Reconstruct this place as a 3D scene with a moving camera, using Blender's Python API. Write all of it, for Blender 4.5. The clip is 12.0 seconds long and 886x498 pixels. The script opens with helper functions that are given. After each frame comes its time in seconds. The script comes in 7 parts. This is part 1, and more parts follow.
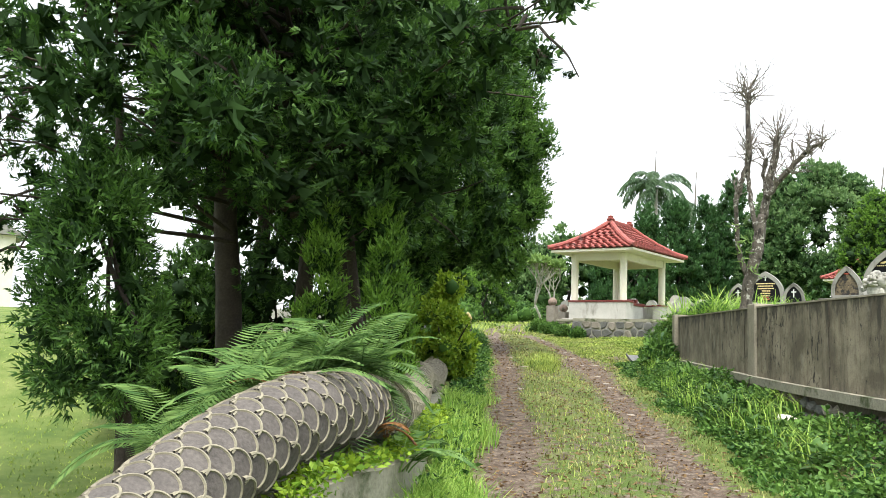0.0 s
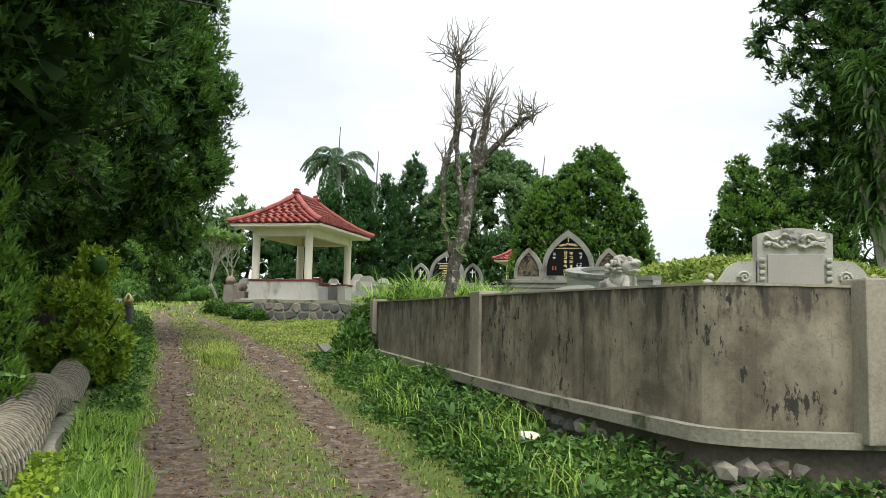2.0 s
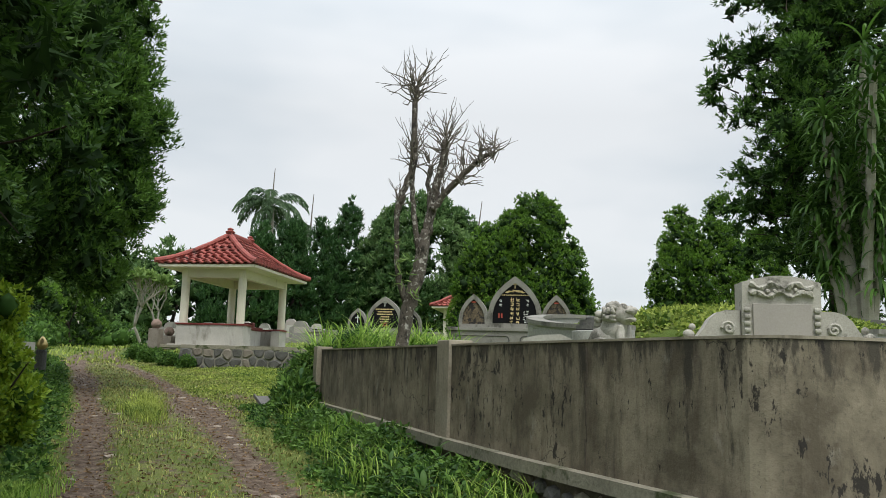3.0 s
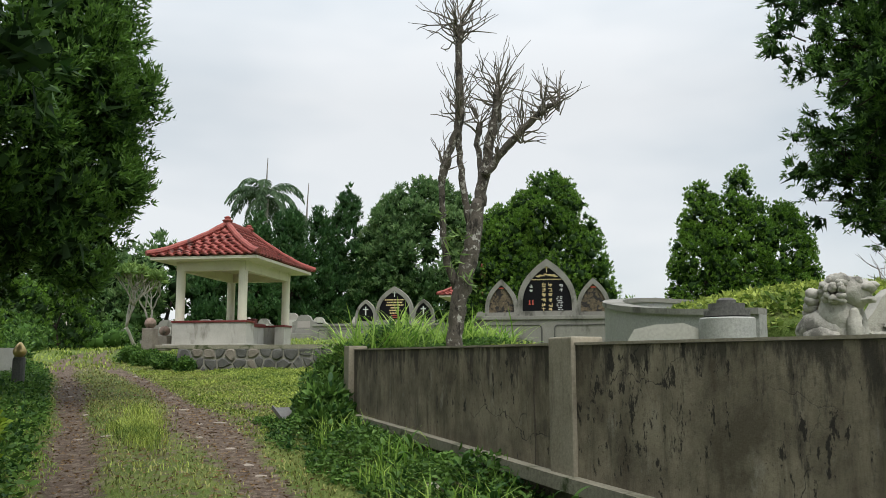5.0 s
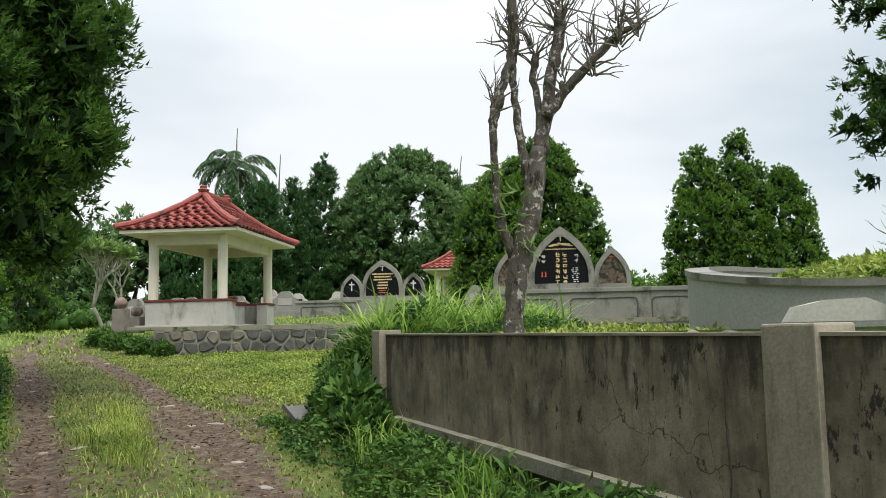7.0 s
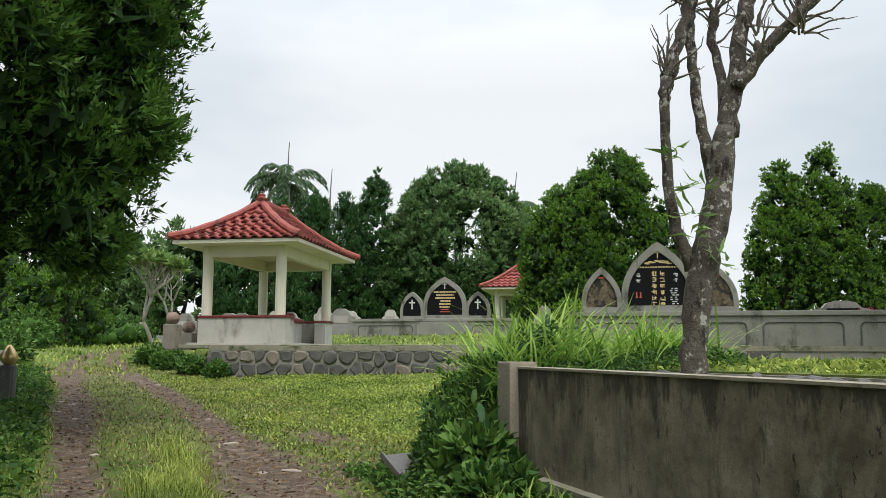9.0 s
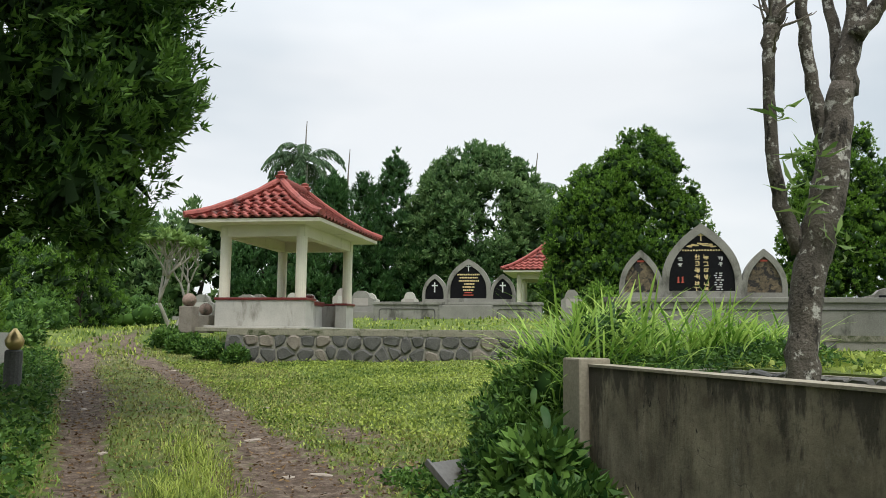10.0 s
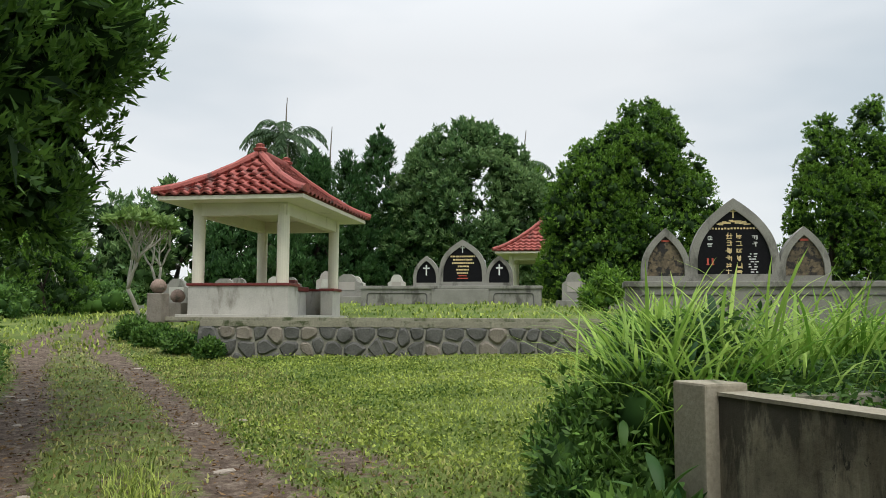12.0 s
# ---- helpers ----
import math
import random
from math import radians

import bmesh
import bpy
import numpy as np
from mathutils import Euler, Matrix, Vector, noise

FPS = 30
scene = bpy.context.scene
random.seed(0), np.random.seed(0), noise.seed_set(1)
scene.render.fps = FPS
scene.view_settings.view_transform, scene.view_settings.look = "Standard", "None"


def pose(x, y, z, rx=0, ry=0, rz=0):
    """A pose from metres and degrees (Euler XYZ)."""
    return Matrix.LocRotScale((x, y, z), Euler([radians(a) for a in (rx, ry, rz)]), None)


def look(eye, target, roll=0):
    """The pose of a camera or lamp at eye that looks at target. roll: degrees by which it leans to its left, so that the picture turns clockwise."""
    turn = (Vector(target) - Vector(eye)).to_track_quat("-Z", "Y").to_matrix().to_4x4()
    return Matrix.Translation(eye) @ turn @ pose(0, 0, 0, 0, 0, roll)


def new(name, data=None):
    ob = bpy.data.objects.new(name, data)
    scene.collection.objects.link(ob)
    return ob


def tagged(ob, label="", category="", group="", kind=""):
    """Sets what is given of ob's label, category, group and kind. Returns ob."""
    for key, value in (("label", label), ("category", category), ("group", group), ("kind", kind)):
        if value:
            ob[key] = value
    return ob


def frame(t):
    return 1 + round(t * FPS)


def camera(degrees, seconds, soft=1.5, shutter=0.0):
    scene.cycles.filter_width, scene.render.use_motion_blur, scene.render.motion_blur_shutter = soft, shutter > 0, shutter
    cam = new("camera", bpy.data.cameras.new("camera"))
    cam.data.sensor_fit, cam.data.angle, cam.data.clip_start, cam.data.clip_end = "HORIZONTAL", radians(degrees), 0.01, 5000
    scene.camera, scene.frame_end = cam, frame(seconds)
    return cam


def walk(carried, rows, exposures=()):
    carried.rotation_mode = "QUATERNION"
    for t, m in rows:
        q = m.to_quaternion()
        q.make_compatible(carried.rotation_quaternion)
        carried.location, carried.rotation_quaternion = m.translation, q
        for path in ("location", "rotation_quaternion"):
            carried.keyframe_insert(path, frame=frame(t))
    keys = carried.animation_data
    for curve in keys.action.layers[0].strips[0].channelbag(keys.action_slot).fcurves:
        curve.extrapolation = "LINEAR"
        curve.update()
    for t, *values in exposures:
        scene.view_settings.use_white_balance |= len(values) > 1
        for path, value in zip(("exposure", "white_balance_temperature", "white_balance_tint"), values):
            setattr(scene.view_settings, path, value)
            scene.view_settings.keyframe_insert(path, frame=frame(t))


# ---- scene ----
cam = camera(55.5, 12.0, soft=0.4)
METRES, EYE, TILT, LEAN, TURN = 13.0, 1.5, 0.0, 0.0, 0.0
ROWS = [
    (0.0, 0.0, 0.0, 0.0, -0.2, 6.19, -1.86),
    (0.5, 0.0077, 0.0472, 0.0029, -4.23, 5.74, -2.18),
    (1.0, 0.0107, 0.0886, 0.0052, -9.02, 5.61, -1.83),
    (1.5, 0.0121, 0.1333, 0.0111, -16.45, 6.06, -0.99),
    (2.0, 0.0187, 0.1808, 0.0159, -21.87, 5.17, -1.21),
    (2.5, 0.0184, 0.2219, 0.0206, -25.25, 5.19, -1.87),
    (3.0, 0.0239, 0.2598, 0.0198, -26.62, 8.44, -1.66),
    (3.2, 0.0263, 0.2785, 0.0208, -24.6, 9.0, -1.5),
    (4.8, 0.0456, 0.4265, 0.0300, -25.4, 8.15, -0.1),
    (5.0, 0.048, 0.445, 0.0308, -26.93, 7.72, 0.1),
    (5.5, 0.0529, 0.4902, 0.0313, -30.35, 6.53, 0.73),
    (6.0, 0.0506, 0.5294, 0.0348, -29.93, 6.49, 0.96),
    (6.5, 0.0496, 0.5698, 0.0383, -29.75, 6.18, 1.06),
    (7.0, 0.06, 0.6103, 0.0416, -29.01, 5.92, 1.07),
    (7.2, 0.0613, 0.6260, 0.0425, -28.3, 5.9, 0.95),
    (8.8, 0.0718, 0.7510, 0.0496, -27.0, 7.2, 0.0),
    (9.0, 0.0731, 0.7667, 0.0505, -26.22, 7.26, -0.14),
    (9.5, 0.0771, 0.8043, 0.0541, -26.36, 6.14, -0.36),
    (10.0, 0.0842, 0.8408, 0.0569, -25.24, 6.04, -0.65),
    (10.5, 0.089, 0.8784, 0.0585, -25.27, 6.16, -0.62),
    (11.0, 0.1053, 0.9169, 0.0605, -25.59, 6.02, -0.5),
    (11.5, 0.1172, 0.9509, 0.0643, -26.02, 4.71, -0.91),
    (12.0, 0.1222, 0.9836, 0.069, -26.48, 4.78, -0.3),
]
walk(cam, [(t, pose(0, 0, EYE, TILT, LEAN, TURN) @ pose(METRES * x, METRES * y, METRES * z, 90 + pitch, roll, yaw)) for t, x, y, z, yaw, pitch, roll in ROWS],
     exposures=[(0.0, 1.08), (0.5, 0.9), (1.0, 0.68), (1.5, 0.46), (2.0, 0.36), (2.5, 0.0), (3.5, 0.0), (5.0, 0.0), (5.5, -0.08), (6.0, 0.04), (6.5, 0.24), (7.0, 0.22), (9.0, 0.12), (10.5, 0.1), (12.0, 0.02)])

# ---------------- light ----------------
SUN_EL, SUN_AZ = 64.0, 187.0
world = bpy.data.worlds.new("world")
scene.world = world
world.use_nodes = True
wn, wl = world.node_tree.nodes, world.node_tree.links
wn.clear()
w_out = wn.new("ShaderNodeOutputWorld")
w_bg = wn.new("ShaderNodeBackground")
w_sky = wn.new("ShaderNodeTexSky")
w_sky.sky_type = "NISHITA"
w_sky.sun_disc = False
w_sky.sun_elevation = radians(SUN_EL)
w_sky.sun_rotation = radians(SUN_AZ)
w_coord = wn.new("ShaderNodeTexCoord")
w_map = wn.new("ShaderNodeMapping")
w_map.inputs["Scale"].default_value = (1.0, 1.0, 3.2)
w_noise = wn.new("ShaderNodeTexNoise")
w_noise.inputs["Scale"].default_value = 1.5
w_noise.inputs["Detail"].default_value = 4.0
w_noise.inputs["Roughness"].default_value = 0.5
w_ramp = wn.new("ShaderNodeValToRGB")
w_ramp.color_ramp.elements[0].position = 0.36
w_ramp.color_ramp.elements[0].color = (5.3, 5.95, 6.4, 1)
w_ramp.color_ramp.elements[1].position = 0.62
w_ramp.color_ramp.elements[1].color = (7.9, 8.1, 8.2, 1)
w_mix = wn.new("ShaderNodeMix")
w_mix.data_type = "RGBA"
w_mix.inputs[0].default_value = 0.86
wl.new(w_coord.outputs["Generated"], w_map.inputs["Vector"])
wl.new(w_map.outputs["Vector"], w_noise.inputs["Vector"])
wl.new(w_noise.outputs["Fac"], w_ramp.inputs["Fac"])
wl.new(w_sky.outputs["Color"], w_mix.inputs[6])
wl.new(w_ramp.outputs["Color"], w_mix.inputs[7])
# the cloud is brightest overhead, as under any overcast sky
w_sep = wn.new("ShaderNodeSeparateXYZ")
wl.new(w_coord.outputs["Generated"], w_sep.inputs[0])
w_high = wn.new("ShaderNodeMapRange")
w_high.inputs["From Min"].default_value, w_high.inputs["From Max"].default_value = 0.3, 1.0
w_high.inputs["To Min"].default_value, w_high.inputs["To Max"].default_value = 0.113, 0.25
wl.new(w_sep.outputs[2], w_high.inputs["Value"])
wl.new(w_mix.outputs[2], w_bg.inputs["Color"])
wl.new(w_high.outputs["Result"], w_bg.inputs["Strength"])
wl.new(w_bg.outputs["Background"], w_out.inputs["Surface"])

sun_data = bpy.data.lights.new("sun", "SUN")
sun_data.energy = 2.5
sun_data.angle = radians(28)
sun_data.color = (1.0, 0.96, 0.88)
sun_ob = new("sun", sun_data)
_az, _el = radians(SUN_AZ), radians(SUN_EL)
sun_dir = Vector((math.sin(_az) * math.cos(_el), math.cos(_az) * math.cos(_el), math.sin(_el)))
sun_ob.matrix_world = look(Vector((0, 0, 40)) + sun_dir * 20, (0, 0, 40))


# ---------------- materials ----------------
def material(name, a, b, scale=3.0, rough=0.8, bump=0.3, fine=30.0, stain=None, stain_scale=1.2, stain_at=0.58, metal=0.0, stretch=1.0, soft=0.1, spots=None):
    """Two-scale mottled surface; stain: a third colour in patches, stretched upright by stretch."""
    m = bpy.data.materials.new(name)
    m.use_nodes = True
    n, l = m.node_tree.nodes, m.node_tree.links
    bsdf = n["Principled BSDF"]
    geo = n.new("ShaderNodeNewGeometry")
    big = n.new("ShaderNodeTexNoise")
    big.inputs["Scale"].default_value, big.inputs["Detail"].default_value = scale, 5
    small = n.new("ShaderNodeTexNoise")
    small.inputs["Scale"].default_value, small.inputs["Detail"].default_value = fine, 4
    l.new(geo.outputs["Position"], big.inputs["Vector"])
    l.new(geo.outputs["Position"], small.inputs["Vector"])
    ramp = n.new("ShaderNodeValToRGB")
    ramp.color_ramp.elements[0].position, ramp.color_ramp.elements[1].position = 0.3, 0.7
    ramp.color_ramp.elements[0].color, ramp.color_ramp.elements[1].color = (*a, 1), (*b, 1)
    add = n.new("ShaderNodeMath")
    add.operation = "MULTIPLY_ADD"
    add.inputs[1].default_value = 0.5
    half = n.new("ShaderNodeMath")
    half.operation = "MULTIPLY"
    half.inputs[1].default_value = 0.5
    l.new(small.outputs["Fac"], half.inputs[0])
    l.new(big.outputs["Fac"], add.inputs[0])
    l.new(half.outputs[0], add.inputs[2])
    l.new(add.outputs[0], ramp.inputs["Fac"])
    col = ramp.outputs["Color"]
    if stain:
        mp = n.new("ShaderNodeMapping")
        mp.inputs["Scale"].default_value = (1, 1, 1 / stretch)
        l.new(geo.outputs["Position"], mp.inputs["Vector"])
        st = n.new("ShaderNodeTexNoise")
        st.inputs["Scale"].default_value, st.inputs["Detail"].default_value, st.inputs["Roughness"].default_value = stain_scale, 8, 0.68
        l.new(mp.outputs["Vector"], st.inputs["Vector"])
        sr = n.new("ShaderNodeMapRange")
        sr.inputs["From Min"].default_value, sr.inputs["From Max"].default_value = stain_at, stain_at + soft
        l.new(st.outputs["Fac"], sr.inputs["Value"])
        mix = n.new("ShaderNodeMix")
        mix.data_type = "RGBA"
        l.new(sr.outputs["Result"], mix.inputs[0])
        l.new(col, mix.inputs[6])
        mix.inputs[7].default_value = (*stain, 1)
        col = mix.outputs[2]
    if spots:
        colour, size, level, high = spots
        mp = n.new("ShaderNodeMapping")
        mp.inputs["Scale"].default_value = (1, 1, 1 / high)
        l.new(geo.outputs["Position"], mp.inputs["Vector"])
        sp = n.new("ShaderNodeTexNoise")
        sp.inputs["Scale"].default_value, sp.inputs["Detail"].default_value, sp.inputs["Roughness"].default_value = size, 9, 0.72
        l.new(mp.outputs["Vector"], sp.inputs["Vector"])
        pr = n.new("ShaderNodeMapRange")
        pr.inputs["From Min"].default_value, pr.inputs["From Max"].default_value = level, level + 0.07
        l.new(sp.outputs["Fac"], pr.inputs["Value"])
        mx = n.new("ShaderNodeMix")
        mx.data_type = "RGBA"
        l.new(pr.outputs["Result"], mx.inputs[0])
        l.new(col, mx.inputs[6])
        mx.inputs[7].default_value = (*colour, 1)
        col = mx.outputs[2]
    l.new(col, bsdf.inputs["Base Color"])
    bsdf.inputs["Roughness"].default_value = rough
    bsdf.inputs["Metallic"].default_value = metal
    if bump:
        bp = n.new("ShaderNodeBump")
        bp.inputs["Strength"].default_value, bp.inputs["Distance"].default_value = bump, 0.02
        l.new(add.outputs[0], bp.inputs["Height"])
        l.new(bp.outputs["Normal"], bsdf.inputs["Normal"])
    return m


def leaf_material(name, dark, light, thin=0.3, rough=0.55, scale=0.7):
    """Leaves: every leaf has its own shade between two greens, with slow drifts through the crown; light passes through."""
    m = bpy.data.materials.new(name)
    m.use_nodes = True
    n, l = m.node_tree.nodes, m.node_tree.links
    bsdf = n["Principled BSDF"]
    geo = n.new("ShaderNodeNewGeometry")
    noi = n.new("ShaderNodeTexNoise")
    noi.inputs["Scale"].default_value = scale
    l.new(geo.outputs["Position"], noi.inputs["Vector"])
    mul = n.new("ShaderNodeMath")
    mul.operation = "MULTIPLY_ADD"
    mul.inputs[1].default_value, mul.inputs[2].default_value = 1.6, -0.8
    l.new(noi.outputs["Fac"], mul.inputs[0])
    add = n.new("ShaderNodeMath")
    add.operation = "ADD"
    add.use_clamp = True
    l.new(geo.outputs["Random Per Island"], add.inputs[0])
    l.new(mul.outputs[0], add.inputs[1])
    ramp = n.new("ShaderNodeValToRGB")
    ramp.color_ramp.elements[0].color, ramp.color_ramp.elements[1].color = (*dark, 1), (*light, 1)
    l.new(add.outputs[0], ramp.inputs["Fac"])
    l.new(ramp.outputs["Color"], bsdf.inputs["Base Color"])
    bsdf.inputs["Roughness"].default_value = rough
    bsdf.inputs["Specular IOR Level"].default_value = 0.25
    tr = n.new("ShaderNodeBsdfTranslucent")
    l.new(ramp.outputs["Color"], tr.inputs["Color"])
    ms = n.new("ShaderNodeMixShader")
    ms.inputs[0].default_value = thin
    l.new(bsdf.outputs[0], ms.inputs[1])
    l.new(tr.outputs[0], ms.inputs[2])
    l.new(ms.outputs[0], n["Material Output"].inputs["Surface"])
    return m


def ground_material():
    m = bpy.data.materials.new("ground_cover")
    m.use_nodes = True
    n, l = m.node_tree.nodes, m.node_tree.links
    bsdf = n["Principled BSDF"]
    geo = n.new("ShaderNodeNewGeometry")

    def noi(scale, detail=6, rough=0.6):
        t = n.new("ShaderNodeTexNoise")
        t.inputs["Scale"].default_value, t.inputs["Detail"].default_value, t.inputs["Roughness"].default_value = scale, detail, rough
        l.new(geo.outputs["Position"], t.inputs["Vector"])
        return t

    def ramp(fac, *stops):
        r = n.new("ShaderNodeValToRGB")
        while len(r.color_ramp.elements) < len(stops):
            r.color_ramp.elements.new(0.5)
        for e, (p, c) in zip(r.color_ramp.elements, stops):
            e.position, e.color = p, (*c, 1)
        l.new(fac, r.inputs["Fac"])
        return r

    grass = ramp(noi(0.9, 8, 0.7).outputs["Fac"], (0.3, (0.052, 0.095, 0.02)), (0.5, (0.112, 0.155, 0.037)), (0.7, (0.185, 0.21, 0.068)))
    earth = ramp(noi(9, 8, 0.75).outputs["Fac"], (0.3, (0.05, 0.036, 0.027)), (0.5, (0.125, 0.092, 0.07)), (0.68, (0.27, 0.22, 0.175)))
    at = n.new("ShaderNodeAttribute")
    at.attribute_name = "soil"
    edge = noi(7, 8, 0.75)
    ma = n.new("ShaderNodeMath")
    ma.operation = "MULTIPLY_ADD"
    ma.inputs[1].default_value, ma.inputs[2].default_value = 2.4, -1.2
    l.new(edge.outputs["Fac"], ma.inputs[0])
    ad = n.new("ShaderNodeMath")
    ad.operation = "ADD"
    l.new(at.outputs["Fac"], ad.inputs[0])
    l.new(ma.outputs[0], ad.inputs[1])
    mr = n.new("ShaderNodeMapRange")
    mr.inputs["From Min"].default_value, mr.inputs["From Max"].default_value = 0.38, 0.62
    l.new(ad.outputs[0], mr.inputs["Value"])
    mix = n.new("ShaderNodeMix")
    mix.data_type = "RGBA"
    l.new(mr.outputs["Result"], mix.inputs[0])
    l.new(grass.outputs["Color"], mix.inputs[6])
    l.new(earth.outputs["Color"], mix.inputs[7])
    l.new(mix.outputs[2], bsdf.inputs["Base Color"])
    bsdf.inputs["Roughness"].default_value = 0.95
    bsdf.inputs["Specular IOR Level"].default_value = 0.15
    bp = n.new("ShaderNodeBump")
    bp.inputs["Strength"].default_value, bp.inputs["Distance"].default_value = 0.8, 0.04
    l.new(noi(22, 6, 0.7).outputs["Fac"], bp.inputs["Height"])
    l.new(bp.outputs["Normal"], bsdf.inputs["Normal"])
    return m


def wall_material():
    """Old rendered concrete: cloudy grey-brown, algae washed down from the top edge, flaked black patches, pale lime scuffs."""
    m = bpy.data.materials.new("stained_render")
    m.use_nodes = True
    n, l = m.node_tree.nodes, m.node_tree.links
    bsdf = n["Principled BSDF"]
    geo = n.new("ShaderNodeNewGeometry")

    def noi(scale, detail, rough, high=1.0):
        mp = n.new("ShaderNodeMapping")
        mp.inputs["Scale"].default_value = (1, 1, 1 / high)
        l.new(geo.outputs["Position"], mp.inputs["Vector"])
        t = n.new("ShaderNodeTexNoise")
        t.inputs["Scale"].default_value, t.inputs["Detail"].default_value, t.inputs["Roughness"].default_value = scale, detail, rough
        l.new(mp.outputs["Vector"], t.inputs["Vector"])
        return t.outputs["Fac"]

    def span(val, a, b, lo=0.0, hi=1.0):
        r = n.new("ShaderNodeMapRange")
        for key, q in (("From Min", a), ("From Max", b), ("To Min", lo), ("To Max", hi)):
            r.inputs[key].default_value = q
        l.new(val, r.inputs["Value"])
        return r.outputs["Result"]

    def calc(op, a, b):
        q = n.new("ShaderNodeMath")
        q.operation = op
        for i, x in enumerate((a, b)):
            if isinstance(x, float):
                q.inputs[i].default_value = x
            else:
                l.new(x, q.inputs[i])
        return q.outputs[0]

    def over(col, fac, c):
        x = n.new("ShaderNodeMix")
        x.data_type = "RGBA"
        l.new(fac, x.inputs[0])
        l.new(col, x.inputs[6])
        x.inputs[7].default_value = (*c, 1)
        return x.outputs[2]

    base = n.new("ShaderNodeValToRGB")
    base.color_ramp.elements[0].position, base.color_ramp.elements[1].position = 0.37, 0.63
    base.color_ramp.elements[0].color, base.color_ramp.elements[1].color = (0.11, 0.093, 0.063, 1), (0.3, 0.262, 0.188, 1)
    l.new(noi(2.2, 8, 0.66), base.inputs["Fac"])
    col = over(base.outputs["Color"], span(noi(3.5, 9, 0.75, 1.6), 0.58, 0.72, 0, 0.5), (0.46, 0.44, 0.38))
    col = over(col, span(noi(4.2, 9, 0.72, 6.0), 0.49, 0.66, 0, 0.8), (0.08, 0.065, 0.043))
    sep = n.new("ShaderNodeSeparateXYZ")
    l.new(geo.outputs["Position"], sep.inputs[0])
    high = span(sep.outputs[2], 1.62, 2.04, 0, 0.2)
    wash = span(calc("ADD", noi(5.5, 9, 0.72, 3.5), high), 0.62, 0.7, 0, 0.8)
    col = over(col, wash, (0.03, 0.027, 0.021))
    col = over(col, span(noi(11.0, 8, 0.7, 5.0), 0.58, 0.70, 0, 0.6), (0.045, 0.038, 0.028))
    col = over(col, span(noi(34.0, 8, 0.75), 0.54, 0.66, 0, 0.5), (0.06, 0.05, 0.036))
    zone = span(noi(1.5, 3, 0.5), 0.40, 0.62, -0.05, 0.07)
    flake = span(calc("ADD", noi(15.0, 9, 0.72, 2.3), zone), 0.615, 0.65, 0, 0.92)
    col = over(col, flake, (0.016, 0.014, 0.012))
    cells = n.new("ShaderNodeTexVoronoi")
    cells.feature = "DISTANCE_TO_EDGE"
    cells.inputs["Scale"].default_value = 1.7
    bend = n.new("ShaderNodeMixRGB")
    bend.inputs[0].default_value = 0.25
    wob = n.new("ShaderNodeTexNoise")
    wob.inputs["Scale"].default_value, wob.inputs["Detail"].default_value = 4.0, 6
    l.new(geo.outputs["Position"], wob.inputs["Vector"])
    l.new(geo.outputs["Position"], bend.inputs[1])
    l.new(wob.outputs["Color"], bend.inputs[2])
    l.new(bend.outputs[0], cells.inputs["Vector"])
    crack = calc("MULTIPLY", span(cells.outputs["Distance"], 0.0, 0.006, 1, 0), span(noi(1.1, 2, 0.5), 0.5, 0.6))
    col = over(col, crack, (0.02, 0.018, 0.015))
    l.new(col, bsdf.inputs["Base Color"])
    bsdf.inputs["Roughness"].default_value = 0.86
    grain = calc("SUBTRACT", calc("ADD", noi(60.0, 4, 0.6), calc("MULTIPLY", noi(7.0, 6, 0.6), 1.0)), calc("ADD", calc("MULTIPLY", flake, 0.35), crack))
    bp = n.new("ShaderNodeBump")
    bp.inputs["Strength"].default_value, bp.inputs["Distance"].default_value = 0.22, 0.012
    l.new(grain, bp.inputs["Height"])
    l.new(bp.outputs["Normal"], bsdf.inputs["Normal"])
    return m


M_GROUND = ground_material()
M_CONCRETE = wall_material()
M_POST = material("pale_render", (0.21, 0.185, 0.135), (0.37, 0.335, 0.26), 2.5, 0.88, 0.25, 50, (0.10, 0.088, 0.06), 3.0, 0.55, stretch=4, soft=0.15)
M_LEDGE = material("mossy_concrete", (0.17, 0.16, 0.12), (0.33, 0.31, 0.24), 3.0, 0.92, 0.5, 35, (0.06, 0.075, 0.03), 2.5, 0.54)
M_STONE = material("grey_stone", (0.05, 0.05, 0.047), (0.15, 0.147, 0.137), 4, 0.85, 0.5, 40, (0.07, 0.075, 0.05), 3, 0.6)
M_STONE_B = material("brown_stone", (0.14, 0.12, 0.095), (0.27, 0.24, 0.2), 5, 0.85, 0.5, 40, (0.23, 0.14, 0.06), 2.2, 0.62)
M_MORTAR = material("mortar", (0.20, 0.19, 0.165), (0.34, 0.325, 0.28), 6, 0.95, 0.5, 50, (0.08, 0.09, 0.045), 2, 0.58)
M_DARKSTONE = material("foundation_stone", (0.05, 0.042, 0.032), (0.12, 0.1, 0.075), 4, 0.95, 0.6, 30, (0.04, 0.06, 0.02), 2, 0.55)
M_GREY = material("grave_plaster", (0.165, 0.16, 0.14), (0.285, 0.28, 0.25), 2.5, 0.85, 0.25, 50, (0.09, 0.088, 0.074), 1.6, 0.53, stretch=2)
M_TERRAZZO = material("grey_terrazzo", (0.24, 0.24, 0.23), (0.42, 0.42, 0.40), 40, 0.6, 0.15, 160, (0.14, 0.14, 0.13), 2, 0.6)
M_CARVED = material("carved_stone", (0.30, 0.285, 0.25), (0.47, 0.45, 0.40), 4, 0.9, 0.4, 60, (0.11, 0.105, 0.09), 3.0, 0.55)
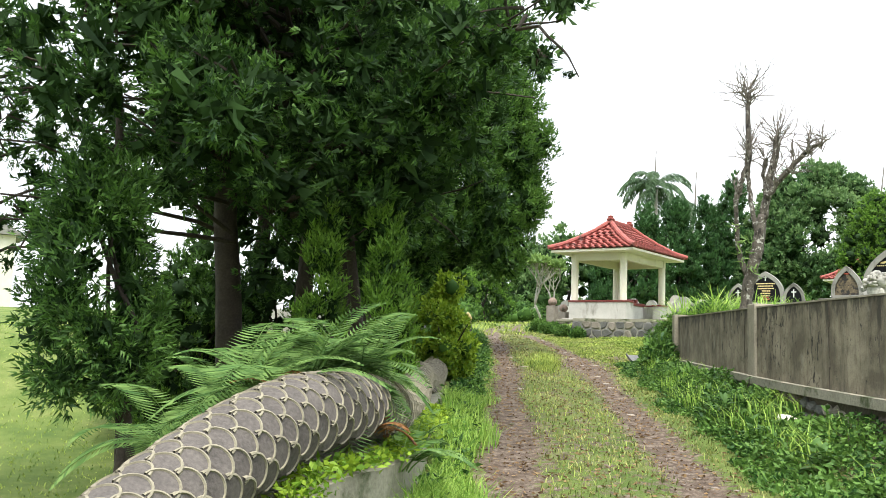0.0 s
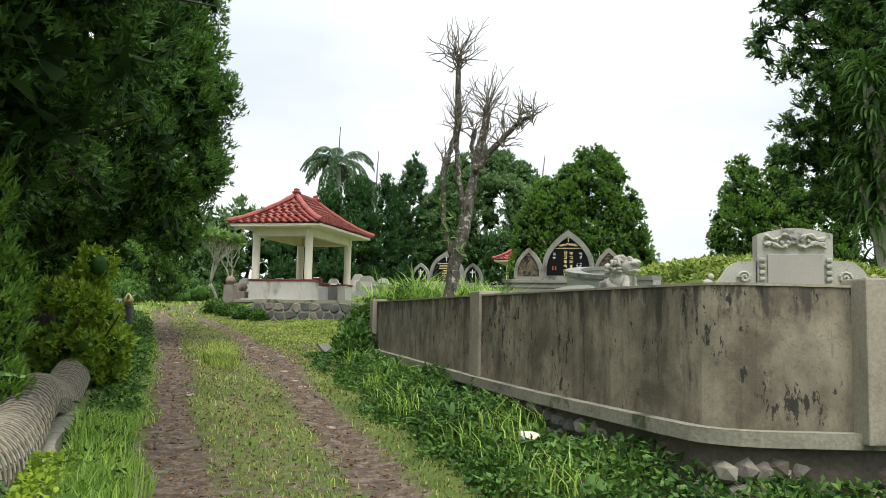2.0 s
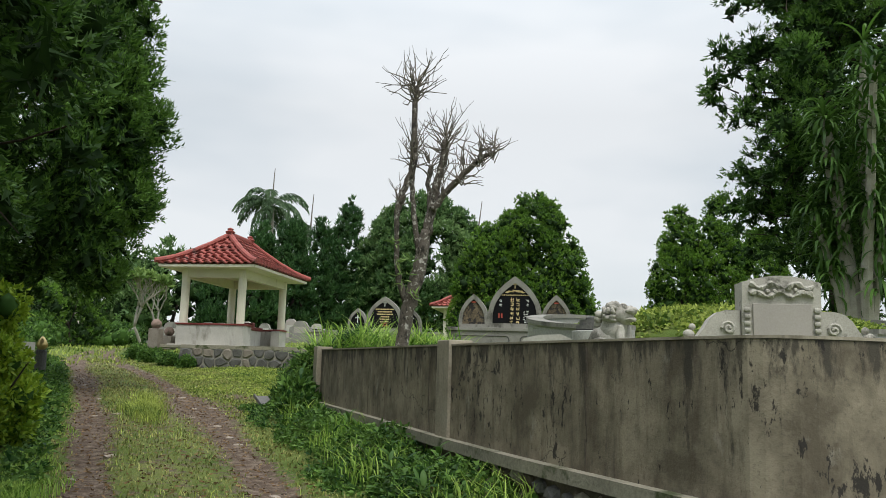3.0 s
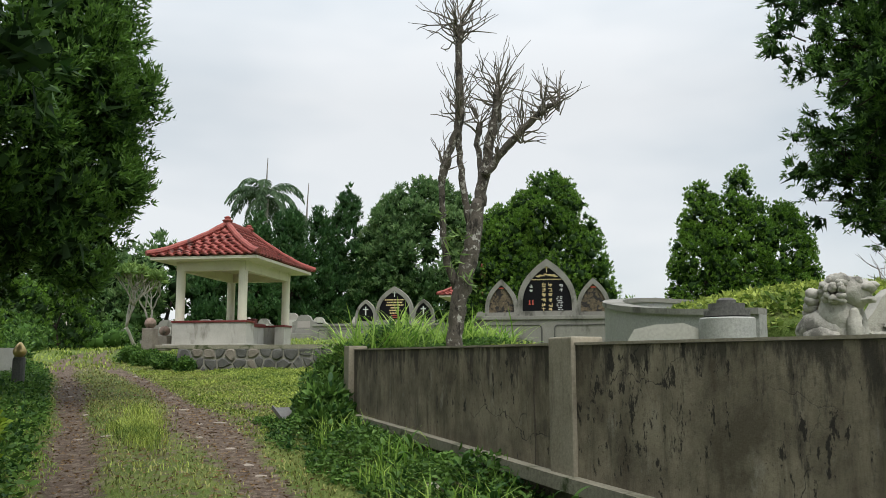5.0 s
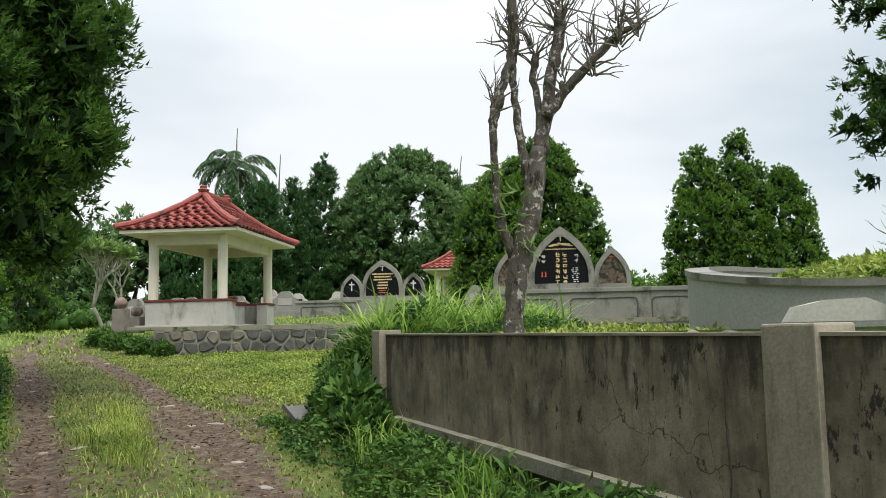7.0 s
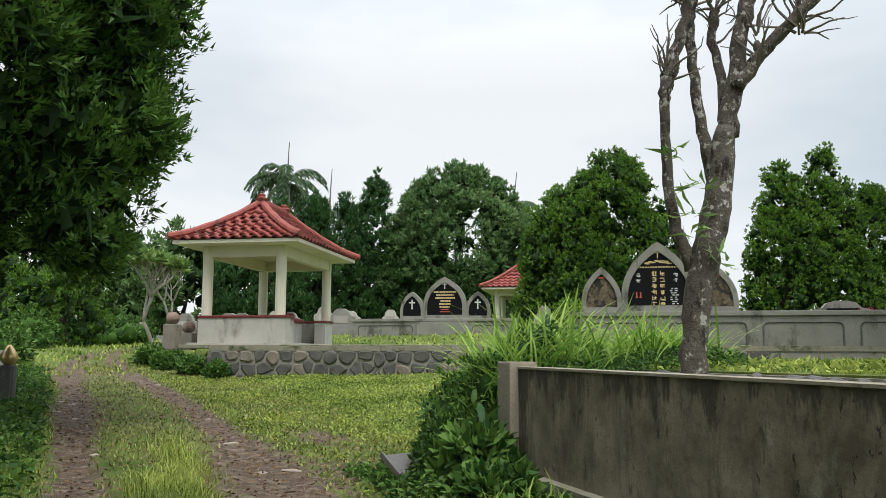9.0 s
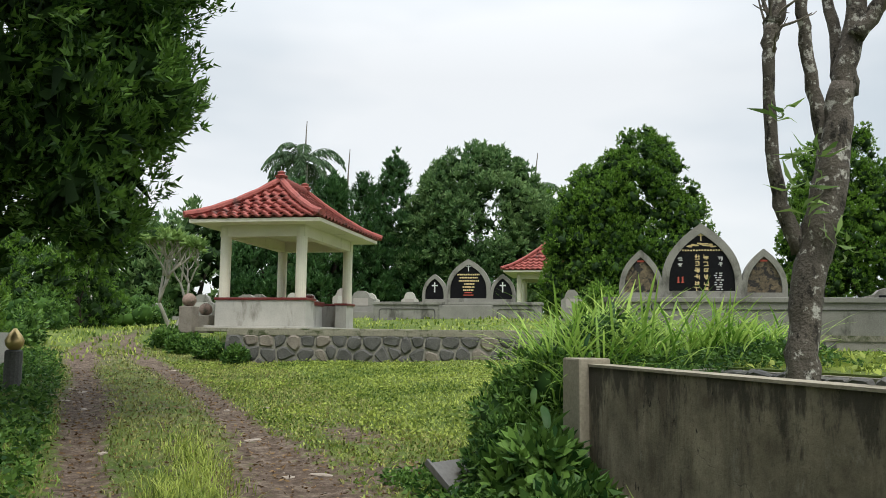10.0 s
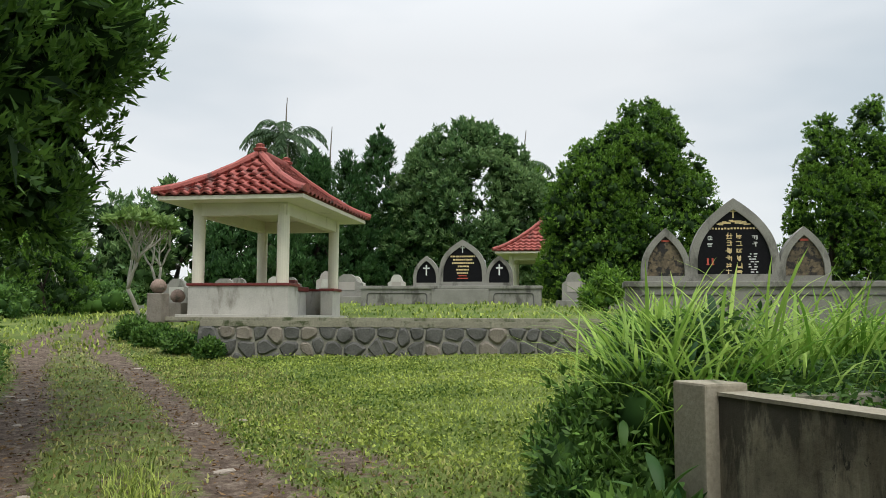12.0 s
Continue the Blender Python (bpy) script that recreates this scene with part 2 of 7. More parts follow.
M_PANEL = material("inscription_panel", (0.30, 0.275, 0.25), (0.38, 0.35, 0.32), 3, 0.75, 0.1, 50)
M_BLACK = material("black_granite", (0.004, 0.004, 0.005), (0.010, 0.010, 0.012), 20, 0.45, 0.02, 120)
M_PICTURE = material("relief_panel", (0.008, 0.007, 0.006), (0.20, 0.15, 0.085), 5, 0.6, 0.6, 22, (0.012, 0.01, 0.009), 7.0, 0.5, soft=0.06)
M_BLACK.node_tree.nodes["Principled BSDF"].inputs["Specular IOR Level"].default_value = 0.12
M_GOLD = material("gilt_paint", (0.62, 0.47, 0.22), (0.78, 0.62, 0.32), 8, 0.5, 0.1, 60)
M_SILVER = material("pale_paint", (0.55, 0.56, 0.55), (0.7, 0.7, 0.68), 8, 0.5, 0.1, 60)
M_REDTXT = material("red_paint", (0.42, 0.06, 0.04), (0.55, 0.1, 0.06), 8, 0.6, 0.1, 60)
M_CREAM = material("cream_paint", (0.62, 0.58, 0.47), (0.74, 0.70, 0.58), 2, 0.75, 0.12, 40, (0.42, 0.38, 0.29), 1.6, 0.62, stretch=3)
M_WHITEWASH = material("dirty_whitewash", (0.34, 0.33, 0.295), (0.50, 0.485, 0.44), 2.2, 0.85, 0.2, 40, (0.22, 0.21, 0.175), 1.4, 0.55, stretch=3)
M_TILE = material("red_clay_tile", (0.21, 0.042, 0.034), (0.37, 0.098, 0.078), 6, 0.75, 0.3, 40, (0.10, 0.036, 0.03), 2.6, 0.55)
M_REDCAP = material("red_glazed_tile", (0.12, 0.02, 0.018), (0.20, 0.035, 0.03), 6, 0.35, 0.1, 60)
M_SCALE = material("dragon_cement", (0.045, 0.038, 0.034), (0.13, 0.112, 0.098), 7, 0.85, 0.5, 60, (0.24, 0.24, 0.235), 4.5, 0.63)
M_RIM = material("dragon_rim", (0.16, 0.14, 0.10), (0.30, 0.27, 0.19), 6, 0.85, 0.3, 60, (0.10, 0.095, 0.06), 4, 0.6)
M_BARK = material("lichen_bark", (0.045, 0.038, 0.03), (0.14, 0.122, 0.10), 12, 0.95, 1.0, 55, (0.40, 0.39, 0.35), 13, 0.56, soft=0.05, spots=((0.02, 0.017, 0.013), 12, 0.54, 2.2))
M_TRUNK = material("brown_bark", (0.016, 0.012, 0.009), (0.055, 0.042, 0.03), 8, 0.95, 0.8, 40)
M_PALEBARK = material("pale_bark", (0.28, 0.26, 0.22), (0.42, 0.40, 0.34), 6, 0.9, 0.4, 40)
M_TWIG = material("dry_twig", (0.11, 0.095, 0.08), (0.22, 0.195, 0.165), 9, 0.95, 0.3, 40)
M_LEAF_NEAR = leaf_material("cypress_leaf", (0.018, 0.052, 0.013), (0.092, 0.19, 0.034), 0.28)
M_LEAF_TALL = leaf_material("tall_juniper_leaf", (0.03, 0.08, 0.016), (0.135, 0.26, 0.045), 0.3, scale=0.6)
M_LEAF_MID = leaf_material("juniper_leaf", (0.045, 0.115, 0.016), (0.19, 0.34, 0.045), 0.3, scale=0.5)
M_LEAF_DARK = leaf_material("dark_conifer_leaf", (0.028, 0.078, 0.026), (0.075, 0.165, 0.05), 0.25)
M_LEAF_BROAD = leaf_material("mango_leaf", (0.045, 0.115, 0.035), (0.20, 0.31, 0.115), 0.25, scale=0.3)
M_LEAF_YELLOW = leaf_material("hedge_leaf", (0.10, 0.20, 0.015), (0.30, 0.42, 0.035), 0.35)
M_LEAF_FERN = leaf_material("fern_leaf", (0.05, 0.12, 0.028), (0.18, 0.29, 0.08), 0.35, scale=2)
M_FERN_DRY = leaf_material("dry_fern", (0.17, 0.075, 0.025), (0.30, 0.15, 0.05), 0.3)
M_LEAF_WEED = leaf_material("weed_leaf", (0.018, 0.065, 0.014), (0.145, 0.27, 0.052), 0.28, scale=1.5)
M_LEAF_PLUM = leaf_material("frangipani_leaf", (0.09, 0.17, 0.04), (0.24, 0.36, 0.10), 0.35)
M_LEAF_PALM = leaf_material("palm_leaf", (0.05, 0.10, 0.045), (0.14, 0.22, 0.11), 0.3)
M_LEAF_RED = leaf_material("red_bush_leaf", (0.13, 0.012, 0.02), (0.30, 0.03, 0.045), 0.3)
# darkened leaf greens: shade inside the crowns is put into the colour
M_CORE = leaf_material("shaded_inner_foliage", (0.012, 0.03, 0.009), (0.036, 0.08, 0.018), 0.15, 0.9, 2)
# less dark, for bushes: shade among their leaves as colour
M_CORE_BRIGHT = leaf_material("shaded_bush_core", (0.02, 0.06, 0.010), (0.07, 0.15, 0.026), 0.2, 0.9, 2)
M_LITTER = leaf_material("leaf_litter", (0.10, 0.055, 0.03), (0.30, 0.20, 0.10), 0.1, 0.9, 4)
M_GRASS = leaf_material("grass_blade", (0.075, 0.14, 0.02), (0.46, 0.54, 0.12), 0.38, scale=1.0)
M_GRASS_TALL = leaf_material("tall_grass", (0.12, 0.26, 0.03), (0.45, 0.62, 0.14), 0.45, scale=1.3)
M_GRASS_DRY = leaf_material("short_dry_grass", (0.095, 0.12, 0.03), (0.42, 0.42, 0.15), 0.34, scale=1.2)
M_PEBBLE = leaf_material("path_stone", (0.06, 0.045, 0.036), (0.24, 0.2, 0.165), 0.0, 0.95, 3)
M_BALL = material("stained_terracotta", (0.16, 0.105, 0.08), (0.30, 0.22, 0.18), 5, 0.85, 0.3, 40, (0.09, 0.08, 0.06), 3, 0.58)
M_PALE_STONE = material("pale_path_stone", (0.24, 0.20, 0.165), (0.42, 0.37, 0.31), 12, 0.95, 0.3, 60)
M_PLATE = material("grey_plastic", (0.09, 0.088, 0.086), (0.17, 0.166, 0.16), 5, 0.5, 0.1, 30, (0.08, 0.075, 0.06), 5, 0.55)
M_BRASS = material("gilt_knob", (0.55, 0.40, 0.16), (0.68, 0.52, 0.25), 8, 0.35, 0.05, 40, metal=0.7)
# blue-grey base colour stands in for the haze of distance
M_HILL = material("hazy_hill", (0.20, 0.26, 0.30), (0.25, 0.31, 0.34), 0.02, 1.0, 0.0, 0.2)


# ---------------- mesh tools ----------------
RNG = np.random.default_rng(7)


def np_mesh(name, v, *faces, mats=(), smooth=False, index=None):
    """A mesh from arrays: vertices and one or more arrays of polygons of a kind."""
    me = bpy.data.meshes.new(name)
    v = np.asarray(v, np.float32)
    me.vertices.add(len(v))
    me.vertices.foreach_set("co", v.ravel())
    loops = np.concatenate([np.asarray(f, np.int32).ravel() for f in faces])
    sizes = np.concatenate([np.full(len(f), np.asarray(f).shape[1], np.int32) for f in faces])
    me.loops.add(len(loops))
    me.loops.foreach_set("vertex_index", loops)
    me.polygons.add(len(sizes))
    me.polygons.foreach_set("loop_start", np.concatenate([[0], np.cumsum(sizes)[:-1]]).astype(np.int32))
    if smooth:
        me.polygons.foreach_set("use_smooth", np.ones(len(sizes), bool))
    for m in mats:
        me.materials.append(m)
    if index is not None:
        me.polygons.foreach_set("material_index", np.asarray(index, np.int32))
    me.update(calc_edges=True)
    me.validate()
    return me


def mesh_part(name, me, parent=None, label=""):
    ob = new(name, me)
    ob.parent = parent
    return tagged(ob, label)


def part(name, bm, mat, parent=None, label="", smooth=False):
    """One bmesh as one mesh object under a thing or part."""
    me = bpy.data.meshes.new(name)
    bmesh.ops.recalc_face_normals(bm, faces=bm.faces)
    bm.to_mesh(me)
    bm.free()
    for m in mat if isinstance(mat, (list, tuple)) else [mat]:
        me.materials.append(m)
    if smooth:
        me.polygons.foreach_set("use_smooth", np.ones(len(me.polygons), bool))
    return mesh_part(name, me, parent, label)


def thing(name, at, label, category, group="", kind="", turn=0.0):
    ob = new(name)
    ob.empty_display_size = 0.1
    ob.matrix_world = pose(*at, 0, 0, turn)
    return tagged(ob, label, category, group, kind)


def box(bm, c, s, bevel=0.0, turn=0.0, lean=0.0):
    r = bmesh.ops.create_cube(bm, size=1.0, matrix=pose(*c, lean, 0, turn) @ Matrix.Diagonal((*s, 1)))
    if bevel:
        edges = list({e for q in r["verts"] for e in q.link_edges})
        bmesh.ops.bevel(bm, geom=edges, offset=bevel, segments=2, affect="EDGES", profile=0.6)


def lathe(bm, rings, n=20, at=(0, 0, 0)):
    """Turned body from (radius, height) rings, closed at both ends."""
    prev = None
    for r, z in rings:
        cur = [bm.verts.new((at[0] + r * math.cos(2 * math.pi * k / n), at[1] + r * math.sin(2 * math.pi * k / n), at[2] + z)) for k in range(n)]
        if prev:
            for k in range(n):
                bm.faces.new((prev[k], prev[(k + 1) % n], cur[(k + 1) % n], cur[k]))
        else:
            bm.faces.new(cur[::-1])
        prev = cur
    bm.faces.new(prev)


def prism(bm, outline, y0, y1):
    """An outline in x and z, pushed from y0 to y1."""
    a = [bm.verts.new((x, y0, z)) for x, z in outline]
    b = [bm.verts.new((x, y1, z)) for x, z in outline]
    bm.faces.new(a)
    bm.faces.new(b[::-1])
    k = len(a)
    for i in range(k):
        bm.faces.new((a[i], b[i], b[(i + 1) % k], a[(i + 1) % k]))


def tube(bm, path, radii, n=8, rough=0.0):
    """A limb along a list of points, with a radius for each."""
    prev = None
    path = [Vector(p) for p in path]
    side = Vector((1, 0.3, 0.1)).normalized()
    for i, p in enumerate(path):
        d = (path[min(i + 1, len(path) - 1)] - path[max(i - 1, 0)]).normalized()
        a = side - d * side.dot(d)
        if a.length < 0.05:
            a = Vector((0, 1, 0)) - d * d.y
        a.normalize()
        side = a
        b = d.cross(a)
        cur = []
        for k in range(n):
            w = 2 * math.pi * k / n
            r = radii[i] * (1 + rough * random.uniform(-1, 1))
            cur.append(bm.verts.new(p + (a * math.cos(w) + b * math.sin(w)) * r))
        if prev:
            for k in range(n):
                bm.faces.new((prev[k], prev[(k + 1) % n], cur[(k + 1) % n], cur[k]))
        else:
            bm.faces.new(cur[::-1])
        prev = cur
    bm.faces.new(prev)


def limb(bm, p, d, length, r0, r1, steps=6, wander=0.18, lift=0.0, n=7, rough=0.06):
    """A wandering tapered limb; returns its points and its last direction."""
    p, d = Vector(p), Vector(d).normalized()
    pts, rad = [p.copy()], [r0]
    for i in range(steps):
        d = (d + Vector((random.gauss(0, wander), random.gauss(0, wander), random.gauss(0, wander) + lift))).normalized()
        p = p + d * (length / steps)
        pts.append(p.copy())
        rad.append(r0 + (r1 - r0) * (i + 1) / steps)
    tube(bm, pts, rad, n, rough)
    return pts, d


def unit(a):
    return a / np.maximum(np.linalg.norm(a, axis=1, keepdims=True), 1e-6)


def leaf_mesh(name, p, d, length, width, mat, curl=0.15, face=None):
    """Diamond leaves: base p, direction d, with lengths and widths."""
    k = len(p)
    d = unit(d)
    s = unit(np.cross(d, RNG.normal(size=(k, 3)) if face is None else face + 0.45 * RNG.normal(size=(k, 3))))
    nrm = np.cross(d, s)
    L = np.broadcast_to(np.asarray(length, float), (k,))[:, None]
    W = np.broadcast_to(np.asarray(width, float), (k,))[:, None] * 0.5
    mid = p + d * L * 0.5 + nrm * L * curl
    v = np.stack([p, mid + s * W, p + d * L, mid - s * W], 1).reshape(-1, 3)
    return np_mesh(name, v, np.arange(4 * k).reshape(k, 4), mats=[mat])


def lance_mesh(name, p, ang, el, length, width, mat, droop=1.2, segs=5, fold=0.25):
    """Long leaves: folded strips that widen, taper to a point and bend over."""
    p = np.asarray(p, float)
    k = len(p)
    ang, el = np.asarray(ang, float), np.asarray(el, float)
    L, W = np.broadcast_to(np.asarray(length, float), (k,)), np.broadcast_to(np.asarray(width, float), (k,))
    bend = droop * RNG.uniform(0.5, 1.4, k)
    side = np.stack([-np.sin(ang), np.cos(ang), np.zeros(k)], 1)
    rows, q = [], p.copy()
    for s in range(segs + 1):
        t = s / segs
        half = (W * 0.5 * (0.25 + 0.75 * math.sin(math.pi * min(1.0, t * 0.85 + 0.12)) ** 0.8) * (1 if s < segs else 0.05))[:, None]
        e = el - bend * t
        d = np.stack([np.cos(ang) * np.cos(e), np.sin(ang) * np.cos(e), np.sin(e)], 1)
        nrm = np.cross(d, side)
        rows += [q - side * half + nrm * half * -fold, q, q + side * half + nrm * half * -fold]
        q = q + d * (L / segs)[:, None]
    v = np.stack(rows, 1).reshape(-1, 3)
    m = 3 * (segs + 1)
    one = [(3 * s + j, 3 * s + j + 1, 3 * s + j + 4, 3 * s + j + 3) for s in range(segs) for j in (0, 1)]
    f = (np.arange(k) * m)[:, None, None] + np.array(one)[None]
    return np_mesh(name, v, f.reshape(-1, 4), mats=[mat], smooth=True)


def clump_leaves(centres, radii, count, flat=1.0, up=0.4, spread=0.5, inner=0.55, tuft=12, tuft_r=0.0):
    """Points and directions of leaves: tufts sit on many round clumps, and leaves fan out of every tuft."""
    centres, radii = np.asarray(centres, float), np.asarray(radii, float)
    w = radii ** 2
    k = max(1, count // tuft)
    pick = RNG.choice(len(radii), k, p=w / w.sum())
    o = unit(RNG.normal(size=(k, 3)))
    rr = inner + (1.05 - inner) * RNG.random(k) ** 0.5
    p = centres[pick] + o * (radii[pick] * rr)[:, None] * np.array([1, 1, flat])
    d = unit(0.7 * o + np.array([0, 0, up]) + RNG.normal(size=(k, 3)) * 0.4)
    p, d, o = np.repeat(p, tuft, 0), np.repeat(d, tuft, 0), np.repeat(o, tuft, 0)
    n = len(p)
    fan = unit(d + RNG.normal(size=(n, 3)) * spread)
    return p + fan * tuft_r * RNG.random((n, 1)) + d * tuft_r * RNG.random((n, 1)), fan, o


ICO = bmesh.new()
bmesh.ops.create_icosphere(ICO, subdivisions=1, radius=1.0)
ICO_V = np.array([q.co[:] for q in ICO.verts])
ICO_F = np.array([[q.index for q in f.verts] for f in ICO.faces])
ICO.free()


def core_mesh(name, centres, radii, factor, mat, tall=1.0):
    """The dense shaded inside of a crown: an uneven dark lump in every clump."""
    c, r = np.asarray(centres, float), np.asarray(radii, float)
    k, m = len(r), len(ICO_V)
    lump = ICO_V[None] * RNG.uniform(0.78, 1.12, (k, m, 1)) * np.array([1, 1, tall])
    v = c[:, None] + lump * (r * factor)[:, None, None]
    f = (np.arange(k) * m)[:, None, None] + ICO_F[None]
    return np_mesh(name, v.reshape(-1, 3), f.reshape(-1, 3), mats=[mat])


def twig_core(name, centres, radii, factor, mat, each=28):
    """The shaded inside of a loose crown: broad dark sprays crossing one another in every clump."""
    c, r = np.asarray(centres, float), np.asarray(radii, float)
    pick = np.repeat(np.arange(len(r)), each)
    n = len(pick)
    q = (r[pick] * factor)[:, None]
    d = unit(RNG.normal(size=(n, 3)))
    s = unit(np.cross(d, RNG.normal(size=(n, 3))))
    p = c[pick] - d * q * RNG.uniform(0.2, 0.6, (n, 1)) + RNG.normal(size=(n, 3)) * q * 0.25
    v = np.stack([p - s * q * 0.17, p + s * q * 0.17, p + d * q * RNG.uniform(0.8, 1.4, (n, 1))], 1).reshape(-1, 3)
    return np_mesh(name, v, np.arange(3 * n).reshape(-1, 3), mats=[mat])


def tuft_mesh(name, centres, radii, count, length, width, mat, up=0.6, tuft=10, tall=1.15, tuft_len=1.0):
    """Conifer foliage: upright tufts set close over every clump, each a brush of narrow one-faced sprays turned outwards."""
    c, r = np.asarray(centres, float), np.asarray(radii, float)
    w = r ** 2
    k = max(1, 2 * count // tuft)
    pick = RNG.choice(len(r), k, p=w / w.sum())
    o = unit(RNG.normal(size=(k, 3)) + np.array([0, 0, 0.25]))
    outward = unit((c - c.mean(0)) * np.array([1, 1, 0.6]))[pick]
    best = np.argsort(-(np.sum(o * outward, 1) + RNG.normal(0, 0.35, k)))[: k // 2]
    pick, o, k = pick[best], o[best], len(best)
    p = c[pick] + o * (r[pick] * RNG.uniform(0.78, 1.06, k))[:, None] * np.array([1, 1, tall])
    axis = unit(0.75 * o + np.array([0, 0, up]) + RNG.normal(size=(k, 3)) * 0.3)
    p, axis, o = np.repeat(p, tuft, 0), np.repeat(axis, tuft, 0), np.repeat(o, tuft, 0)
    n = len(p)
    rad = RNG.normal(size=(n, 3))
    rad = unit(rad - axis * np.sum(rad * axis, 1, keepdims=True))
    L = length * RNG.uniform(0.6, 1.3, (n, 1))
    W = width * RNG.uniform(0.7, 1.25, (n, 1))
    u = RNG.random((n, 1))
    p = p + axis * L * tuft_len * u + rad * L * 0.45 * (1 - u)
    d = unit(axis + rad * 0.65)
    s = unit(np.cross(d, 0.8 * o + 0.7 * rad + 0.35 * RNG.normal(size=(n, 3))))
    v = np.stack([p - s * W * 0.5, p + s * W * 0.5 + d * L * 0.1, p + d * L], 1).reshape(-1, 3)
    return np_mesh(name, v, np.arange(len(v)).reshape(-1, 3), mats=[mat])


def crown_clumps(base, height, radius, shape, count, size, fill=0.25, squash=(1, 1)):
    """Clumps over the outside (and some of the inside) of a crown: shape(h) gives the radius for h from 0 to 1."""
    c, r = [], []
    while len(c) < count:
        h = RNG.random()
        rad = shape(h)
        if RNG.random() > rad + 0.08:
            continue
        w = RNG.random() * 2 * math.pi
        q = radius * rad * (1 - fill * RNG.random() ** 2 * 2) * RNG.uniform(0.88, 1.04)
        c.append((base[0] + q * math.cos(w) * squash[0], base[1] + q * math.sin(w) * squash[1], base[2] + h * height))
        r.append(size * RNG.uniform(0.6, 1.25))
    return c, r


# ---------------- lie of the land ----------------
TH = -36.2
UX, UY = math.cos(radians(TH)), math.sin(radians(TH))


def ss(x, a, b):
    t = np.clip((np.asarray(x, float) - a) / (b - a), 0, 1)
    return t * t * (3 - 2 * t)


def rut_left(y):
    return np.interp(y, [-20, 0, 6.5, 17, 25, 31, 36, 42, 60], [-1.3, 0.1, 0.56, 1.33, 1.7, 1.75, 2.5, 4.2, 9])


def rut_right(y):
    return np.interp(y, [-20, 0, 6.6, 12, 17, 20.5, 24, 30, 36, 42, 60], [0.2, 1.62, 2.1, 2.6, 3.05, 3.2, 3.25, 2.95, 3.2, 4.7, 9.4])


def dragon_x(y):
    return np.interp(y, [-6, 1.5, 2.8, 3.6, 4.1, 4.5, 5, 6, 8, 10.2, 13, 16, 19], [-6.5, -2.0, -1.4, -1.1, -0.88, -0.7, -0.52, -0.4, -0.32, -0.25, -0.05, 0.05, 0.1])


def wall_x(y):
    return np.interp(y, [6.9, 8.45, 10.37, 13.57, 15.75], [3.62, 3.69, 3.84, 4.2, 4.42])


def land(x, y):
    """Height of the ground."""
    x, y = np.asarray(x, float), np.asarray(y, float)
    z = 0.06 * np.minimum(y, 40) + 0.02 * np.clip(y - 40, 0, 60)
    rr, rl = rut_right(y), rut_left(y)
    near = 1 - ss(y, 30, 38)
    z = z - 0.05 * near * (np.exp(-((x - rl) / 0.28) ** 2) + np.exp(-((x - rr) / 0.3) ** 2)) + 0.02 * near
    z = z + np.interp(y, [0, 6.5, 14], [0.33, 0.33, 0.16]) * ss(x, rr + 0.45, 3.75) * (1 - ss(y, 15, 19))
    z = z + 0.075 * np.clip(x - 4, 0, 10) * ss(y, 15, 21)
    z = z + 0.12 * ss(-x, -rl + 0.35, -rl + 0.9) * (1 - ss(y, 20, 30))
    low = -0.9 - 0.02 * (x + 2)
    drop = ss(-x, -(dragon_x(y) - 0.05), -(dragon_x(y) - 0.45)) * (1 - ss(y, 15, 24))
    z = z + (low - z) * drop
    far = ss(np.hypot(x - 5, y - 20), 60, 260)
    z = z * (1 - far) + 1.0 * far
    return z + 0.025 * np.sin(x * 1.7 + 0.6 * y) * np.sin(y * 1.3 - x * 0.4)


def soil(x, y):
    """How bare the ground is: wheel ruts and worn patches."""
    rr, rl = rut_right(y), rut_left(y)
    on = 1 - 0.55 * ss(y, 30, 40)
    a = np.exp(-((x - rl) / (0.31 + 0.07 * np.sin(y * 0.9))) ** 2)
    wide = 0.30 + 0.34 * np.exp(-((y - 17.6) / 1.6) ** 2)
    b = np.exp(-((x - rr) / wide) ** 2)
    c = 0.8 * np.exp(-((x - 3.9) / 0.75) ** 2 - ((y - 17.5) / 0.95) ** 2)
    c = np.maximum(c, 0.8 * np.exp(-((x - 4.1) / 0.42) ** 2 - ((y - 19.6) / 1.2) ** 2))
    mid = 0.46 * np.exp(-((x - (rl + rr) / 2) / 0.5) ** 2)
    under = 0.7 * np.exp(-((x + 2.0) / 1.5) ** 2) * ss(y, 4, 6) * (1 - ss(y, 18, 22))
    # earth under the weeds; its tone also serves as shade between the leaves
    weedy = 0.6 * ss(x, rr + 0.7, rr + 1.1) * (1 - ss(y, 15.8, 16.6)) * ss(y, 3, 4)
    return np.clip(np.maximum.reduce([a, b, c]) * on + mid * on + under + weedy, 0, 1) * 0.9


def grid_lines(a, b, fine_a, fine_b, step, grow=1.35):
    mid = list(np.arange(fine_a, fine_b + 1e-6, step))
    lo, hi, s = [], [], step
    x = fine_a
    while x > a:
        s *= grow
        x -= s
        lo.append(x)
    s, x = step, fine_b
    while x < b:
        s *= grow
        x += s
        hi.append(x)
    return np.array(lo[::-1] + mid + hi)


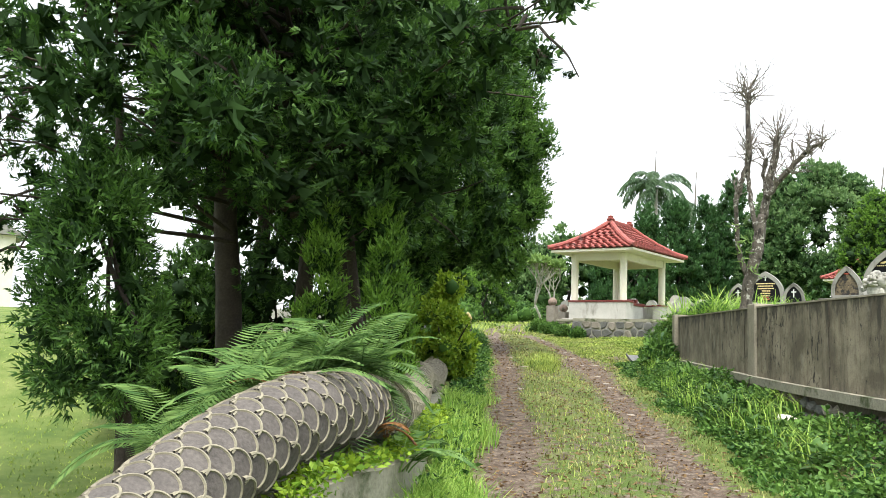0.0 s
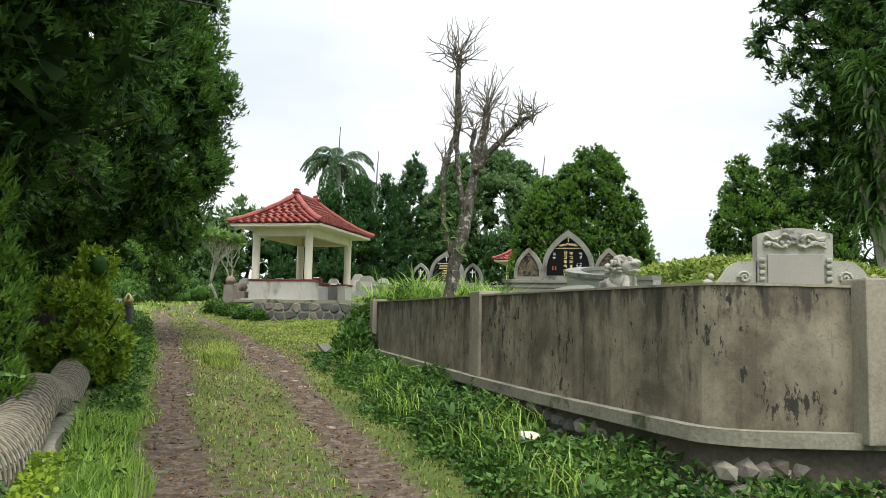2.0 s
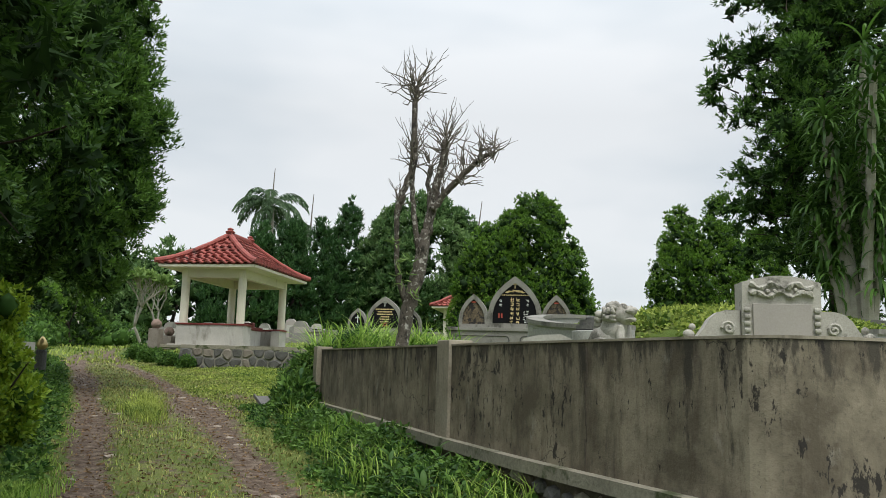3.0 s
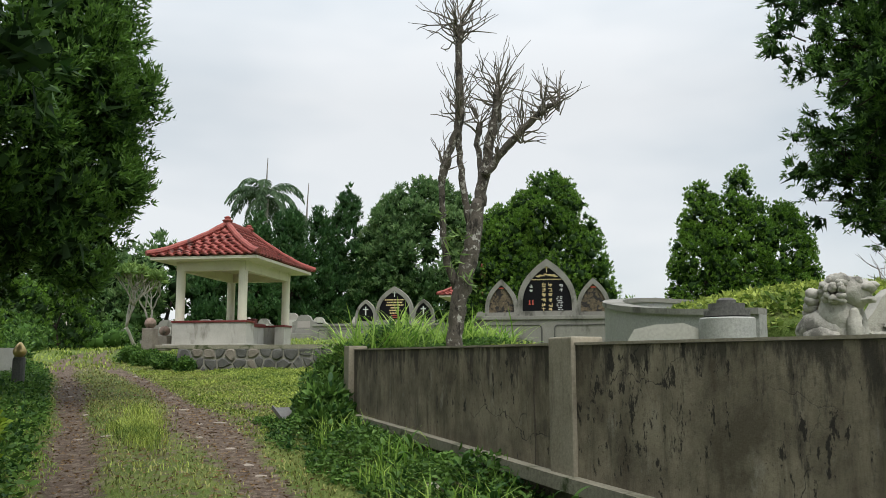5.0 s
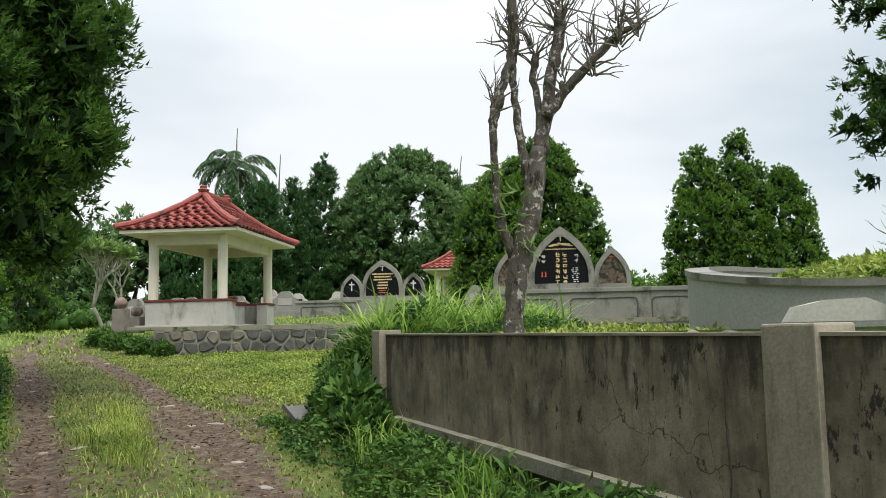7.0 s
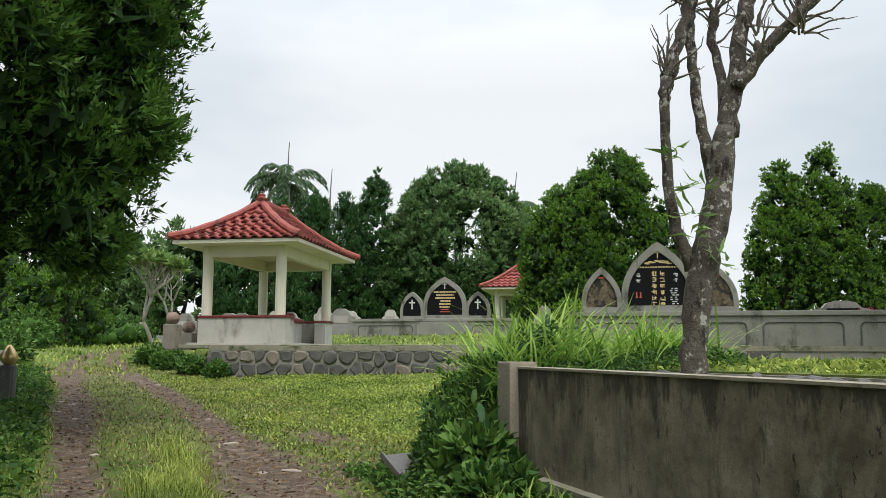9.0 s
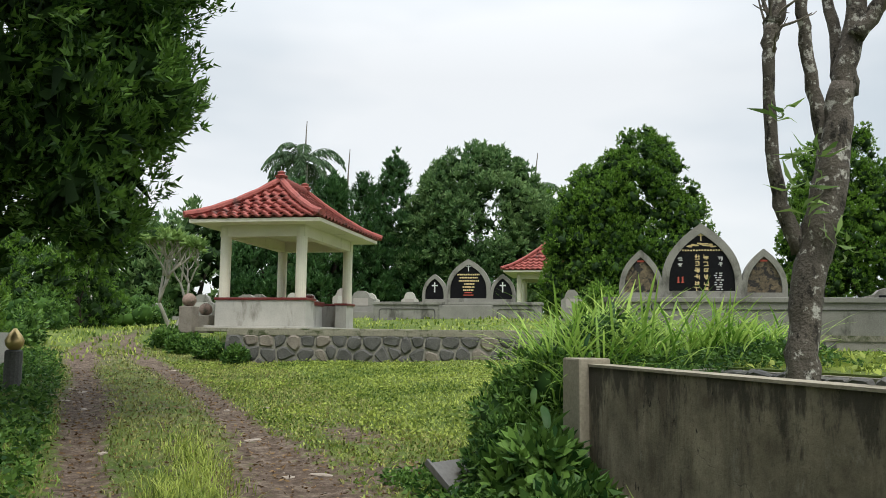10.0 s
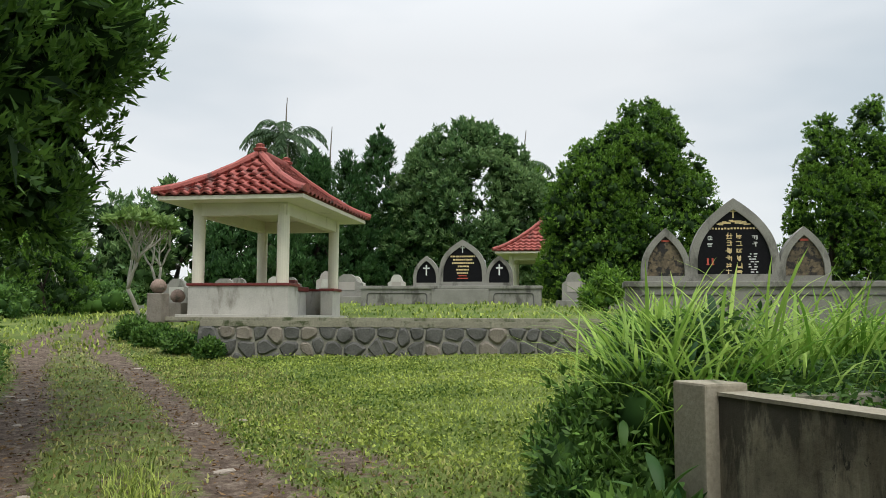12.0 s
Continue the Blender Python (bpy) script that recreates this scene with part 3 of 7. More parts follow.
gx, gy = grid_lines(-900, 900, -4, 11, 0.13), grid_lines(-300, 1200, -3, 36, 0.2)
GX, GY = np.meshgrid(gx, gy)
gv = np.stack([GX.ravel(), GY.ravel(), land(GX.ravel(), GY.ravel())], 1)
nx, ny = len(gx), len(gy)
gi = (np.arange(ny - 1)[:, None] * nx + np.arange(nx - 1)[None, :]).ravel()
g_me = np_mesh("ground", gv, np.stack([gi, gi + 1, gi + nx + 1, gi + nx], 1), mats=[M_GROUND], smooth=True)
g_me.attributes.new("soil", "FLOAT", "POINT").data.foreach_set("value", soil(GX.ravel(), GY.ravel()).astype(np.float32))
tagged(mesh_part("ground", g_me), "grassy ground with a rutted earth track climbing through it", "ground", kind="structure")

# ---------------- boundary wall of the raised graves ----------------
WALL_TOP, SKIRT = 2.02, 1.14
WP = [(y, float(wall_x(y))) for y in np.linspace(15.75, 6.9, 26)]
wall_pts = [(x, y) for y, x in WP]
for k in range(1, 7):
    w = radians(180 + 68 * k / 6)
    wall_pts.append((3.61 + 0.42 + 0.42 * math.cos(w), 6.62 + 0.42 * math.sin(w)))
wall_pts += [(4.4, 6.01), (7.5, 5.1), (11, 4.2)]


def ribbon(bm, pts, off0, off1, z0, z1, droop=None):
    """A wall that follows a line in the plan, between two sideways offsets and two heights."""
    prev = None
    for i, (x, y) in enumerate(pts):
        a, b = pts[max(i - 1, 0)], pts[min(i + 1, len(pts) - 1)]
        d = Vector((b[0] - a[0], b[1] - a[1])).normalized()
        nn = Vector((d.y, -d.x))
        lo, hi = (z0(x, y) if callable(z0) else z0), (z1(x, y) if callable(z1) else z1)
        cur = [bm.verts.new((x + nn.x * o, y + nn.y * o, z)) for o, z in ((off0, lo), (off1, lo), (off1, hi), (off0, hi))]
        if prev:
            for k in range(4):
                bm.faces.new((prev[k], prev[(k + 1) % 4], cur[(k + 1) % 4], cur[k]))
        else:
            bm.faces.new(cur[::-1])
        prev = cur
    bm.faces.new(prev)


def skirt_z(x, y):
    return float(np.interp(y, [5, 6.5, 9, 15.75], [1.14, 1.14, 1.17, 1.30]))


def top_z(x, y):
    return float(np.interp(y, [5, 6.5, 10, 15.75], [1.96, 1.98, 2.01, 2.06]))


wall = tagged(new("wall_boundary"), "weathered grey rendered concrete boundary wall with black streaks", "wall", kind="structure")
bm = bmesh.new()
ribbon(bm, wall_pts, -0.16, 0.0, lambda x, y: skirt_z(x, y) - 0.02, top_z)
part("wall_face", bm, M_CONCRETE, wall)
bm = bmesh.new()
ribbon(bm, wall_pts, -0.168, 0.008, lambda x, y: top_z(x, y) + 0.002, lambda x, y: top_z(x, y) + 0.018)
part("wall_cap", bm, M_POST, wall, "thin worn mortar capping")
bm = bmesh.new()
ribbon(bm, wall_pts, -0.2, 0.09, lambda x, y: skirt_z(x, y) - 0.09, lambda x, y: skirt_z(x, y) - 0.0)
part("skirt_ledge", bm, M_LEDGE, wall, "protruding mossy concrete ledge at the wall's foot")
bm = bmesh.new()
ribbon(bm, wall_pts, -0.2, 0.02, lambda x, y: float(land(x, y)) - 0.3, lambda x, y: skirt_z(x, y) - 0.095)
part("foundation", bm, M_DARKSTONE, wall, "dark rubble foundation under the ledge")
for (px, py, w, d, turn) in ((4.47, 15.78, 0.24, 0.24, -6), (3.93, 10.37, 0.30, 0.24, -5), (4.42, 5.99, 0.26, 0.26, -17)):
    bm = bmesh.new()
    zb, zt = skirt_z(px, py), top_z(px, py) + 0.055
    box(bm, (px, py, (zb - 0.06 + zt) / 2), (d, w, zt - zb + 0.06), 0.012, turn)
    part("post", bm, M_POST, wall)
bm = bmesh.new()
ribbon(bm, [(7.2, 15.45), (6.0, 15.62), (4.55, 15.86)], -0.08, 0.08, 0.9, 2.035)
part("end_kerb", bm, M_LEDGE, wall, "weathered concrete kerb closing the strip")
for i in (14, 22):
    (x, y), (x2, y2) = wall_pts[i], wall_pts[i + 1]
    turn = math.degrees(math.atan2(y2 - y, x2 - x)) + 90
    bm = bmesh.new()
    zz = skirt_z(x, y)
    while zz < top_z(x, y) - 0.12:
        box(bm, (x + random.uniform(-0.004, 0.004), y + random.uniform(-0.015, 0.015), zz + 0.05), (0.012, random.uniform(0.004, 0.011), 0.12), 0, turn + random.uniform(-6, 6))
        zz += 0.1
    part("crack", bm, M_DARKSTONE, wall, "dark vertical crack in the render")
# rubble stones of the foundation
rub = []
for k in range(5):
    b2 = bmesh.new()
    bmesh.ops.create_icosphere(b2, subdivisions=1, radius=0.5)
    for q in b2.verts:
        q.co = Vector((q.co.x * 0.55, q.co.y * random.uniform(0.8, 1.1), q.co.z * random.uniform(0.7, 1.0))) * random.uniform(0.85, 1.1)
    me = bpy.data.meshes.new("rubble_stone")
    b2.to_mesh(me)
    b2.free()
    me.materials.append((M_DARKSTONE, M_STONE_B, M_DARKSTONE, M_STONE, M_LEDGE)[k])
    rub.append(me)
for i, (x, y) in enumerate(wall_pts):
    if y > 15.4 or x > 8:
        continue
    for zz in np.arange(float(land(x, y)) + 0.02, skirt_z(x, y) - 0.16, 0.14):
        for k in range(2):
            ob = mesh_part("rubble_stone", random.choice(rub), wall)
            ob.matrix_world = pose(x + random.uniform(-0.03, 0.02) + (k * 0.12 if y < 7 else 0), y + random.uniform(-0.02, 0.02) + (0 if y < 7 else k * 0.18), zz + random.uniform(0, 0.05), random.uniform(-15, 15), random.uniform(-15, 15), random.uniform(0, 40)) @ Matrix.Diagonal((0.2, 0.22, 0.17, 1))


# ---------------- raised grave terraces ----------------
def slab(bm, outline, z0, z1):
    a = [bm.verts.new((x, y, z0)) for x, y in outline]
    b = [bm.verts.new((x, y, z1(x, y) if callable(z1) else z1)) for x, y in outline]
    bm.faces.new(a[::-1])
    bm.faces.new(b)
    k = len(a)
    for i in range(k):
        bm.faces.new((a[i], a[(i + 1) % k], b[(i + 1) % k], b[i]))


STRIP = [(4.75, 16.4), (4.6, 14.6), (4.2, 11), (3.85, 8.2), (3.85, 6.9), (4.5, 6.25), (11.5, 4.4), (12.5, 9), (6.4, 17.2)]
bm = bmesh.new()
slab(bm, STRIP, 0.6, 1.93)
tagged(part("ground_strip", bm, M_GROUND), "narrow earth strip between boundary wall and terrace", "ground", kind="structure")
TERR = [(5.75, 16.7), (5.55, 14.6), (5.05, 11.4), (4.95, 9.4), (6.6, 8.6), (11.5, 7.2), (40, 0), (46, 22), (24, 34), (12.5, 25.6), (9.2, 21.5), (6.6, 17.9)]
bm = bmesh.new()
slab(bm, TERR, 0.6, 2.05)
terrace = tagged(part("ground_terrace", bm, M_GROUND), "raised grass terrace behind the boundary wall", "ground", kind="structure")
bm = bmesh.new()
edge_pts = [(12.3, 25.7), (9.1, 21.6), (6.5, 18.0), (5.7, 16.7), (5.5, 14.6), (5.0, 11.4), (4.9, 9.4)]
ribbon(bm, edge_pts, -0.25, 0.03, 0.9, 2.035)
part("kerb", bm, M_LEDGE, terrace, "rubble stone edging of the terrace")


# ---------------- things: graves ----------------
def arch_outline(w, h, n=14, inset=0.0, full=2.6):
    """Pointed arch: straight foot, then two curves that meet in a point."""
    hw, r = w / 2 - inset, h - inset * 1.5
    foot = 0.16 * h
    pts = []
    for i in range(n + 1):
        t = i / n
        pts.append((hw * (1 - t ** full), foot + (r - foot) * t))
    pts[-1] = (0.0, r)
    right = [(hw, inset)] + pts
    return right + [(-x, z) for x, z in right[:-1]][::-1]


def arch_stone(tomb, x, z, w, h, border, face, full):
    bm = bmesh.new()
    out, inn = arch_outline(w, h, full=full), arch_outline(w, h, inset=border, full=full)
    front, back = -0.14, 0.14
    a = [bm.verts.new((x + px, front, z + pz)) for px, pz in out]
    b = [bm.verts.new((x + px, front, z + pz)) for px, pz in inn]
    c = [bm.verts.new((x + px, back, z + pz)) for px, pz in out]
    e = [bm.verts.new((x + px, front + 0.06, z + pz)) for px, pz in inn]
    k = len(a)
    for i in range(k):
        j = (i + 1) % k
        bm.faces.new((a[i], a[j], b[j], b[i]))
        bm.faces.new((a[i], c[i], c[j], a[j]))
        bm.faces.new((b[i], b[j], e[j], e[i]))
    bm.faces.new(c)
    stone = part("arch_stone", bm, M_GREY, tomb, "grey plaster pointed arch")
    bm = bmesh.new()
    prism(bm, [(x + px, z + pz) for px, pz in arch_outline(w, h, inset=border - 0.004, full=full)], front + 0.045, front + 0.075)
    part("panel", bm, face, stone)
    return stone, front + 0.04


def cross(bm, x, y, z, h):
    box(bm, (x, y, z), (h * 0.13, 0.012, h))
    box(bm, (x, y, z + h * 0.18), (h * 0.62, 0.011, h * 0.13))


def glyphs(bm, x, z, y, size, rows):
    """Upright column of brush characters that cannot be read: short strokes."""
    for r in range(rows):
        zz = z - r * size * 1.12
        for _ in range(6):
            if random.random() < 0.55:
                box(bm, (x + random.uniform(-0.1, 0.1) * size, y, zz + random.uniform(-0.4, 0.4) * size), (size * random.uniform(0.45, 0.9), 0.008, size * 0.1))
            else:
                box(bm, (x + random.uniform(-0.36, 0.36) * size, y, zz + random.uniform(-0.15, 0.15) * size), (size * 0.1, 0.008, size * random.uniform(0.4, 0.8)))


def triple_tomb(at, label, chinese, left, right, base_h, turn=TH):
    tomb = thing("triple_arch_grave", at, label, "grave", "triple arch graves", turn=turn)
    st, fy = arch_stone(tomb, 0, 0, 1.5, 1.46, 0.13, M_BLACK, 2.5 if chinese else 3.1)
    for sx in (-1.16, 1.16):
        side, sy = arch_stone(tomb, sx, 0, 0.84, 0.95, 0.1, M_PICTURE if chinese else M_BLACK, 2.4 if chinese else 2.9)
        bm = bmesh.new()
        if chinese:
            box(bm, (sx, sy, 0.72), (0.14, 0.012, 0.035), 0, 0)
            part("ornament", bm, M_REDTXT, side, "small red painted ornament")
        else:
            cross(bm, sx, sy, 0.5, 0.34)
            part("cross", bm, M_SILVER, side, "pale painted cross")
    bm = bmesh.new()
    cross(bm, 0, fy, 1.2 if chinese else 1.16, 0.17 if chinese else 0.24)
    part("cross", bm, M_GOLD if chinese else M_SILVER, st)
    bm = bmesh.new()
    if chinese:
        for k in range(26):
            w = math.pi * k / 25
            box(bm, (0.26 * math.cos(w) * random.uniform(0.7, 1), fy, 1.0 + 0.08 * math.sin(w) * random.uniform(0.3, 1)), (0.07, 0.01, 0.022), 0, 0)
        for k in range(16):
            box(bm, (-0.4 + k * 0.053, fy, 0.93 + random.uniform(-0.004, 0.004)), (0.032, 0.008, 0.03))
        glyphs(bm, -0.08, 0.8, fy, 0.115, 7)
        glyphs(bm, 0.09, 0.8, fy, 0.115, 7)
    else:
        for r, wd in enumerate((0.78, 0.6, 0.66, 0.3, 0.4, 0.36)):
            k = -wd / 2
            while k < wd / 2:
                q = random.uniform(0.03, 0.07)
                box(bm, (k + q / 2, fy, 0.93 - r * 0.105), (q, 0.008, 0.05))
                k += q + 0.018
    tagged(part("inscription", bm, M_GOLD, st, "gilt lettering"), kind="stuff")
    bm = bmesh.new()
    if chinese:
        glyphs(bm, -0.4, 0.76, fy, 0.1, 2)
        glyphs(bm, 0.36, 0.76, fy, 0.1, 2)
        for zz in np.arange(0.12, 0.5, 0.045):
            box(bm, (0.36 + random.uniform(-0.03, 0.03), fy, zz), (random.uniform(0.03, 0.08), 0.008, 0.02))
            box(bm, (0.28 + random.uniform(-0.03, 0.03), fy, zz), (random.uniform(0.02, 0.06), 0.008, 0.02))
        tagged(part("side_lettering", bm, M_SILVER, st, "pale lettering columns"), kind="stuff")
        bm = bmesh.new()
        for dx in (-0.44, -0.36):
            box(bm, (dx, fy, 0.36), (0.03, 0.008, 0.1))
            box(bm, (dx, fy, 0.3), (0.05, 0.008, 0.02))
        part("red_mark", bm, M_REDTXT, st)
    else:
        for r, wd in enumerate((0.26, 0.34)):
            box(bm, (0, fy, 0.32 - r * 0.08), (wd, 0.008, 0.03))
        part("red_line", bm, M_REDTXT, st)
    bm = bmesh.new()
    box(bm, ((left + right) / 2, 0.0, -0.05), (right - left, 0.62, 0.1), 0.015)
    part("ledge", bm, M_GREY, tomb)
    bm = bmesh.new()
    box(bm, ((left + right) / 2, -0.02, -0.1 - (base_h - 0.1) / 2), (right - left - 0.08, 0.5, base_h - 0.1), 0.02)
    part("base_block", bm, M_GREY, tomb)
    edges = np.linspace(left + 0.1, right - 0.1, 2 + int((right - left) / 2.3)) if chinese else (left + 0.1, -0.95, 0.85, right - 0.1)
    zc, hz = -0.1 - (base_h - 0.1) / 2, (base_h - 0.1) / 2 - 0.13
    for i, (a0, a1) in enumerate(zip(edges[:-1], edges[1:])):
        cx, hw = (a0 + a1) / 2, (a1 - a0) / 2 - 0.16
        bm = bmesh.new()
        if not chinese and i == 1:
            box(bm, (cx, -0.3, zc), (a1 - a0, 0.1, base_h - 0.12), 0.015)
            part("centre_block", bm, M_GREY, tomb)
            continue
        loop = []
        for qx, qz, w0 in ((1, 1, 0), (-1, 1, 90), (-1, -1, 180), (1, -1, 270)):
            for w in np.radians([w0, w0 + 30, w0 + 60, w0 + 90]):
                loop.append((cx + qx * (hw - 0.1) + 0.1 * math.cos(w), -0.272, zc + qz * (hz - 0.1) + 0.1 * math.sin(w)))
        tube(bm, loop + loop[:1], [0.02] * (len(loop) + 1), 6)
        part("panel_moulding", bm, M_STONE, tomb, "dark rounded moulding line")
    return tomb


triple_tomb((12.72, 23.72, 3.08), "grey triple-arched grave with black granite panel and gilt characters", True, -1.9, 5.6, 0.95)
triple_tomb((14.0, 36.3, 3.45), "grey triple-arched grave with black panels and white crosses", False, -3.3, 2.5, 0.85)


def headstone(at, w, h, d, mat, label, turn=TH, shoulders=True):
    t = thing("headstone", at, label, "headstone", "scattered headstones", turn=turn)
    bm = bmesh.new()
    if shoulders:
        pts = [(-w / 2, 0), (w / 2, 0), (w / 2, h * 0.62), (w * 0.34, h * 0.7), (w * 0.26, h * 0.9), (w * 0.12, h), (-w * 0.12, h), (-w * 0.26, h * 0.9), (-w * 0.34, h * 0.7), (-w / 2, h * 0.62)]
    else:
        pts = [(-w / 2, 0), (w / 2, 0), (w / 2, h * 0.95), (w * 0.44, h), (-w * 0.44, h), (-w / 2, h * 0.95)]
    prism(bm, pts, -d / 2, d / 2)
    part("slab", bm, mat, t)
    bm = bmesh.new()
    box(bm, (0, -d * 0.4, -0.12), (w * 1.5, d * 3.2, 0.3), 0.015)
    part("plinth", bm, M_GREY, t)
    bm = bmesh.new()
    box(bm, (0, -d / 2 - 0.004, h * 0.5), (w * 0.55, 0.014, h * 0.34))
    part("plaque", bm, random.choice((M_PANEL, M_BLACK, M_WHITEWASH)), t)
    return t


def on_land(x, y, dz=0.0):
    return (x, y, float(land(x, y)) + dz)


# ---------------- pavilion ----------------
PC, PA, PB, PO = (6.966, 32.963), 0.99, 1.863, 0.705
FLOOR, PARAPET, EAVE, RIDGE = 2.48, 3.17, 5.02, 6.22


def pavilion(at, a, b, o, parapet, eave, ridge, label, turn, cap_rows, walls=True):
    """Open hip-roofed shelter; heights above its floor."""
    pv = thing("pavilion", at, label, "pavilion", turn=turn)
    bm = bmesh.new()
    box(bm, (0, 0, -0.05), (2 * a + 0.7, 2 * b + 0.7, 0.1), 0.01)
    part("floor_slab", bm, M_WHITEWASH, pv)
    for sx in (-1, 1):
        for sy in (-1, 1):
            bm = bmesh.new()
            lathe(bm, [(0.135, 0), (0.135, eave - 0.12)], 16, (sx * a, sy * b, 0))
            part("column", bm, M_CREAM, pv, smooth=False)
    if walls:
        runs = [("x", -a, a * 1.05, -b), ("y", -b, b * 0.55, -a), ("y", -b, -b + 0.55, a), ("y", b - 0.55, b + 0.1, a), ("x", -a, a, b)]
        for axis, q0, q1, at2 in runs:
            bm, bm2 = bmesh.new(), bmesh.new()
            mid, ln = (q0 + q1) / 2, abs(q1 - q0)
            if axis == "x":
                box(bm, (mid, at2, (parapet - 0.06) / 2), (ln + 0.3, 0.34, parapet - 0.06), 0.012)
                box(bm2, (mid, at2, parapet - 0.03), (ln + 0.36, 0.4, 0.06), 0.01)
            else:
                box(bm, (at2, mid, (parapet - 0.06) / 2), (0.33, ln, parapet - 0.06), 0.012)
                box(bm2, (at2, mid, parapet - 0.028), (0.395, ln + 0.04, 0.06), 0.01)
            w = part("parapet", bm, M_WHITEWASH, pv, "grey-white rendered low wall")
            part("coping", bm2, M_REDCAP, w, "dark red tiled coping")
    for s in (-1, 1):
        bm = bmesh.new()
        box(bm, (0, s * b, eave - 0.2), (2 * a + 0.24, 0.2, 0.3), 0.008)
        part("beam", bm, M_CREAM, pv)
        bm = bmesh.new()
        box(bm, (s * a, 0, eave - 0.203), (0.2, 2 * b - 0.21, 0.296), 0.008)
        part("beam", bm, M_CREAM, pv)
    bm = bmesh.new()
    box(bm, (0, 0, eave - 0.02), (2 * (a + o) - 0.06, 2 * (b + o) - 0.06, 0.09), 0.006)
    part("soffit_slab", bm, M_CREAM, pv, "cream painted concrete eaves slab")
    ea, eb, rl = a + o, b + o, b - a

    def prof(t):
        return eave + 0.05 + (ridge - eave - 0.05) * (0.62 * t + 0.38 * t * t)

    roof = tagged(new("roof"), "weathered red clay tile hip roof with mossy hips")
    roof.parent = pv
    bm = bmesh.new()
    rings = []
    for t in np.linspace(0, 1, 7):
        hx, hy = ea * (1 - t), eb - ea * t
        z = prof(t)
        rings.append([bm.verts.new(c) for c in ((-hx, -hy, z), (hx, -hy, z), (hx, hy, z), (-hx, hy, z))])
    for r0, r1 in zip(rings[:-1], rings[1:]):
        for k in range(4):
            bm.faces.new((r0[k], r0[(k + 1) % 4], r1[(k + 1) % 4], r1[k]))
    bm.faces.new(rings[0][::-1])
    part("roof_deck", bm, M_TILE, roof)
    # pantiles in courses
    n, wseg = 12, 8
    tile_v, tile_f = [], []
    for j, (yy, lift) in enumerate(((0, 0.05), (0.5, 0.02), (1, -0.005))):
        for i in range(wseg + 1):
            u = i / wseg
            tile_v.append(((u - 0.5), yy, lift + 0.035 * math.cos(2 * math.pi * u)))
    for j in range(2):
        for i in range(wseg):
            q = j * (wseg + 1) + i
            tile_f.append((q, q + 1, q + wseg + 2, q + wseg + 1))
    kk = len(tile_v)
    for i in range(wseg + 1):
        u = i / wseg
        tile_v.append(((u - 0.5), 0.0, 0.01 + 0.035 * math.cos(2 * math.pi * u)))
    for i in range(wseg):
        tile_f.append((i, kk + i, kk + i + 1, i + 1))
    tile_me = np_mesh("roof_tile", tile_v, np.array(tile_f), mats=[M_TILE], smooth=True)
    rows = cap_rows
    for face in range(4):
        half0 = ea if face % 2 == 0 else eb
        out = eb if face % 2 == 0 else ea
        for r in range(rows):
            t0, t1 = r / rows, (r + 1.18) / rows
            d0, d1 = out - ea * t0, out - ea * min(t1, 1)
            z0, z1 = prof(t0), prof(min(t1, 1))
            half = half0 - ea * (t0 + 0.35 / rows)
            k = max(1, int(round(2 * half / 0.27)))
            run = math.hypot(d0 - d1, z1 - z0)
            pitch = math.degrees(math.atan2(z1 - z0, d0 - d1))
            for c in range(k):
                off = -half + (c + 0.5) * 2 * half / k
                ob = mesh_part("tile", tile_me, roof)
                m = pose(0, 0, 0, 0, 0, face * 90) @ pose(off, -d0 - 0.02, z0, pitch + random.uniform(-1.5, 1.5), 0, random.uniform(-1.5, 1.5)) @ Matrix.Diagonal((2 * half / k * 1.02, run, 1, 1))
                ob.matrix_local = m
    for sx, sy in ((-1, -1), (1, -1), (1, 1), (-1, 1)):
        bm = bmesh.new()
        pts = [(sx * (ea * (1 - t) + 0.06 * (t < 0.01)), sy * (eb - ea * t + 0.06 * (t < 0.01)), prof(t) + 0.07 + 0.08 * max(0, 0.12 - t)) for t in np.linspace(0, 1, 9)]
        tube(bm, pts, [0.085 + 0.012 * (i % 2) for i in range(9)], 8, 0.05)
        part("hip_cap", bm, M_TILE, roof)
    bm = bmesh.new()
    box(bm, (0, 0, ridge + 0.06), (0.2, 2 * rl + 0.2, 0.16), 0.05)
    part("ridge_cap", bm, M_TILE, roof)
    for s in (-1, 1):
        bm = bmesh.new()
        lathe(bm, [(0.14, 0), (0.17, 0.06), (0.09, 0.1), (0.11, 0.16), (0.03, 0.2)], 12, (0, s * rl, ridge + 0.1))
        part("finial", bm, M_TILE, roof)
    return pv


pavilion((*PC, FLOOR), PA, PB, PO, PARAPET - FLOOR, EAVE - FLOOR, RIDGE - FLOOR, "open cream-columned pavilion with a red clay tile hip roof", TH, 9)
pavilion((24.2, 47.3, 3.1), 1.4, 1.4, 0.75, 0.6, 2.45, 4.1, "distant cream-columned pavilion with a red tiled pyramid roof", TH, 8, walls=False)
pavilion((24.0, 71.0, 3.1), 0.8, 0.8, 0.6, 0.6, 2.1, 3.0, "small far pavilion with a red tiled roof", TH, 4, walls=False)


def local(u, v, z, c=PC):
    return (c[0] + u * UX - v * UY, c[1] + u * UY + v * UX, z)


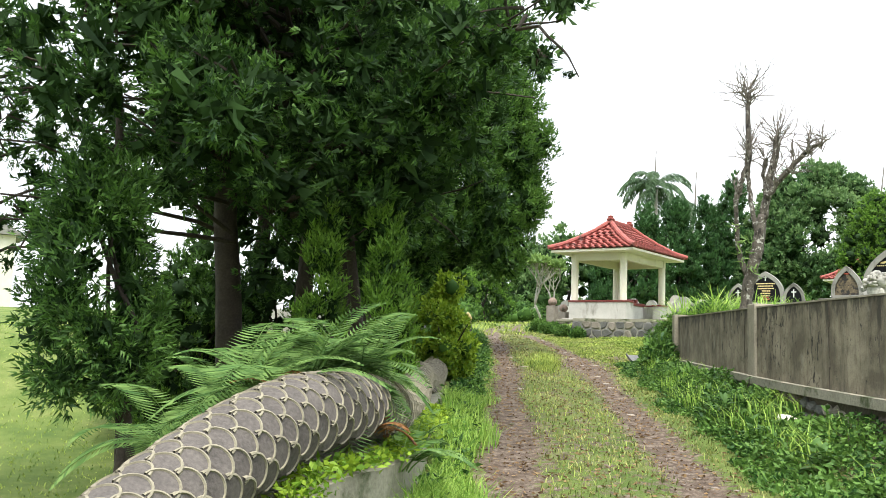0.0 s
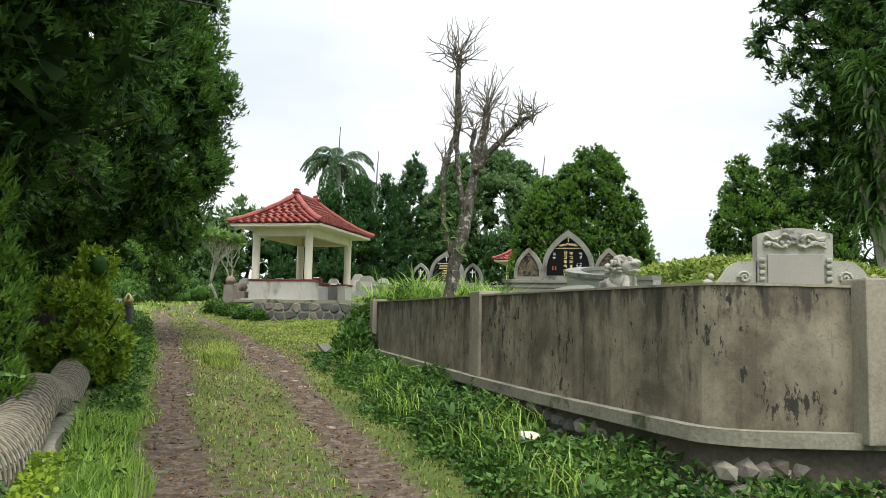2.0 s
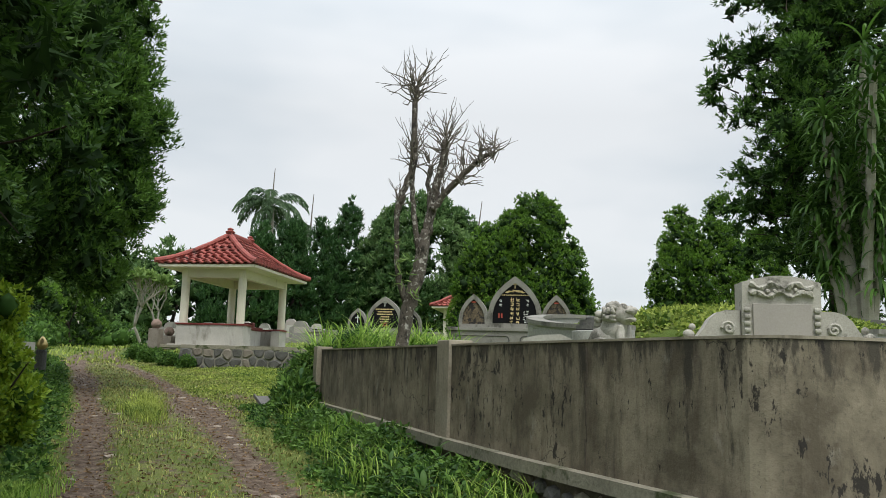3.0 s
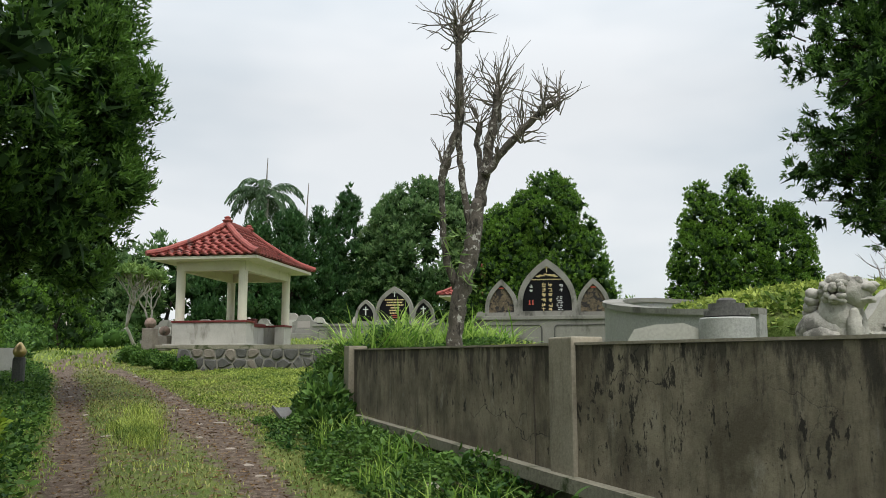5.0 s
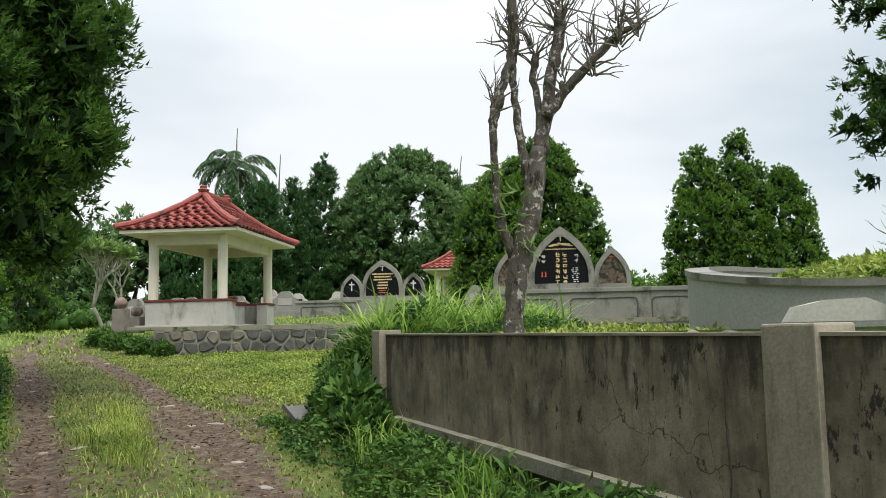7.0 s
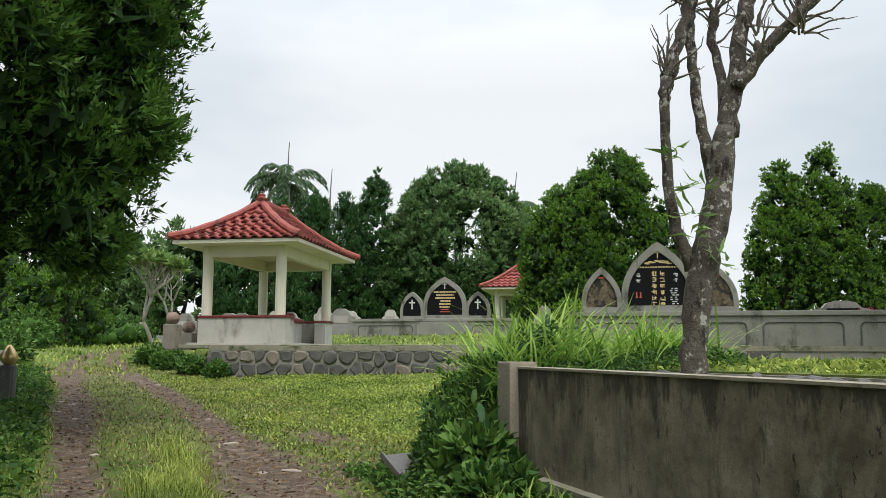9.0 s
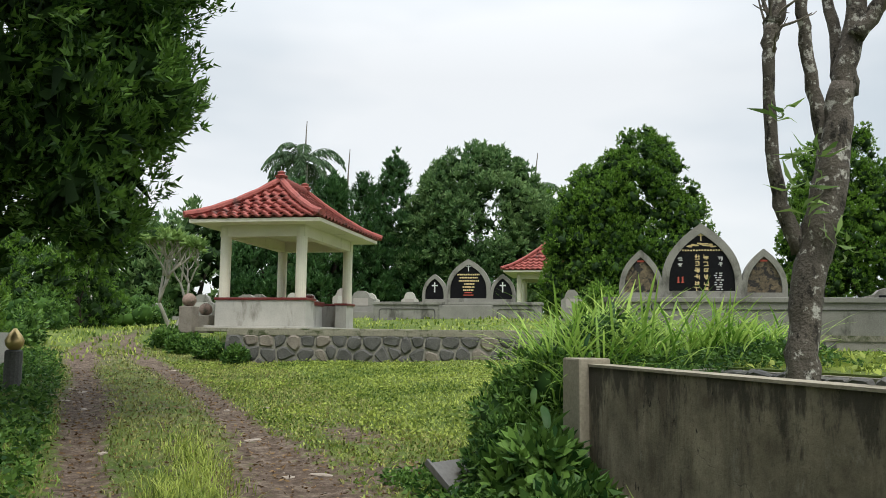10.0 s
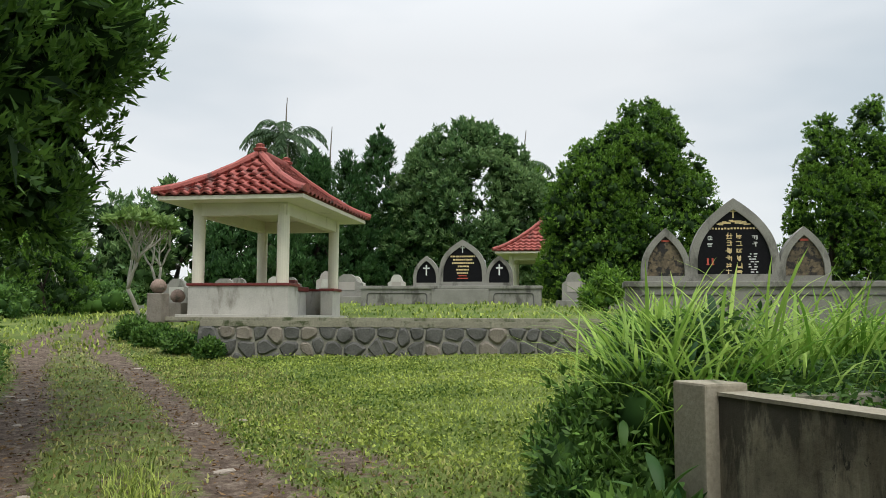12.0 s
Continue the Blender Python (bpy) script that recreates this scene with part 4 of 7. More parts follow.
# bench grave inside the pavilion
bench = thing("grave_bench", local(0, 0.2, FLOOR), "dark red tiled grave block under the pavilion roof", "grave", turn=TH)
bm = bmesh.new()
box(bm, (0, 0.2, 0.3), (0.95, 1.7, 0.6), 0.02)
part("block", bm, M_WHITEWASH, bench)
bm = bmesh.new()
box(bm, (0, 0.2, 0.66), (1.05, 1.8, 0.12), 0.02)
box(bm, (0, 0.9, 0.8), (0.5, 0.25, 0.2), 0.02)
part("top", bm, M_REDCAP, bench, "dark red tiled top")

# stone platform in front of the pavilion
plat = tagged(new("wall_platform"), "rubble stone retaining wall of grey boulders in pale mortar", "wall", kind="structure")
PL0 = (4.35, 27.75)
PLEN = 13.5
bm = bmesh.new()
o2 = [PL0, (PL0[0] + PLEN * UX, PL0[1] + PLEN * UY), (PL0[0] + PLEN * UX + 12 * -UY, PL0[1] + PLEN * UY + 12 * UX), (PL0[0] + 12 * -UY, PL0[1] + 12 * UX)]
slab(bm, o2, 1.2, 2.3)
part("core", bm, M_MORTAR, plat)
bm = bmesh.new()
slab(bm, [(x + 0.15 * -UY, y + 0.15 * UX) for x, y in o2], 2.2, 2.345)
part("grass_top", bm, M_GROUND, plat, "grass on top of the platform")
bm = bmesh.new()
ribbon(bm, [PL0, (PL0[0] + PLEN * UX, PL0[1] + PLEN * UY)], -0.3, 0.02, 2.26, 2.36)
part("coping", bm, M_LEDGE, plat, "rough mortar coping")
stone_mes = []
for k in range(9):
    b2 = bmesh.new()
    nseg = random.choice((6, 7, 8))
    ring = []
    for i in range(nseg):
        w = 2 * math.pi * (i + random.uniform(-0.25, 0.25)) / nseg
        r = random.uniform(0.92, 1.1)
        ring.append((0.5 * r * math.cos(w), 0.5 * r * math.sin(w)))
    a = [b2.verts.new((x, 0.3, z)) for x, z in ring]
    b = [b2.verts.new((x * 0.97, -0.1, z * 0.97)) for x, z in ring]
    c = [b2.verts.new((x * 0.72, -0.3 + random.uniform(-0.06, 0.06), z * 0.72)) for x, z in ring]
    for r0, r1 in ((a, b), (b, c)):
        for i in range(nseg):
            b2.faces.new((r0[i], r0[(i + 1) % nseg], r1[(i + 1) % nseg], r1[i]))
    b2.faces.new(c)
    bmesh.ops.recalc_face_normals(b2, faces=b2.faces)
    me = bpy.data.meshes.new("stone")
    b2.to_mesh(me)
    b2.free()
    me.materials.append(M_STONE_B if k % 4 == 3 else M_STONE)
    stone_mes.append(me)


def cut(poly, nx, nz, c):
    """The piece of a polygon on the inner side of a line."""
    out = []
    for (x0, z0), (x1, z1) in zip(poly, poly[1:] + poly[:1]):
        d0, d1 = nx * x0 + nz * z0 - c, nx * x1 + nz * z1 - c
        if d0 <= 0:
            out.append((x0, z0))
        if d0 * d1 < 0:
            t = d0 / (d0 - d1)
            out.append((x0 + (x1 - x0) * t, z0 + (z1 - z0) * t))
    return out


def stone_face(parent, p0, turn, length, z0, z1, size=0.26):
    """Rubble facing: uneven many-sided stones that fit closely, with narrow mortar joints."""
    rows, cols = max(1, round((z1 - z0) / size)), int(length / (size * 1.2))
    seeds = []
    for r in range(rows):
        for c in range(cols):
            seeds.append(((c + 0.5 + 0.5 * (r % 2) + random.uniform(-0.36, 0.36)) * size * 1.2, z0 + (r + 0.5 + random.uniform(-0.3, 0.3)) * (z1 - z0) / rows))
    for sx, sz in seeds:
        poly = [(sx - size, z0), (sx + size, z0), (sx + size, z1), (sx - size, z1)]
        for qx, qz in seeds:
            dx, dz = qx - sx, qz - sz
            ln = math.hypot(dx, dz)
            if 0 < ln < 3 * size and poly:
                poly = cut(poly, dx / ln, dz / ln, (dx * (sx + qx) + dz * (sz + qz)) / (2 * ln) - 0.014)
        if len(poly) < 3:
            continue
        b2 = bmesh.new()
        mx, mz = sum(x for x, z in poly) / len(poly), sum(z for x, z in poly) / len(poly)
        fat = []
        for (xa, za), (xb, zb) in zip(poly, poly[1:] + poly[:1]):
            fat += [(xa * 0.8 + xb * 0.2, za * 0.8 + zb * 0.2), (xa * 0.2 + xb * 0.8, za * 0.2 + zb * 0.8)]
        out = random.uniform(0.025, 0.05)
        rings = [[b2.verts.new((mx + (x - mx) * k, y + random.uniform(-0.006, 0.006), mz + (z - mz) * k)) for x, z in fat] for k, y in ((1.0, 0.06), (0.97, -0.01), (0.74, -out))]
        for r0, r1 in zip(rings[:-1], rings[1:]):
            for i in range(len(fat)):
                j = (i + 1) % len(fat)
                b2.faces.new((r0[i], r0[j], r1[j], r1[i]))
        b2.faces.new(rings[-1])
        ob = part("stone", b2, M_STONE_B if random.random() < 0.2 else M_STONE, parent)
        ob.matrix_world = pose(p0[0], p0[1], 0, 0, 0, turn)


for k in range(44):
    t = k / 43
    ax, ay = np.interp(t, [0, 0.6, 1], [5.7, 5.5, 5.0]), np.interp(t, [0, 0.6, 1], [16.7, 14.6, 11.4])
    ob = mesh_part("stone", random.choice(stone_mes), terrace)
    ob.matrix_world = pose(ax - 0.05, ay, 1.985, 0, random.uniform(-8, 8), -84) @ Matrix.Diagonal((random.uniform(0.15, 0.24), 0.12, random.uniform(0.09, 0.13), 1))
stone_face(plat, PL0, TH, 11, 1.54, 2.27)
stone_face(plat, (PL0[0] + 3.4 * -UY, PL0[1] + 3.4 * UX), TH - 90, 3.4, 1.6, 2.27)

ledge = thing("concrete_step", local(3.2, -2.3, 2.34), "long low concrete step between pavilion and grave", "step", turn=TH)
bm = bmesh.new()
box(bm, (0, 0, 0.04), (9.6, 0.9, 0.09), 0.015)
part("tread", bm, M_LEDGE, ledge)

# gate post with a ball beside the pavilion
for (u, v, h) in ((-1.45, -2.75, 0.62), (-1.75, -1.3, 0.45)):
    gp = thing("ball_post", local(u, v, 2.3), "low stone post with a round plaster ball on top", "post", "ball posts", turn=TH)
    bm = bmesh.new()
    box(bm, (0, 0, h / 2), (0.34, 0.34, h), 0.02)
    part("pillar", bm, M_STONE_B, gp)
    bm = bmesh.new()
    lathe(bm, [(0.05, 0), (0.12, 0.03), (0.165, 0.1), (0.17, 0.16), (0.14, 0.24), (0.07, 0.3), (0.02, 0.31)], 16, (0, 0, h))
    part("ball", bm, M_BALL, gp, smooth=True)

# ---------------- ring grave with carved headstone ----------------
RC, RR = (9.35, 12.55), 2.75


def ring_point(w, r):
    return (RC[0] + r * math.cos(w), RC[1] + r * math.sin(w))


ring = thing("ring_grave", (RC[0], RC[1], 2.03), "horseshoe grave with a curved terrazzo wall round a grass mound", "grave")
bm = bmesh.new()
bmr = bmesh.new()
back = radians(90 + TH)
prev = prev2 = None
N = 48
for i in range(N + 1):
    w = back + math.pi * 0.83 * (2 * i / N - 1)
    off = abs(2 * i / N - 1)
    top = 0.78 - 0.40 * float(ss(off, 0.3, 1.0))
    for bmx, r0, r1, z0, z1, which in ((bm, RR - 0.2, RR, 0.0, top - 0.06, 0), (bmr, RR - 0.22, RR + 0.025, top - 0.06, top, 1)):
        c = [ring_point(w, r) for r in (r0, r1)]
        cur = [bmx.verts.new((c[k][0] - RC[0], c[k][1] - RC[1], z)) for k, z in ((0, z0), (1, z0), (1, z1), (0, z1))]
        old = prev2 if which else prev
        if old:
            for k in range(4):
                bmx.faces.new((old[k], old[(k + 1) % 4], cur[(k + 1) % 4], cur[k]))
        else:
            bmx.faces.new(cur)
        if which:
            prev2 = cur
        else:
            prev = cur
bm.faces.new(prev)
bmr.faces.new(prev2)
part("curved_wall", bm, M_TERRAZZO, ring)
part("rim", bmr, M_GREY, ring, "rounded coping of the curved wall")
bm = bmesh.new()
bmesh.ops.create_icosphere(bm, subdivisions=4, radius=1.0, matrix=Matrix.Translation((0.1, 0.0, 0.1)) @ Matrix.Diagonal((2.45, 2.45, 0.66, 1)))
for q in bm.verts:
    q.co += Vector((0, 0, 0.05 * noise.noise(q.co * 1.5)))
part("mound", bm, M_GROUND, ring, "grass-covered burial mound", smooth=True)

# urn at the end of the curved wall
urn = thing("grave_urn", (6.06, 11.12, 2.04), "round granite pillar with a stepped dark stone lid", "urn")
bm = bmesh.new()
lathe(bm, [(0.23, 0), (0.23, 0.23), (0.22, 0.24)], 40)
part("drum", bm, M_TERRAZZO, urn)
bm = bmesh.new()
lathe(bm, [(0.19, 0.252), (0.19, 0.30), (0.15, 0.302), (0.15, 0.36), (0.08, 0.362), (0.08, 0.39), (0.05, 0.41)], 24)
part("lid", bm, M_STONE, urn)
sl = thing("curved_bench", (5.72, 11.55, 2.09), "pale curved stone bench slab beside the urn", "bench", turn=-40)
bm = bmesh.new()
prism(bm, [(-0.3, 0.0), (0.3, 0.0), (0.3, 0.1), (0.18, 0.15), (-0.06, 0.14), (-0.24, 0.1)], -0.12, 0.12)
part("slab", bm, M_WHITEWASH, sl)

# carved headstone
alt = thing("carved_headstone", (7.82, 10.1, 1.93), "grey carved stone headstone with scrolled wings and a blank panel", "headstone", turn=-32)
bm = bmesh.new()
tp = [(-0.42, 0), (0.42, 0), (0.42, 0.93)] + [(0.42 - 0.84 * t, 0.93 + 0.075 * math.sin(math.pi * t)) for t in np.linspace(0.08, 0.92, 9)] + [(-0.42, 0.93)]
prism(bm, tp, -0.16, 0.16)
part("centre_stone", bm, M_CARVED, alt)
bm = bmesh.new()
box(bm, (0, -0.17, 0.38), (0.62, 0.03, 0.62), 0.006)
part("blank_panel", bm, M_PANEL, alt, "smooth blank inscription panel")
for s in (-1, 1):
    bm = bmesh.new()
    pts = [(0.43, 0), (1.02, 0), (1.02, 0.30), (0.93, 0.30), (0.88, 0.34), (0.82, 0.42), (0.76, 0.52), (0.68, 0.59), (0.58, 0.62), (0.43, 0.62)]
    prism(bm, [(s * x, z) for x, z in pts], -0.11, 0.11)
    wing = part("wing", bm, M_CARVED, alt)
    bm = bmesh.new()
    for (cx, cz, r0) in ((0.56, 0.42, 0.075), (0.70, 0.26, 0.06)):
        tube(bm, [(s * (cx + r0 * (1 - k / 16) * math.cos(k * 0.7)), -0.125, cz + r0 * (1 - k / 16) * math.sin(k * 0.7)) for k in range(15)], [0.02] * 15, 6)
    tube(bm, [(s * (0.45 + 0.5 * t), -0.12, 0.14 + 0.12 * math.sin(5 * t) * (1 - t) + 0.1 * t) for t in np.linspace(0, 1, 12)], [0.025] * 12, 6, 0.2)
    part("scroll", bm, M_CARVED, wing, "raised scrollwork")
    bm = bmesh.new()
    bmesh.ops.create_icosphere(bm, subdivisions=2, radius=0.06, matrix=pose(s * 0.97, 0, 0.35) @ Matrix.Diagonal((1.1, 0.9, 0.9, 1)))
    bmesh.ops.create_icosphere(bm, subdivisions=2, radius=0.04, matrix=pose(s * 0.93, 0, 0.43))
    part("finial", bm, M_CARVED, wing)
    bm = bmesh.new()
    for k in range(8):
        box(bm, (s * (0.37), -0.175, 0.1 + k * 0.075), (0.07, 0.05, 0.05), 0.018, 0)
    tagged(part("side_carving", bm, M_CARVED, alt), kind="stuff")
bm = bmesh.new()
for row in range(2):
    tube(bm, [(-0.34 + 0.68 * t, -0.18, 0.80 + 0.09 * row + 0.028 * math.sin(17 * t + row * 2)) for t in np.linspace(0, 1, 34)], [0.026 + 0.01 * math.sin(i * 1.3) for i in range(34)], 6, 0.2)
for k in range(9):
    bmesh.ops.create_icosphere(bm, subdivisions=1, radius=random.uniform(0.025, 0.04), matrix=pose(-0.3 + 0.075 * k, -0.18, 0.84 + random.uniform(-0.05, 0.05)))
part("crest_carving", bm, M_CARVED, alt, "carved crest of clouds and leaves")


def lion(at, turn, label):
    """Seated guardian lion, one plain mesh: built of many rounded masses, then fused."""
    bm = bmesh.new()

    def ball(c, s, sub=3):
        bmesh.ops.create_icosphere(bm, subdivisions=sub, radius=1.0, matrix=Matrix.Translation(c) @ Matrix.Diagonal((*s, 1)))

    ball((-0.06, 0, 0.10), (0.13, 0.09, 0.10))
    ball((0.0, 0, 0.17), (0.09, 0.085, 0.11))
    ball((0.06, 0, 0.27), (0.085, 0.08, 0.075))
    ball((0.12, 0, 0.285), (0.05, 0.055, 0.028))
    ball((0.115, 0, 0.235), (0.045, 0.05, 0.02))
    ball((0.155, 0, 0.30), (0.018, 0.022, 0.016), 2)
    for s in (-1, 1):
        ball((0.105, s * 0.036, 0.318), (0.02, 0.018, 0.016), 2)
        ball((0.03, s * 0.072, 0.325), (0.03, 0.015, 0.03), 2)
        ball((0.08, s * 0.05, 0.10), (0.032, 0.03, 0.10))
        ball((0.105, s * 0.052, 0.022), (0.05, 0.034, 0.026), 2)
        ball((-0.06, s * 0.075, 0.06), (0.085, 0.04, 0.06), 2)
        ball((0.0, s * 0.09, 0.03), (0.06, 0.03, 0.03), 2)
    for k in range(80):
        w, e = random.uniform(0.9, 5.4), random.uniform(-0.5, 1.3)
        ball((0.02 + 0.085 * math.cos(w) * math.cos(e) * 0.9, 0.095 * math.sin(w) * math.cos(e), 0.265 + 0.08 * math.sin(e)), (random.uniform(0.014, 0.026), 0.02, 0.018), 2)
    for k in range(6):
        ball((-0.15 + 0.01 * k, 0.02 * math.sin(k), 0.12 + 0.03 * k), (0.035, 0.03, 0.03), 2)
    box(bm, (0, 0, -0.01), (0.36, 0.24, 0.04), 0.008)
    bm.normal_update()
    for q in bm.verts:
        q.co += q.normal * (0.012 * noise.noise(q.co * 28) + 0.006 * noise.noise(q.co * 70))
    ob = part("stone_lion", bm, M_CARVED, None, smooth=True)
    ob.matrix_world = pose(*at, 0, 0, turn) @ Matrix.Scale(1.2, 4)
    return tagged(ob, label, "statue", "stone lions")


lion((4.62, 8.9, 1.95), -68, "small seated guardian lion carved in grey stone")

# ---------------- dragon on the retaining wall ----------------
DY = np.linspace(-4, 16, 161)
DZ = np.interp(DY, [-4, 1, 2.8, 3.6, 4.1, 4.5, 5, 6.2, 7.5, 8.8, 9.6, 10.2, 11.3, 12.4, 13, 15, 16], [0.0, 0.1, 0.48, 0.80, 1.02, 1.09, 1.08, 0.98, 0.86, 0.86, 1.02, 1.06, 0.86, 0.98, 1.08, 0.95, 0.85])
DZ = np.convolve(np.pad(DZ, 3, "edge"), np.ones(7) / 7, "valid")
DX = np.convolve(np.pad(dragon_x(DY), 4, "edge"), np.ones(9) / 9, "valid")
DR = np.interp(DY, [-4, 4, 6, 9, 16], [0.235, 0.23, 0.22, 0.205, 0.19])
dr = thing("dragon_sculpture", (float(DX[40]), float(DY[40]), float(DZ[40])), "long cement dragon body with overlapping pale-rimmed scales on a wall", "sculpture")
bm = bmesh.new()
tube(bm, [Vector((DX[i], DY[i], DZ[i])) - dr.location for i in range(0, 161, 2)], [DR[i] - 0.012 for i in range(0, 161, 2)], 20)
part("body", bm, M_SCALE, dr, smooth=True)
b2 = bmesh.new()
seg = 12
cen = b2.verts.new((0, 0.05, 0.034))
shape = []
for k in range(seg + 1):
    w = math.pi * k / seg
    shape.append((math.cos(w), -math.sin(w) * 0.95))
vo = [b2.verts.new((x * 0.5, y * 0.52, 0.004)) for x, y in shape]
vt = [b2.verts.new((x * 0.5, y * 0.52, 0.034)) for x, y in shape]
vm = [b2.verts.new((x * 0.45, y * 0.465, 0.042)) for x, y in shape]
vi = [b2.verts.new((x * 0.43, y * 0.44, 0.03)) for x, y in shape]
tl = [b2.verts.new((x * 0.43, 0.42, 0.0)) for x in (1, -1)]
for k in range(seg):
    for r0, r1, mi in ((vo, vt, 1), (vt, vm, 1), (vm, vi, 1)):
        f = b2.faces.new((r0[k], r0[k + 1], r1[k + 1], r1[k]))
        f.material_index = mi
    b2.faces.new((vi[k], vi[k + 1], cen))
b2.faces.new((vi[0], cen, tl[0]))
b2.faces.new((cen, vi[-1], tl[1]))
b2.faces.new((cen, tl[1], tl[0]))
bmesh.ops.recalc_face_normals(b2, faces=b2.faces)
scale_me = bpy.data.meshes.new("scale")
b2.to_mesh(scale_me)
b2.free()
scale_me.materials.append(M_SCALE)
scale_me.materials.append(M_RIM)
step, row, made = 0.088, 0, 0
arc = np.concatenate([[0], np.cumsum(np.sqrt(np.diff(DX) ** 2 + np.diff(DY) ** 2 + np.diff(DZ) ** 2))])
s_at = float(np.interp(2.3, DY, arc))
rest_v, rest_f, rest_m = [], [], []
while s_at < arc[-1] - 0.1:
    p = Vector([float(np.interp(s_at, arc, q)) for q in (DX, DY, DZ)])
    p2 = Vector([float(np.interp(s_at + 0.1, arc, q)) for q in (DX, DY, DZ)])
    r = float(np.interp(s_at, arc, DR))
    d = (p2 - p).normalized()
    sx = d.cross(Vector((0, 0, 1))).normalized()
    upv = sx.cross(d)
    for k in range(-4, 5):
        w = (k + 0.5 * (row % 2)) * 0.62
        if w < -2.0 or w > 2.1:
            continue
        nrm = (upv * math.cos(w) + sx * math.sin(w)).normalized()
        side = d.cross(nrm)
        mrot = Matrix((side, d, nrm)).transposed().to_4x4()
        sc = 0.165 * (r / 0.22) * random.uniform(0.96, 1.04)
        m = Matrix.Translation(p + nrm * (r - 0.03)) @ mrot @ pose(0, 0, 0, 0, 0, 180) @ pose(0, 0, 0, -9, random.uniform(-2, 2), random.uniform(-3, 3)) @ Matrix.Diagonal((sc, sc, 0.62, 1))
        made += 1
        if made <= 300:
            ob = mesh_part("scale", scale_me, dr)
            ob.matrix_world = m
            continue
        o = len(rest_v)
        rest_v += [tuple(m @ q.co - dr.location) for q in scale_me.vertices]
        for f in scale_me.polygons:
            q = [o + i for i in f.vertices]
            for i in range(1, len(q) - 1):
                rest_f.append((q[0], q[i], q[i + 1]))
                rest_m.append(f.material_index)
    s_at += step * (r / 0.22)
    row += 1
tagged(mesh_part("far_scales", np_mesh("far_scales", rest_v, np.array(rest_f), mats=[M_SCALE, M_RIM], index=rest_m), dr), kind="stuff")
# wall that carries the dragon
dw = tagged(new("wall_dragon"), "low rough grey masonry wall under the dragon", "wall", kind="structure")
pts = [(float(dragon_x(y)) + 0.06, float(y)) for y in np.linspace(16.5, -5, 60)]


def dragon_wall_top(x, y):
    return float(np.interp(y, [-5, 1, 2.8, 3.6, 4.2, 6, 10, 16], [-0.2, -0.1, 0.32, 0.6, 0.78, 0.78, 0.82, 0.85]))


bm = bmesh.new()
ribbon(bm, pts, -0.22, 0.3, lambda x, y: -1.3, dragon_wall_top)
bmesh.ops.subdivide_edges(bm, edges=bm.edges, cuts=2)
for q in bm.verts:
    q.co += Vector((noise.noise(q.co * 3), noise.noise(q.co * 3 + Vector((9, 0, 0))), noise.noise(q.co * 2.5 + Vector((0, 7, 0))) * 0.7)) * 0.05
part("masonry", bm, M_LEDGE, dw)


# ---------------- plants ----------------
def tree(name, at, label, category, trunk_h, trunk_r, centres, radii, leaves, length, width, mat, bark=M_TRUNK, up=0.4, group="", limbs=6, lean=(0, 0), tuft=10, loose=False):
    t = thing(name, at, label, category, group)
    bm = bmesh.new()
    pts, d = limb(bm, (0, 0, -0.15), (lean[0], lean[1], 1), trunk_h, trunk_r, trunk_r * 0.45, 7, 0.06, 0.05, 10)
    c = np.asarray(centres) - np.array(at)
    for k in range(limbs):
        tgt = Vector(c[int(RNG.integers(len(c)))])
        st = pts[random.randint(3, len(pts) - 1)]
        if (tgt - st).length > 0.3:
            limb(bm, st, tgt - st, (tgt - st).length * 0.9, trunk_r * 0.4, 0.02, 5, 0.1, 0.02, 6)
    part("trunk", bm, bark, t, smooth=True)
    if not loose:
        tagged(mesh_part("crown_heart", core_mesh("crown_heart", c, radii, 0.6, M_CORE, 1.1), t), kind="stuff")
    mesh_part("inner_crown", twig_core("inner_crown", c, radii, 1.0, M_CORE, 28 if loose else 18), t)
    mesh_part("crown", tuft_mesh("crown", c, radii, leaves, length, width, mat, up, tuft, tuft_len=1.7 if loose else 1.1), t)
    return t


def egg(h):
    return max(0.0, math.sin(math.pi * min(1, (0.08 + 0.92 * h)) ** 0.8)) ** 0.65


def flame(h):
    return max(0.0, (1 - h) ** 0.75 * min(1, 0.55 + h * 2.2))


def dome(h):
    return max(0.0, (1 - h ** 2.6)) ** 0.5 * min(1, 0.72 + h)


def egg_top(h):
    return max(0.0, 1 - h ** 2.1) ** 0.62 * min(1, 0.8 + h)


# big rounded juniper between the graves: two merged domes
c1, r1 = crown_clumps((19.3, 36.6, 2.6), 5.9, 1.85, dome, 330, 0.3)
c2, r2 = crown_clumps((21.5, 36.5, 2.9), 7.25, 2.85, egg_top, 560, 0.32)
tree("juniper_tree", (20.2, 37.2, 3.0), "broad rounded juniper with dense bright green tufts", "tree", 4, 0.22, c1 + c2, r1 + r2, 130000, 0.088, 0.064, M_LEAF_MID, up=0.5, group="junipers")
# rounded junipers on the far side of the terrace
for k, (x, y, h, r, zb) in enumerate(((28.8, 34.7, 7.9, 1.8, 2.2), (30.8, 34.2, 8.7, 2.1, 2.2), (33.0, 33.6, 7.2, 1.75, 2.2))):
    c, r_ = crown_clumps((x, y, zb), h, r, egg_top, 260, 0.34)
    tree("juniper_tree", (x, y, zb - 0.3), "tall rounded dark juniper beyond the burial mound", "tree", 4, 0.2, c, r_, 52000, 0.09, 0.065, M_LEAF_MID, up=0.55, group="junipers")
